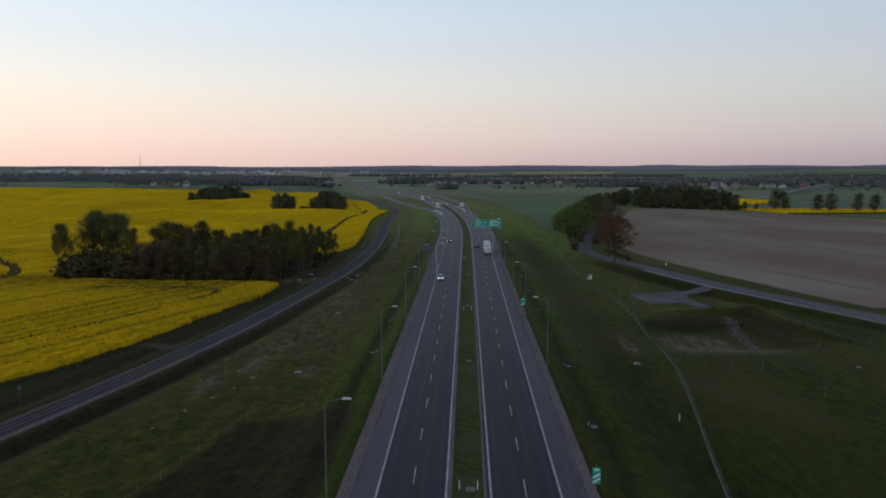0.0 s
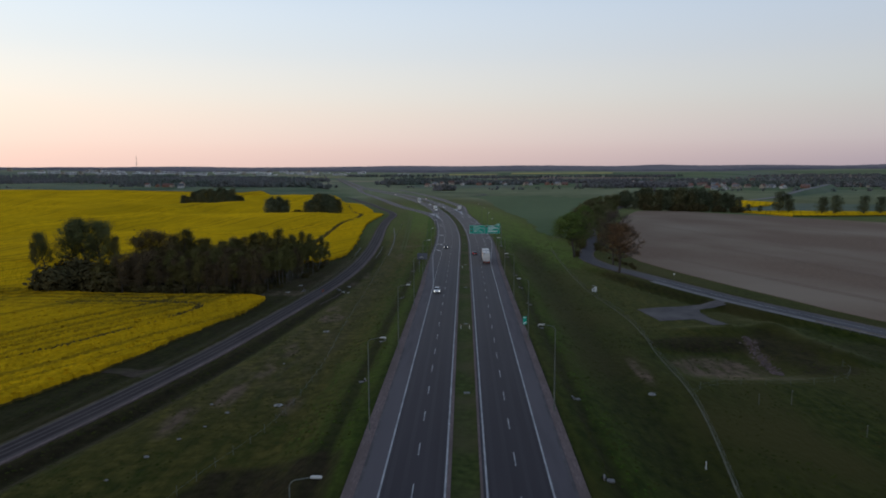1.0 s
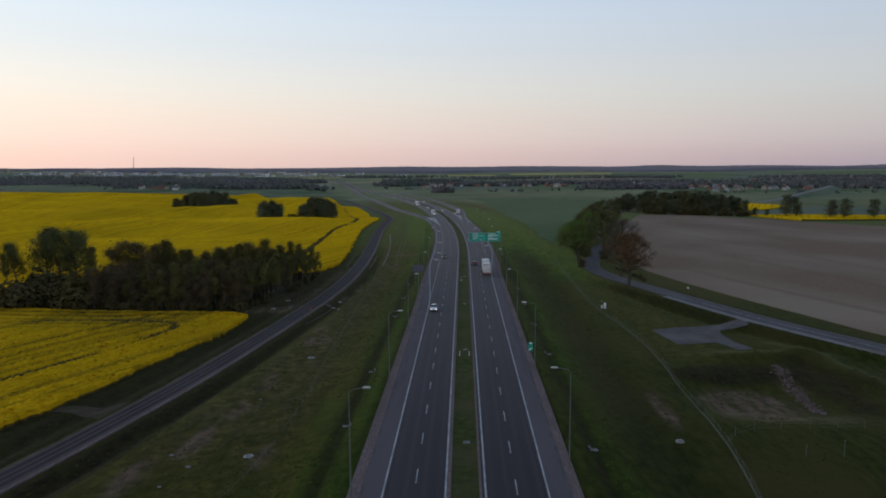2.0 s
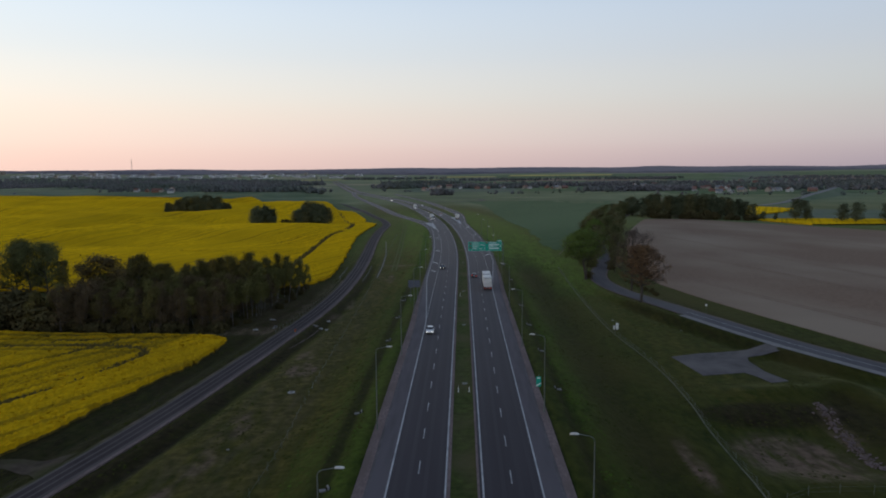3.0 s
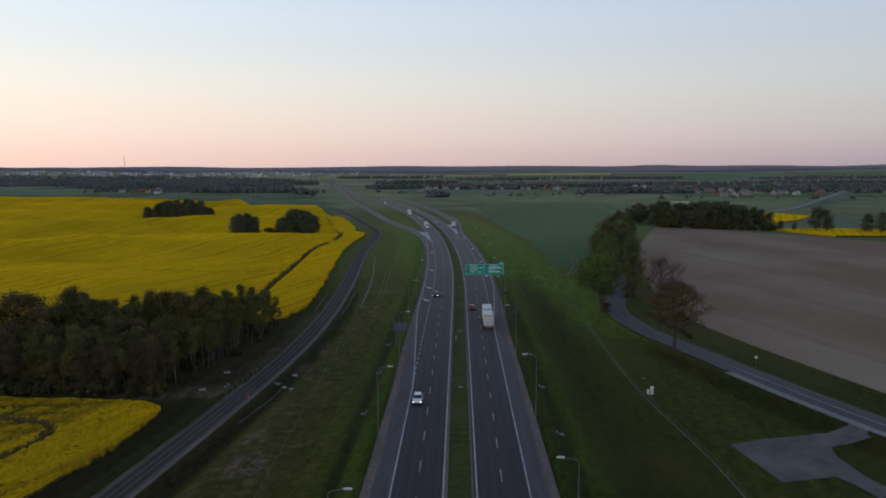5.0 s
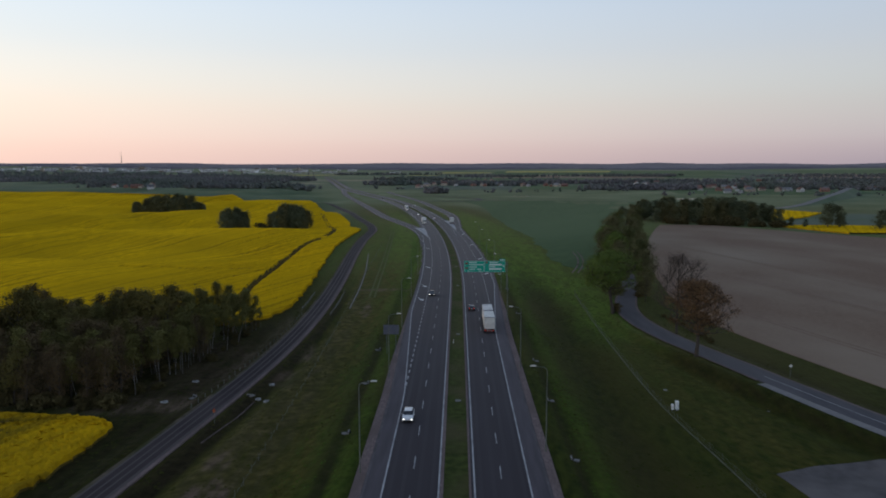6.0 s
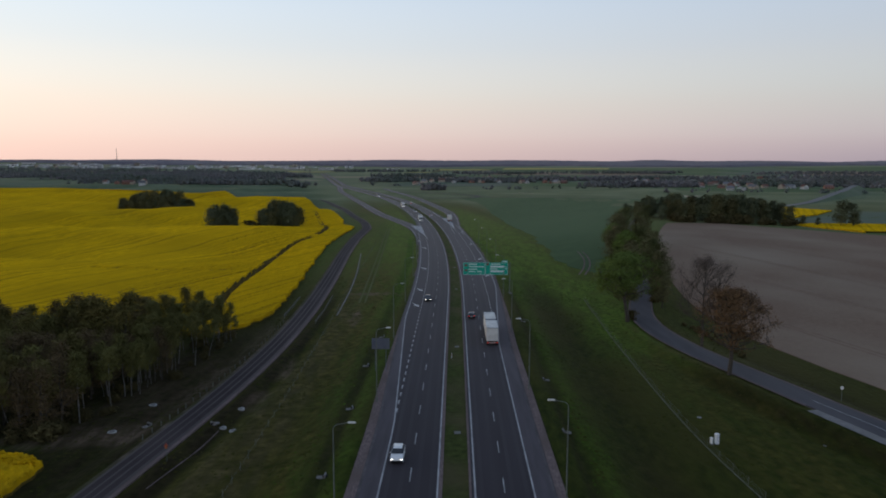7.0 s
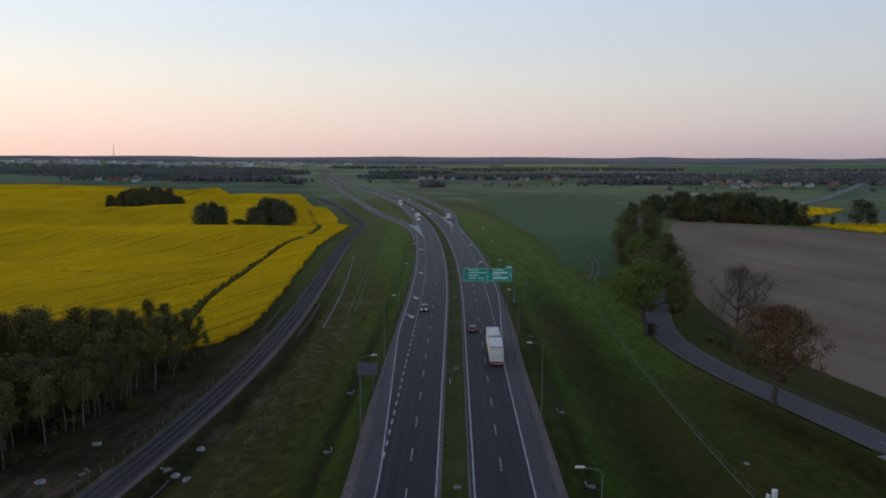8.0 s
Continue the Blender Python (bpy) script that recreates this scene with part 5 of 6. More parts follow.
strip("drain_channel", smooth_path([(-38.0, 194.4), (-38.3, 189.3), (-38.8, 185.2), (-39.5, 181), (-40.6, 174)]), -0.07, 0.07, GRAVEL, 0.08, 2, 2, label="narrow pale concrete drain channel")

# pale stones and thin stakes in the rough grass
def field_stone(x, y, r, seed):
    g = random.Random(seed)
    bm = bmesh.new()
    bmesh.ops.create_icosphere(bm, subdivisions=2, radius=r)
    for v in bm.verts:
        v.co = Vector((v.co.x * 1.3, v.co.y, v.co.z * 0.6)) * g.uniform(0.86, 1.1)
    ob = tagged(part("field_stone", bm, GUTTER), "pale stone lying in the rough grass", "stone", "stones in the meadow")
    ob.location = (x, y, h1(x, y) + 0.25 * r)


for k, (x, y) in enumerate(((-35.1, 114.1), (-40.7, 90.5), (-36.9, 86.7), (-38.2, 80.9), (-40.1, 76.1), (-41.9, 70.0), (-43.7, 63.1))):
    field_stone(x, y, 0.2 + 0.05 * (k % 3), k)


def stake(x, y, h):
    root = tagged(new("marker_stake"), "thin weathered stake standing in the grass", "stake", "stakes in the grass")
    root.location = (x, y, h1(x, y))
    part("pole", rod(bmesh.new(), (0, 0, -0.3), (0.05, 0, h), 0.05, 0.04, 6), WOOD_POST, root)
    part("cap", bezel(0.05, 0, h + 0.04, 0.12, 0.12, 0.08, bevel=0.02), GUTTER, root)


for x, y, h in ((50.1, 88.9, 2.2), (45.1, 88.8, 1.7), (54.2, 75.9, 1.6)):
    stake(x, y, h)

# ---- street lamps ----
def street_lamp(h=12.7, arm=1.9):
    root = tagged(new("street_lamp"), "galvanised steel street lamp with a single curved arm", "street lamp", "street lamps along the expressway")
    bm = bmesh.new()
    rod(bm, (0, 0, -0.3), (0, 0, h - 0.7), 0.095, 0.05, 10)
    part("pole", bm, STEEL, root)
    part("base_sleeve", rod(bmesh.new(), (0, 0, -0.4), (0, 0, 0.9), 0.12, 0.11, 10), STEEL, root)
    bm = bmesh.new()
    pts = [Vector((0.75 * (1 - math.cos(a)), 0, h - 0.7 + 0.62 * math.sin(a))) for a in (i * math.pi / 2 / 5 for i in range(6))] + [Vector((arm - 0.3, 0, h + 0.08))]
    for p, q in zip(pts, pts[1:]):
        rod(bm, p, q, 0.04, 0.038, 8)
    part("arm", bm, STEEL, root)
    bm = bmesh.new()
    box(bm, arm + 0.1, 0, h + 0.12, 0.95, 0.36, 0.17, 0.06, 0.8)
    head = part("lamp_head", bm, LAMP_WHITE, root, "pale grey lamp housing, unlit")
    part("lens", bezel(arm + 0.18, 0, h + 0.025, 0.55, 0.26, 0.05, bevel=0.02), GLASS, head, "dark glass lens")
    part("hatch", bezel(0, -0.125, 0.75, 0.1, 0.03, 0.35), STEEL, root)
    return root


lamp = street_lamp()
first = True
for k in range(10):
    y = 31.7 + 42.1 * k
    x = float(mid(y)) + float(l_out(y)) + 0.5
    m = pose(x, y, -0.15, rz=0 - math.degrees(math.atan(float(mid(y + 1) - mid(y)))))
    if first:
        lamp.matrix_basis = m
        first = False
    else:
        copy_thing(lamp, m)
for k in range(9):
    y = 81.9 + 41.8 * k
    x = float(mid(y)) + float(r_out(y)) - 0.5
    copy_thing(lamp, pose(x, y, -0.15, rz=180))


# ---- signs ----
def overhead_sign():
    y0 = 300.5
    root = tagged(new("overhead_sign"), "wide green direction sign on a steel gantry over the carriageway", "road sign")
    root.location, root.scale = (0, y0, -0.35), (1, 1, 0.94)
    parts = [("left_panel", 2.2, 8.95, 5.9, 9.9), ("right_panel", 9.02, 16.0, 5.9, 9.9)]
    made = []
    for nm, a, b, z0, z1 in parts:
        p = part(nm, bezel((a + b) / 2, 0, (z0 + z1) / 2, b - a, 0.12, z1 - z0, bevel=0.03), SIGN_GREEN, root, "green sign panel with white lines")
        rim = bmesh.new()
        for c in (((a + b) / 2, z1 - 0.1, b - a - 0.2, 0.06), ((a + b) / 2, z0 + 0.1, b - a - 0.2, 0.06)):
            box(rim, c[0], -0.07, c[1], c[2], 0.02, c[3])
        for xx in (a + 0.1, b - 0.1):
            box(rim, xx, -0.07, (z0 + z1) / 2, 0.06, 0.02, z1 - z0 - 0.2)
        part("border", rim, SIGN_WHITE, p)
        made.append(p)
    left, right = made
    for z, lines in ((9.35, ((3.9, 2.6),)), (8.55, ((3.9, 2.9), (7.0, 1.6))), (7.75, ((3.9, 2.6),)), (6.95, ((3.9, 2.0), (6.5, 1.5)))):
        for x, w in lines:
            part("text_bar", bezel(x + w / 2, -0.075, z, w, 0.02, 0.26), SIGN_WHITE, left, "white line of lettering")
    for z in (9.0, 7.35):
        part("route_shield", bezel(3.1, -0.075, z, 0.85, 0.02, 0.6), SIGN_RED, left, "small red route shield")
    for x, panel in ((3.6, left), (7.6, left), (10.6, right)):
        part("lane_arrow", bezel(x, -0.075, 6.25, 0.3, 0.02, 0.4, taper=0.3), SIGN_WHITE, panel)
    part("route_shield", bezel(9.75, -0.075, 9.4, 0.7, 0.02, 0.6), SIGN_RED, right, "small red route shield")
    part("text_bar", bezel(12.2, -0.075, 9.4, 2.8, 0.02, 0.26), SIGN_WHITE, right, "white line of lettering")
    for z in (8.6, 7.05):
        part("name_plate", bezel(12.75, -0.075, z, 4.3, 0.02, 0.55), SIGN_WHITE, right, "white plate with worn lettering")
    part("text_bar", bezel(11.6, -0.075, 7.85, 2.2, 0.02, 0.26), SIGN_WHITE, right, "white line of lettering")
    part("lane_arrow", bezel(15.4, -0.075, 8.2, 0.3, 0.02, 0.9, taper=0.3), SIGN_WHITE, right)
    tab = part("exit_tab", bezel(15.0, 0, 10.3, 1.9, 0.1, 0.75, bevel=0.02), SIGN_GREEN, root, "small green exit plate on the upper edge")
    part("text_bar", bezel(15.0, -0.06, 10.3, 1.4, 0.02, 0.35), SIGN_WHITE, tab)
    for z in (6.6, 9.2):
        part("gantry_beam", rod(bmesh.new(), (2.0, 0.35, z), (16.7, 0.35, z), 0.12, 0.12, 10), STEEL, root)
    for x0 in range(3, 17, 2):
        part("gantry_strut", rod(bmesh.new(), (x0, 0.35, 6.6), (x0 + 2 if x0 < 15 else 16.5, 0.35, 9.2), 0.06, 0.06, 6), STEEL, root)
    part("gantry_post", rod(bmesh.new(), (16.6, 0.35, -0.6), (16.6, 0.35, 10.0), 0.17, 0.13, 12), STEEL, root)
    part("footing", bezel(16.6, 0.35, -0.45, 1.2, 1.2, 0.9, bevel=0.05), GUTTER, root, "concrete footing")


overhead_sign()


def marker_sign(x, y, bars):
    z = h1(x, y)
    root = tagged(new("countdown_marker"), "green countdown marker with %s white diagonal bars" % {1: "one", 2: "two"}[bars], "road sign", "exit countdown markers")
    root.location = (x, y, z)
    p = part("panel", bezel(0, 0, 1.75, 0.84, 0.05, 1.8, bevel=0.03), SIGN_GREEN, root)
    for k in range(bars):
        bm = bezel(0, -0.04, 0, 0.86, 0.02, 0.2)
        bmesh.ops.transform(bm, matrix=Matrix.Translation((0, 0, 1.25 + 0.5 * k)) @ Matrix.Rotation(radians(-32), 4, "Y"), verts=bm.verts)
        part("diagonal_bar", bm, SIGN_WHITE, p)
    part("text_bar", bezel(0, -0.04, 2.4, 0.52, 0.02, 0.2), SIGN_WHITE, p)
    part("post", rod(bmesh.new(), (0, 0.06, -0.3), (0, 0.06, 3.0), 0.04, 0.04, 8), STEEL, root)


marker_sign(13.15, 40.4, 2)
marker_sign(13.05, 134.0, 1)


def back_sign(x, y):
    root = tagged(new("road_sign"), "large blue-grey sign back on two posts beside the carriageway", "road sign")
    root.location = (x, y, h1(x, y))
    p = part("panel", bezel(0, 0, 5.3, 3.4, 0.06, 2.1, bevel=0.04), SIGN_BACK, root)
    for z in (4.7, 5.9):
        part("stiffener", bezel(0, 0.06, z, 3.2, 0.06, 0.08), SIGN_BACK, p)
    for dx in (-1.0, 1.0):
        part("post", rod(bmesh.new(), (dx, -0.1, -0.4), (dx, -0.1, 6.2), 0.05, 0.05, 8), SIGN_BACK, root)


back_sign(-14.4, 217.5)


def round_sign(x, y, turn, r=0.42, face=None):
    root = tagged(new("round_sign"), "small round road sign seen from its grey back", "road sign")
    root.matrix_basis = pose(x, y, h1(x, y), rz=turn)
    part("disc", rod(bmesh.new(), (0, -0.02, 2.4), (0, 0.02, 2.4), r, r, 20), face or LAMP_WHITE, root)
    part("post", rod(bmesh.new(), (0, 0.05, -0.3), (0, 0.05, 2.8), 0.035, 0.035, 8), STEEL, root)


round_sign(66.7, 205.8, -35, 0.29, WHITE)
round_sign(-69.5, 74.0, 10, 0.3, SIGN_BACK)


# ---- roadside fittings ----
def delineator(x, y, material=None, z=None):
    root = tagged(new("marker_post"), "short white plastic marker post beside the road", "marker post", "marker posts")
    root.location = (x, y, h1(x, y) if z is None else z)
    part("post", bezel(0, 0, 0.45, 0.13, 0.09, 1.1, bevel=0.02, taper=0.85), WHITE, root)
    part("reflector", bezel(0, -0.05, 0.8, 0.06, 0.02, 0.16), ORANGE, root, "orange reflector")
    return root


post = delineator(-0.95, 41, z=-0.2)
for x, y, z in ((0.95, 41, -0.2), (-0.95, 134, -0.2), (0.95, 134, -0.2), (-0.9, 227, -0.2), (29.6, 66.7, h1(29.6, 66.7))):
    copy_thing(post, pose(x, y, z))


def guard_post(x, y):
    root = tagged(new("wooden_post"), "short weathered wooden post beside the service road", "post", "posts beside the service road")
    root.location = (x, y, h1(x, y))
    part("shaft", bezel(0, 0, 0.22, 0.13, 0.13, 0.86, bevel=0.02), WOOD_POST, root)
    part("cap", bezel(0, 0, 0.67, 0.15, 0.15, 0.05, bevel=0.015), WOOD_POST, root, "pale weathered cap")
    return root


stake = guard_post(float(service(190)) - 3.5, 190)
for k in range(1, 27):
    y = 190 + 2.8 * k
    copy_thing(stake, pose(float(service(y)) - 3.5, y, h1(float(service(y)) - 3.5, y)))


PALE_CONCRETE = mat("pale_concrete", (0.30, 0.29, 0.28), (0.42, 0.41, 0.39), 1.5, 0.9, (0.26, 0.25, 0.23), 0.5, 0.01, 20)


def manhole(x, y, r=0.68, hgt=0.07):
    root = tagged(new("manhole"), "round pale concrete manhole set in the grass", "manhole", "drainage manholes")
    root.location = (x, y, h1(x, y))
    part("ring", rod(bmesh.new(), (0, 0, -0.4), (0, 0, hgt), r, r, 20), PALE_CONCRETE, root)
    part("cover", rod(bmesh.new(), (0, 0, hgt), (0, 0, hgt + 0.06), r * 0.62, r * 0.6, 20), GUTTER, root, "grey concrete cover")
    return root


hole = manhole(-29.9, 90.4)
for x, y in ((-32.2, 141), (30.6, 95.0), (68.0, 92.0), (-54.3, 192.7), (-53.1, 205), (-35.7, 194.8), (39.5, 197.7), (54.1, 187.3), (-37.9, 195.9), (-37.5, 204.3)):
    ob = copy_thing(hole, pose(x, y, h1(x, y)))
    if x > 35:
        ob.scale = (0.55, 0.55, 0.8)


def headwall(x, y, turn):
    root = tagged(new("culvert_headwall"), "small pale concrete culvert headwall in the ditch", "culvert", "culvert headwalls")
    root.matrix_basis = pose(x, y, h1(x, y), rz=turn)
    part("apron", bezel(0, 0, 0.06, 1.3, 0.8, 0.2, bevel=0.05), GUTTER, root)
    part("wall", bezel(0.5, 0, 0.3, 0.22, 1.1, 0.55, bevel=0.05), GUTTER, root)
    part("pipe", rod(bmesh.new(), (0.2, 0, 0.26), (0.8, 0, 0.26), 0.18, 0.18, 14), BLACK, root, "dark pipe mouth")
    return root


wall0 = headwall(-17.4, 97.5, 20)
for x, y, t in ((-17.2, 125, 10), (-17.5, 173.7, 0), (-17.6, 198.8, 15), (-18.0, 222.8, 0), (-17.2, 246, 0), (16.2, 59.6, 170), (17.2, 89.2, 190), (16.9, 137.5, 180), (16.8, 164, 175), (16.6, 188.8, 185), (16.8, 214.5, 180), (17.2, 263, 180), (-50.1, 195.7, 60), (-39.2, 196.5, 240)):
    copy_thing(wall0, pose(x, y, h1(x, y), rz=t))


def inlet(y):
    root = tagged(new("drain_inlet"), "square concrete drain inlet in the median grass", "drain", "median drain inlets")
    root.location = (0.2, y, -0.34)
    part("surround", bezel(0, 0, 0.06, 0.95, 0.95, 0.3, bevel=0.04), GUTTER, root)
    part("grate", bezel(0, 0, 0.22, 0.55, 0.55, 0.04), STEEL, root)
    return root


in0 = inlet(187.5)
for y in (41, 90, 139, 236, 305, 350):
    copy_thing(in0, pose(0.2 + float(mid(y)), y, -0.34))


def cabinet(x, y, w, h):
    root = tagged(new("utility_cabinet"), "white utility cabinet standing in the grass", "cabinet", "utility cabinets")
    root.matrix_basis = pose(x, y, h1(x, y), rz=14)
    body = part("body", bezel(0, 0, h / 2 + 0.1, w, 0.45, h, bevel=0.03), WHITE, root)
    part("plinth", bezel(0, 0, 0.0, w * 0.96, 0.42, 0.3), GUTTER, root, "grey concrete plinth")
    part("roof", bezel(0, 0, h + 0.13, w + 0.08, 0.53, 0.06, bevel=0.015), WHITE, root)
    part("door_seam", bezel(0, -0.23, h / 2 + 0.1, 0.02, 0.01, h * 0.9), STEEL, body)
    return root


cabinet(37.55, 186.9, 0.28, 0.85)
cabinet(38.3, 186.9, 0.52, 1.45)


def fence(name, path, label, step=4.0, h=1.35, worn=True, strands=6):
    root = tagged(new(name), label, "fence")
    q, side = along(path, step)
    me = bpy.data.meshes.new("fence_post")
    bm = rod(bmesh.new(), (0, 0, -0.3), (0, 0, h), 0.028, 0.026, 6)
    bm.to_mesh(me)
    bm.free()
    me.materials.append(WOOD_POST)
    for x, y in q:
        o = new("fence_post", me)
        o.parent, o.location = root, (x, y, h1(x, y))
    V, F = [], []
    for k in range(strands):
        z = 0.12 + (h - 0.2) * (k + 0.5) / strands
        b = len(V)
        for x, y in q:
            g = h1(x, y)
            V += [(x, y, g + z), (x, y, g + z + 0.014), (x + 0.014, y, g + z)]
        for j in range(len(q) - 1):
            a = b + j * 3
            for u in range(3):
                F.append((a + u, a + (u + 1) % 3, a + 3 + (u + 1) % 3, a + 3 + u))
    link_mesh("wire_mesh", V, F, WIRE, root, "thin galvanised wire mesh")
    if worn:
        strip("trodden_line", path, -0.11, 0.11, RUT, 0.05, 3, 1, parent=root, label="pale dry grass under the fence")


fence("wire_fence", smooth_path([(24.8, 20), (27.2, 40), (30.8, 60), (34.9, 82), (36.3, 92.5)]), "low wire mesh fence on thin posts along the embankment foot")
fence("wire_fence", smooth_path([(36.3, 92.5), (37.3, 105), (38.0, 120), (39.1, 140), (39.1, 152), (38.2, 165), (36.9, 178), (36.2, 190), (36.0, 205), (36.5, 243), (37.5, 270), (38.5, 295)]), "low wire mesh fence on thin posts along the embankment foot")
fence("wire_fence", smooth_path([(36.3, 92.5), (38.6, 96.4), (43, 98.6), (52, 98.4), (62, 99.5), (68, 104), (69, 110)]), "low wire mesh fence crossing the rough grass", worn=False, strands=2)
fence("wire_fence", smooth_path([(-42, 20), (-36.6, 42), (-34.2, 55), (-31.9, 67), (-27.8, 81), (-26.8, 110), (-28.6, 140), (-29.5, 170), (-30.5, 210), (-32, 250), (-33, 290), (-35, 340), (-38.5, 420)]), "low wire mesh fence on thin posts beside the service road", worn=False, strands=1)


def guard_rail(path, label):
    root = tagged(new("guard_rail"), label, "guard rail", "guard rails")
    q, side = along(path, 2.0)
    me = bpy.data.meshes.new("rail_post")
    bm = box(bmesh.new(), 0, 0, 0.3, 0.09, 0.12, 1.0)
    bm.to_mesh(me)
    bm.free()
    me.materials.append(STEEL)
    for x, y in q:
        o = new("rail_post", me)
        o.parent, o.location = root, (x, y, h1(x, y))
    prof = [(0.0, 0.45), (0.05, 0.52), (0.0, 0.6), (0.05, 0.68), (0.0, 0.75), (0.03, 0.76), (0.03, 0.44)]
    V, F = [], []
    for (x, y), s in zip(q, side):
        g = h1(x, y)
        for a, z in prof:
            V.append((x + s[0] * (a - 0.1), y + s[1] * (a - 0.1), g + z))
    n = len(prof)
    for j in range(len(q) - 1):
        for k in range(n):
            F.append((j * n + k, j * n + (k + 1) % n, (j + 1) * n + (k + 1) % n, (j + 1) * n + k))
    link_mesh("rail", V, F, GUTTER, root, "pale corrugated steel rail")


guard_rail([(float(service(y)) - 4.6, y) for y in (268, 278, 290)], "short pale guard rail over a culvert")
guard_rail([(float(service(y)) + 4.9, y) for y in (262, 275, 292)], "short pale guard rail over a culvert")
gq = [p for p in q_all if 96 < p[1] < 143]
guard_rail([(p[0] - 4.7, p[1] - 2.4) for p in gq], "pale guard rail along the country road")


def warning_post(x, y):
    root = tagged(new("warning_sign"), "small orange warning plate on a thin post beside the service road", "road sign")
    root.location = (x, y, h1(x, y))
    part("post", rod(bmesh.new(), (0, 0, -0.2), (0, 0, 2.75), 0.03, 0.03, 8), STEEL, root)
    bm = bmesh.new()
    tri = [(-0.36, 2.18), (0.36, 2.18), (0.0, 2.8)]
    front, back = ([bm.verts.new((px, py, pz)) for px, pz in tri] for py in (-0.07, -0.04))
    bm.faces.new(front)
    bm.faces.new(back[::-1])
    for k in range(3):
        bm.faces.new((front[k], back[k], back[(k + 1) % 3], front[(k + 1) % 3]))
    plate = part("plate", bm, SIGN_RED, root, "red-rimmed warning triangle")
    part("field", bezel(0, -0.08, 2.36, 0.3, 0.02, 0.26, taper=0.4), ORANGE, plate, "orange centre field")
    part("lower_plate", bezel(0, -0.055, 2.02, 0.34, 0.03, 0.2, bevel=0.01), ORANGE, root, "orange plate below")


warning_post(-41.2, 182.1)


# ---- vehicles ----
def wheel(parent, x, y, r, w):
    p = part("wheel", rod(bmesh.new(), (x - w / 2, y, r), (x + w / 2, y, r), r, r, 18), BLACK, parent, "black rubber tyre")
    part("rim", rod(bmesh.new(), (x - w / 2 - 0.01, y, r), (x + w / 2 + 0.01, y, r), r * 0.55, r * 0.55, 14), STEEL, p, "grey rim")


def profile_body(pts, half, inset=0.0):
    """A hull from a side profile (y, z), pinched in towards the top."""
    bm = bmesh.new()
    zmax = max(z for _, z in pts)
    zmin = min(z for _, z in pts)
    rows = []
    for s in (-1, 1):
        rows.append([bm.verts.new((s * (half - inset * max(0, (z - zmin) / (zmax - zmin)) ** 1.5), y, z)) for y, z in pts])
    bm.faces.new(rows[0])
    bm.faces.new(rows[1][::-1])
    n = len(pts)
    for k in range(n):
        bm.faces.new((rows[0][k], rows[1][k], rows[1][(k + 1) % n], rows[0][(k + 1) % n]))
    bmesh.ops.recalc_face_normals(bm, faces=bm.faces)
    bmesh.ops.bevel(bm, geom=list(bm.edges), offset=0.05, segments=2, affect="EDGES")
    return bm


def car(x, y, turn, paint, label, lit_front):
    """A hatchback; its nose points along its own +y."""
    root = tagged(new("car"), label, "car", "cars on the expressway")
    root.matrix_basis = pose(x, y, 0.012, rz=turn)
    hull = [(-2.1, 0.28), (2.05, 0.25), (2.15, 0.62), (1.95, 0.80), (0.95, 0.98), (-2.05, 1.02), (-2.15, 0.7)]
    body = part("body", profile_body(hull, 0.9, 0.06), paint, root)
    part("cabin", profile_body([(-2.0, 0.98), (1.0, 0.96), (0.3, 1.42), (-0.4, 1.47), (-1.5, 1.40)], 0.83, 0.16), GLASS, root, "dark tinted glasshouse")
    part("roof", profile_body([(-1.55, 1.40), (0.28, 1.42), (-0.4, 1.50)], 0.66, 0.04), paint, root)
    for s in (-1, 1):
        part("headlight", bezel(s * 0.64, 2.1, 0.66, 0.28, 0.12, 0.12, bevel=0.03), HEADLIGHT if lit_front else GLASS, body, "lit headlight" if lit_front else "headlight")
        part("tail_light", bezel(s * 0.7, -2.1, 0.82, 0.3, 0.1, 0.16, bevel=0.02), TAILLIGHT, body, "red tail light")
        part("mirror", bezel(s * 0.98, 0.62, 1.0, 0.16, 0.1, 0.12, bevel=0.02), paint, body)
        for yy in (-1.3, 1.32):
            wheel(root, s * 0.82, yy, 0.32, 0.2)
    part("plate", bezel(0, -2.16, 0.62, 0.5, 0.03, 0.11), SIGN_WHITE, body)
    part("bumper", bezel(0, 2.1, 0.4, 1.6, 0.14, 0.2, bevel=0.05), BLACK, body)
    return root


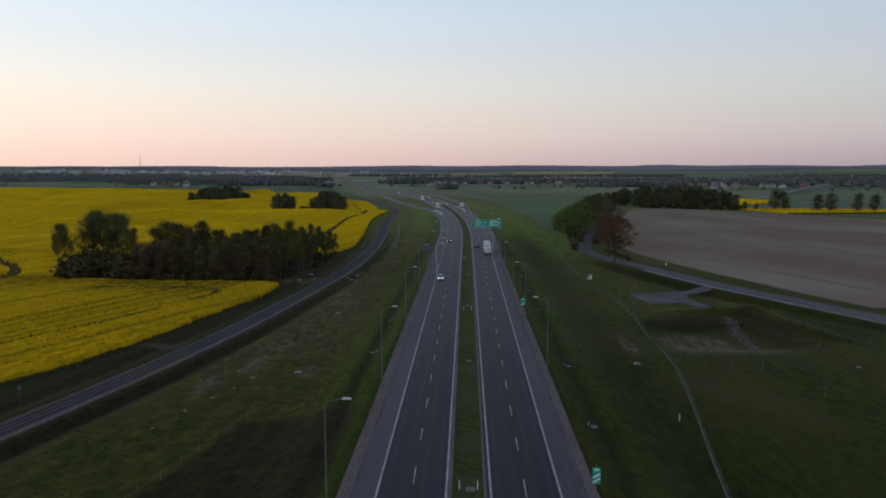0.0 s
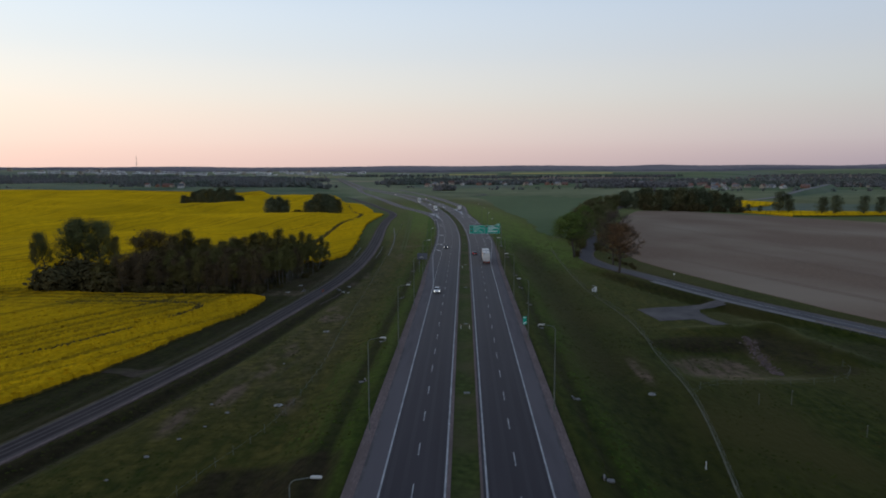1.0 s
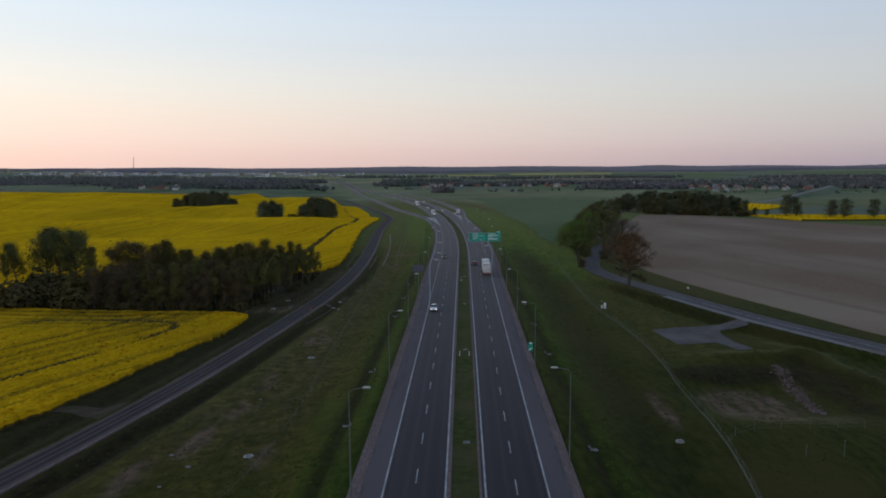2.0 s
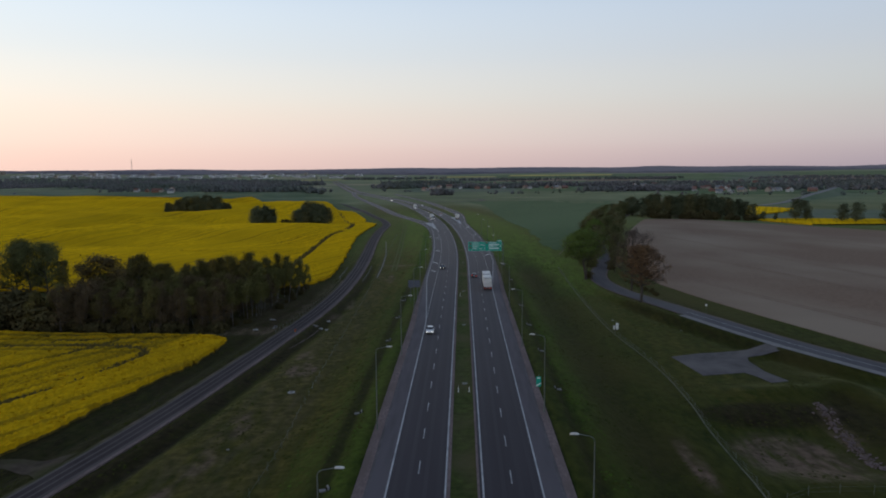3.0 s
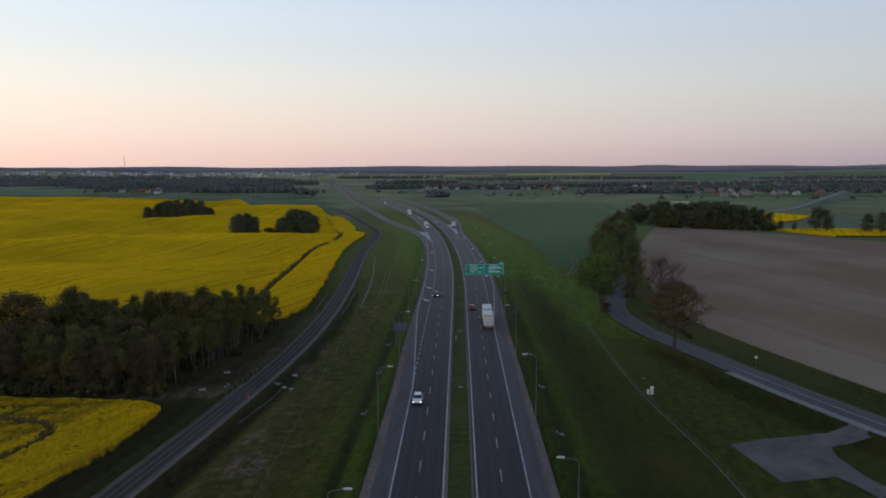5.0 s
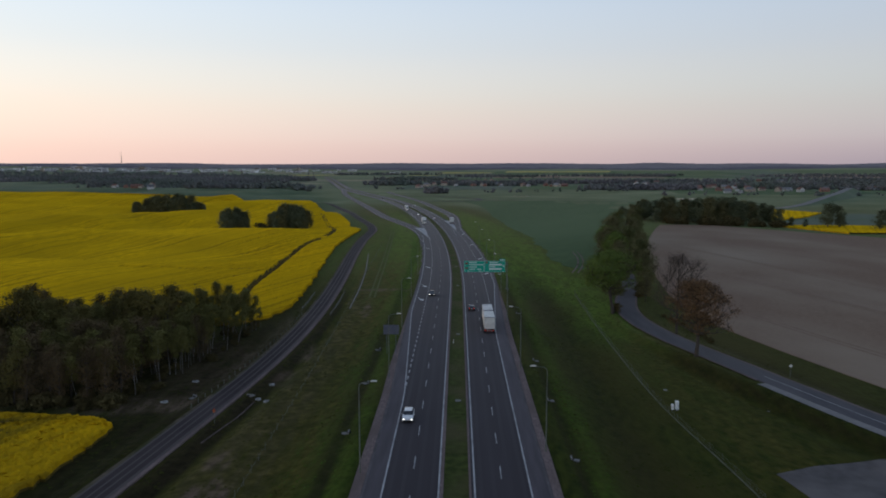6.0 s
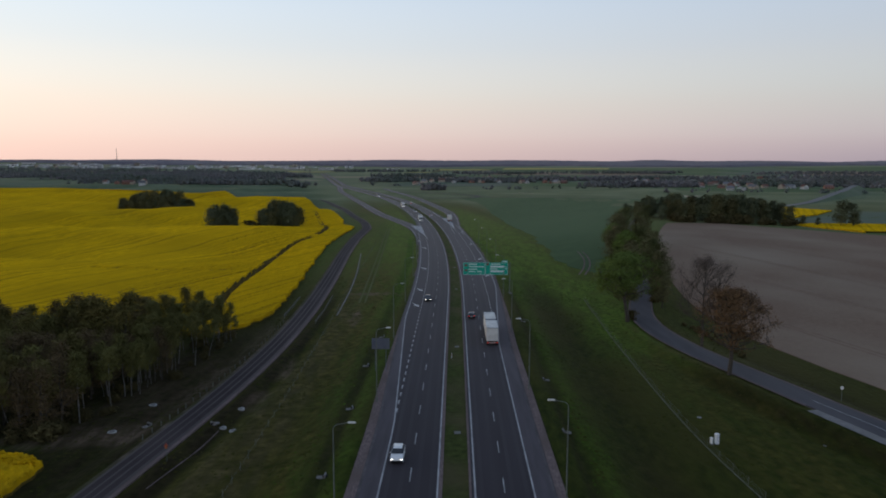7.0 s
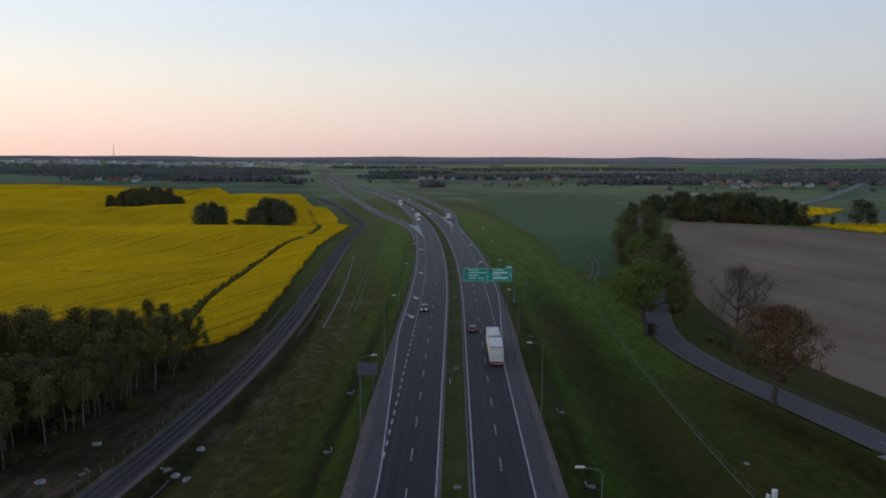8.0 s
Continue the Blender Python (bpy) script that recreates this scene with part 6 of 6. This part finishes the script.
def lorry(x, y, turn, label, lit_front=False, trailer=True):
    """A rigid box lorry with a drawbar trailer; its nose points along its own +y, its tail is at y = 0."""
    root = tagged(new("lorry"), label, "truck", "lorries on the expressway")
    root.matrix_basis = pose(x, y, 0.012, rz=turn)
    y0 = 0.0
    if trailer:
        t = part("trailer_box", bezel(0, 3.9, 2.55, 2.55, 7.7, 2.9, bevel=0.04), TRUCK_WHITE, root, "white tarpaulin trailer box with dirty roof")
        for yy in (0.05, 7.72):
            part("frame_bar", bezel(0, yy, 4.02, 2.58, 0.12, 0.1), SIGN_BACK, t, "dark roof edge bar")
        part("trailer_chassis", bezel(0, 3.9, 0.95, 2.3, 7.5, 0.3), BLACK, root)
        for yy in (1.2, 2.5, 6.6):
            for s in (-1, 1):
                wheel(root, s * 1.05, yy, 0.48, 0.36)
        part("drawbar", bezel(0, 8.0, 0.8, 0.3, 1.6, 0.2), BLACK, root)
        y0 = 8.3
    b = part("cargo_box", bezel(0, y0 + 3.9, 2.55, 2.55, 7.7, 2.9, bevel=0.04), TRUCK_WHITE, root, "white tarpaulin cargo box with scuffed roof")
    for yy in (y0 + 0.05, y0 + 7.72):
        part("frame_bar", bezel(0, yy, 4.02, 2.58, 0.12, 0.1), SIGN_BACK, b, "dark roof edge bar")
    part("chassis", bezel(0, y0 + 4.5, 0.95, 2.2, 9.6, 0.3), BLACK, root)
    cab = part("cab", profile_body([(y0 + 7.95, 0.5), (y0 + 10.0, 0.45), (y0 + 10.05, 1.6), (y0 + 9.8, 2.9), (y0 + 9.3, 3.35), (y0 + 7.95, 3.45)], 1.22, 0.06), CAR_WHITE, root, "white lorry cab")
    part("windscreen", bezel(0, y0 + 9.98, 2.2, 2.1, 0.1, 0.9, bevel=0.03), GLASS, cab, "dark windscreen")
    for s in (-1, 1):
        part("headlight", bezel(s * 0.85, y0 + 10.05, 0.85, 0.35, 0.1, 0.2), HEADLIGHT if lit_front else GLASS, cab)
        part("mirror", bezel(s * 1.4, y0 + 9.7, 2.3, 0.16, 0.12, 0.6), BLACK, cab)
        for yy in (y0 + 1.6, y0 + 2.9, y0 + 8.9):
            wheel(root, s * 1.05, yy, 0.48, 0.36)
    bump = part("rear_bumper", bezel(0, 0.0, 0.72, 2.5, 0.16, 0.3, bevel=0.02), SIGN_RED, root, "red and white rear bumper")
    for k in range(5):
        part("tail_light", bezel(-1.0 + 0.5 * k, -0.09, 0.78, 0.22, 0.04, 0.14), TAILLIGHT if k in (0, 4) else SIGN_WHITE, bump)
    return root


lorry(7.9, 236, 0, "white box lorry with trailer, scuffed roof, red rear bumper")
car(-7.9, 178, 180, CAR_WHITE, "white hatchback with lit headlights on the carriageway", True)
car(-8.0, 286, 180, CAR_BLACK, "black hatchback with lit headlights on the carriageway", True)
car(4.0, 264, 0, CAR_RED, "dark red hatchback seen from behind, dim tail lights", False)
for y, o, what in ((560, -7.6, "lorry"), (640, -4.0, "car"), (705, -7.6, "lorry"), (880, -7.6, "car"), (905, -4.0, "car"), (600, 4.0, "car"), (760, 8.0, "car")):
    x = float(mid(y)) + o
    a = math.degrees(math.atan(-float(mid(y + 5) - mid(y - 5)) / 10))
    if what == "lorry":
        lorry(x, y, a + (180 if o < 0 else 0), "white lorry far along the carriageway, headlights lit", o < 0, False)
    else:
        car(x, y, a + (180 if o < 0 else 0), CAR_WHITE if y % 2 == 0 else CAR_BLACK, "distant car on the carriageway", o < 0)
lorry(float(mid(560)) + 13.0, 552, 4, "white lorry waiting on the slip road", False, False)


# ---- far country ----
def house(wall, roof, w, l, h, label):
    root = tagged(new("house"), label, "house")
    walls = bmesh.new()
    ridge = h + w * 0.42
    v = [walls.verts.new(p) for p in ((-w / 2, -l / 2, -1), (w / 2, -l / 2, -1), (w / 2, l / 2, -1), (-w / 2, l / 2, -1), (-w / 2, -l / 2, h), (w / 2, -l / 2, h), (w / 2, l / 2, h), (-w / 2, l / 2, h), (0, -l / 2, ridge), (0, l / 2, ridge))]
    for f in ((0, 1, 5, 8, 4), (2, 3, 7, 9, 6), (1, 2, 6, 5), (3, 0, 4, 7)):
        walls.faces.new([v[k] for k in f])
    body = part("wall", walls, wall, root)
    rf = bmesh.new()
    e = 0.5
    for s in (-1, 1):
        a = [(s * (w / 2 + e), -l / 2 - e, h - 0.42 * e), (s * (w / 2 + e), l / 2 + e, h - 0.42 * e), (0, l / 2 + e, ridge + 0.25), (0, -l / 2 - e, ridge + 0.25)]
        top = [rf.verts.new((x, y, z + 0.2)) for x, y, z in a]
        bot = [rf.verts.new(p) for p in a]
        rf.faces.new(top)
        rf.faces.new(bot[::-1])
        for k in range(4):
            rf.faces.new((top[k], bot[k], bot[(k + 1) % 4], top[(k + 1) % 4]))
    r = part("roof", rf, roof, root)
    part("chimney", bezel(w * 0.15, l * 0.2, ridge, 0.6, 0.6, 1.4), WALL_BRICK, r)
    for k in range(3):
        y = -l / 2 + l * (k + 0.5) / 3
        for s in (-1, 1):
            part("window", bezel(s * (w / 2 + 0.02), y, h * 0.55, 0.08, 1.1, 1.3), GLASS, body)
    for s in (-1, 1):
        part("window", bezel(s * w * 0.2, -l / 2 - 0.02, h * 0.55, 1.1, 0.08, 1.3), GLASS, body)
    part("door", bezel(0, -l / 2 - 0.02, 1.05, 1.0, 0.08, 2.1), BARK, body)
    return root


protos = [house(WALL_WHITE, ROOF_GREY, 9, 12, 4.5, "white house with a grey pitched roof"), house(WALL_WHITE, ROOF_RED, 9, 13, 5.0, "white house with a red tiled roof"),
          house(WALL_BUFF, ROOF_RED, 10, 14, 5.5, "buff house with a red tiled roof"), house(WALL_BRICK, ROOF_RED, 9, 16, 4.0, "brick farmhouse with a red tiled roof"), house(WALL_BUFF, ROOF_GREY, 11, 20, 5, "long buff barn with a grey roof")]
rng = random.Random(9)
spots = [(388, 1084, 0), (409, 1087, 0)]
for cx_, cy_, rx_, ry_, n in ((440, 1220, 70, 80, 18), (500, 1140, 60, 20, 6), (640, 1280, 130, 130, 14), (360, 1340, 30, 30, 4), (480, 1470, 120, 80, 14), (20, 1440, 80, 60, 18), (170, 1390, 50, 30, 6), (-66, 1290, 12, 8, 3), (-500, 1140, 36, 10, 6), (960, 1900, 120, 90, 8), (700, 1760, 160, 120, 10), (-850, 2430, 60, 40, 6), (80, 1680, 60, 40, 5)):
    for _ in range(n):
        spots.append((cx_ + rng.uniform(-rx_, rx_), cy_ + rng.uniform(-ry_, ry_), None))
first_use = set()
for x, y, k in spots:
    k = rng.randrange(5) if k is None else k
    m = pose(x, y, h1(x, y), rz=rng.uniform(0, 180)) @ Matrix.Scale(rng.uniform(0.55, 0.82), 4)
    if k in first_use:
        ob = copy_thing(protos[k], m)
        ob.matrix_basis = m
    else:
        protos[k].matrix_basis = m
        first_use.add(k)


def block(w, l, h, rows, label, wall):
    root = tagged(new("town_building"), label, "building", "buildings of the distant town")
    body = part("wall", bezel(0, 0, h / 2 - 1, w, l, h + 2, bevel=0.1), wall, root)
    part("roof", bezel(0, 0, h + 0.2, w + 0.6, l + 0.6, 0.6), ROOF_GREY, root)
    for k in range(rows):
        part("window_band", bezel(0, -l / 2 - 0.05, (k + 0.6) * h / rows, w * 0.9, 0.1, h / rows * 0.4), GLASS, body)
    return root


blocks = [block(60, 18, 16, 5, "pale apartment block of the distant town", WALL_TOWN), block(110, 60, 11, 1, "low pale warehouse of the distant town", WALL_TOWN), block(40, 14, 28, 8, "taller pale apartment block of the distant town", WALL_BUFF)]
seen_block = set()
for n in range(150):
    x, y = rng.gauss(-1450, 480), rng.uniform(2850, 3450)
    k = rng.choice((0, 0, 0, 1, 2))
    m = pose(x, y, h1(x, y), rz=rng.uniform(-20, 20)) @ Matrix.Scale(rng.uniform(0.25, 0.6), 4)
    if k in seen_block:
        ob = copy_thing(blocks[k], m)
        ob.matrix_basis = m
    else:
        blocks[k].matrix_basis = m
        seen_block.add(k)

mast = tagged(new("radio_mast"), "tall thin lattice radio mast on the horizon", "mast")
mast.location = (-1850, 3900, h1(-1850, 3900))
for a in range(3):
    c, s = math.cos(a * 2.094), math.sin(a * 2.094)
    part("leg", rod(bmesh.new(), (3 * c, 3 * s, -2), (0.5 * c, 0.5 * s, 78), 0.5, 0.3, 5), STEEL, mast)
for k in range(12):
    r = 3 - 2.5 * k / 12
    part("brace", rod(bmesh.new(), (r, 0, 6.5 * k), (-r / 2, r * 0.86, 6.5 * k + 5), 0.2, 0.2, 4), STEEL, mast)

# overpass on its embankment
op = smooth_path([(296, 722), (340, 770), (400, 845), (462, 925), (500, 990), (560, 1080)])
oq, oside = along(op, 8)
rise = 7.0 * sm(0, 0.75, np.linspace(0, 1, len(oq)))
base = height(oq[:, 0], oq[:, 1])
loft("overpass_road", oq - oside * 4, oq + oside * 4, 2, GUTTER, 0.05, label="pale road climbing an embankment to an overpass", z=base + rise)
for s in (-1, 1):
    inner, outer = oq + oside * (4 * s), oq + oside * (s * (4 + 1.8 * rise[:, None]))
    V = [(*p, b + r_) for p, b, r_ in zip(inner, base, rise)] + [(*p, float(height(*p)) - 0.3) for p in outer]
    n = len(oq)
    tagged(link_mesh("overpass_bank_" + ("east" if s > 0 else "west"), V, [(j, j + 1, n + j + 1, n + j) for j in range(n - 1)], CROP3), "grassy side of the overpass embankment", "embankment", kind="structure")
for x0, x1, y in ((72, 98, 972), (250, 289, 919)):
    loft("pond", [(x0, y - 3), (x0 + 2, y + 6)], [(x1, y - 2), (x1 - 3, y + 7)], 6, WATER, 0.25, label="narrow pond reflecting the pale sky", kind="structure")
# crossing road behind the interchange
cr = smooth_path([(-75, 1010), (-40, 985), (-10, 950), (16, 918), (27, 890), (24, 866), (8, 850), (-20, 846), (-42, 852)])
strip("connecting_road", cr, -3.0, 3.0, PAD, 0.4, 6, 2, label="pale connecting road behind the interchange")
strip("connecting_road_far", smooth_path([(27, 876), (60, 868), (105, 858), (190, 850), (260, 815), (300, 765)]), -2.0, 2.0, PAD, 0.4, 8, 2, label="pale connecting road between the fields")

# quilt of distant fields
rng = random.Random(21)
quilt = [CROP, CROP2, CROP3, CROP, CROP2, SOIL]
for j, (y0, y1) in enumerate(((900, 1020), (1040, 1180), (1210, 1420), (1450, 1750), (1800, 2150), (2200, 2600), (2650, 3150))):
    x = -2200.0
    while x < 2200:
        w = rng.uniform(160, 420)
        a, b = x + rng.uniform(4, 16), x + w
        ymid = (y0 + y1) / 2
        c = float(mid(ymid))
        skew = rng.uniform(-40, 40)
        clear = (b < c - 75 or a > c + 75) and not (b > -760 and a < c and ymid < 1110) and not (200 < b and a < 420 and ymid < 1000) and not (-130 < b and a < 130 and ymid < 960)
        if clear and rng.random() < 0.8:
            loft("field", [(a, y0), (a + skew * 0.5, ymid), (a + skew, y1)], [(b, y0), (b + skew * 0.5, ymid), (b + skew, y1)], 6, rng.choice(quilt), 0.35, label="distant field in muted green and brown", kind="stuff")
        x += w
# rape in bloom as elsewhere, with haze put into its colour
HAZED_RAPE = mat("hazed_rape", (0.30, 0.255, 0.075), (0.43, 0.36, 0.10), 0.05, 0.95, (0.24, 0.235, 0.09), 0.008, spec=0.1)
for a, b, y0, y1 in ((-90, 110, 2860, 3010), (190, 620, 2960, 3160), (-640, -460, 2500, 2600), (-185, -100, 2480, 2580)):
    loft("rape_field_far", [(a, y0), (a + 30, y1)], [(b, y0), (b + 50, y1)], 6, HAZED_RAPE, 1.2, label="distant rapeseed field on the slope, dulled by painted haze", kind="stuff")
loft("fallow_slope", [(1060, 2150), (1090, 2400), (1120, 2620)], [(1330, 2150), (1390, 2400), (1420, 2620)], 8, SOIL, 0.8, label="distant bare brown field on the slope", kind="stuff")


# distant woods: one clumped mass of crowns a wood
ICO = bmesh.new()
bmesh.ops.create_icosphere(ICO, subdivisions=1, radius=1.0)
IV = np.array([tuple(v.co) for v in ICO.verts])
IF = np.array([[v.index for v in f.verts] for f in ICO.faces])
ICO.free()


def far_wood(name, spots_, label, size=(2.4, 4.6), tall=(6, 12)):
    """Close-set crowns, each two or three uneven lumps on its own spot."""
    g = np.random.default_rng(len(spots_))
    V, F, n = [], [], len(IV)
    for x, y in spots_:
        z0, hgt = h1(x, y), g.uniform(*tall)
        for k in range(3):
            r = g.uniform(*size) * (1 - 0.22 * k)
            v = IV * (r * g.uniform(0.6, 1.2, (n, 1))) * np.array([1, 1, 0.95 + 0.3 * (k == 1)])
            v = v + np.array([x + g.normal(0, 1.6), y + g.normal(0, 1.6), z0 + (0.25 + 0.28 * k) * hgt])
            F.append(IF + len(V) * n)
            V.append(v)
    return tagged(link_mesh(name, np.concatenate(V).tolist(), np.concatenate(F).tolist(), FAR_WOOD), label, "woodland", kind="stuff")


def grove_spots(cx_, cy_, rx_, ry_, n):
    """Spots in an uneven oval, off the expressway."""
    out, ph = [], rng.uniform(0, 6.28)
    while len(out) < n:
        a, r = rng.uniform(0, 6.283), math.sqrt(rng.random())
        r *= 1 + 0.22 * math.sin(3 * a + ph) + 0.14 * math.sin(7 * a + 2 * ph)
        x, y = cx_ + rx_ * r * math.cos(a), cy_ + ry_ * r * math.sin(a)
        if abs(x - float(mid(y))) > 40:
            out.append((x, y))
        else:
            n -= 1
    return out


# wood by wood: middle, half width and depth, number of trees
woods = [
    (-930, 1720, 330, 110, 620), (-520, 1290, 110, 70, 330), (-640, 1480, 160, 90, 380), (-330, 1165, 90, 22, 150), (-1250, 1480, 180, 60, 240), (-1500, 2150, 420, 130, 420), (-760, 2250, 260, 90, 300), (-420, 1820, 120, 40, 150), (-430, 1540, 60, 26, 70),
    (-1050, 2080, 440, 230, 560), (-700, 1960, 250, 190, 330), (-1450, 1800, 260, 120, 240), (-560, 1620, 150, 90, 220), (-1300, 2550, 500, 160, 320),
    (-132, 1460, 46, 30, 150), (-28, 1060, 16, 9, 26), (-10, 1480, 70, 30, 110), (60, 1420, 60, 24, 90), (110, 1440, 46, 22, 90), (250, 1210, 46, 18, 90), (335, 1215, 60, 30, 160), (230, 1560, 120, 40, 170), (-110, 1900, 110, 40, 130),
    (430, 1340, 90, 40, 150), (560, 1250, 70, 40, 110), (690, 1190, 90, 30, 120), (700, 1420, 160, 70, 280), (470, 1640, 150, 50, 200), (960, 1250, 160, 60, 260), (1000, 1800, 260, 80, 300), (1250, 2350, 300, 110, 280), (560, 2450, 220, 90, 220), (130, 2350, 160, 50, 140), (-300, 2650, 240, 60, 180),
]
for k, (cx_, cy_, rx_, ry_, n) in enumerate(woods):
    far_wood("distant_wood", grove_spots(cx_, cy_, rx_, ry_, n), "distant belt of dark trees among the fields")
# short runs of hedgerow trees between the fields
for x, y, run, slope, n in ((-700, 1200, 160, 0.1, 30), (-180, 1240, 90, -0.2, 16), (150, 1130, 120, 0.15, 22), (330, 1010, 80, 0.3, 10), (520, 1000, 90, -0.1, 16), (760, 1060, 140, 0.1, 26), (-1000, 1260, 160, 0.05, 26), (300, 1760, 200, 0.05, 30), (-600, 2000, 220, 0.02, 30), (850, 1560, 200, 0.1, 34), (80, 2050, 220, -0.05, 30)):
    line = [(x + run * u, y + run * slope * u + rng.gauss(0, 3)) for u in (rng.uniform(-1, 1) for _ in range(n))]
    far_wood("hedgerow", [p for p in line if abs(p[0] - float(mid(p[1]))) > 40], "distant hedgerow trees between fields", (1.6, 3.0), (3, 7))


def horizon_forest():
    """Closed canopy on the last ridge."""
    x, y = np.meshgrid(np.linspace(-4600, 4600, 460), np.concatenate([np.linspace(3000, 4500, 38), np.linspace(4530, 4940, 12)]))
    edge = 3360 + 180 * sm(150, 750, -x) + 60 * np.sin(x / 230) + 35 * np.sin(x / 71)
    g = np.random.default_rng(2)
    lift = -9 + 18 * sm(edge, edge + 90, y) + g.uniform(-1.6, 1.6, x.shape) + 4 * np.sin(x / 260 + np.sin(y / 300)) * np.sin(y / 210) + sm(4300, 4500, y) * (7 * np.exp(-((x - 1330) / 150) ** 2) + 4 * np.exp(-((x + 400) / 220) ** 2))
    v = np.stack([x + g.uniform(-6, 6, x.shape), y, height(x, y) + lift], -1).reshape(-1, 3)
    w = x.shape[1]
    i = np.arange(x.shape[0] - 1)[:, None] * w + np.arange(w - 1)[None, :]
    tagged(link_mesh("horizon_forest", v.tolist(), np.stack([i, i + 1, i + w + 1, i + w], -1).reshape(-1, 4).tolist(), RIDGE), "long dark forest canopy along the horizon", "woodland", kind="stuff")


horizon_forest()
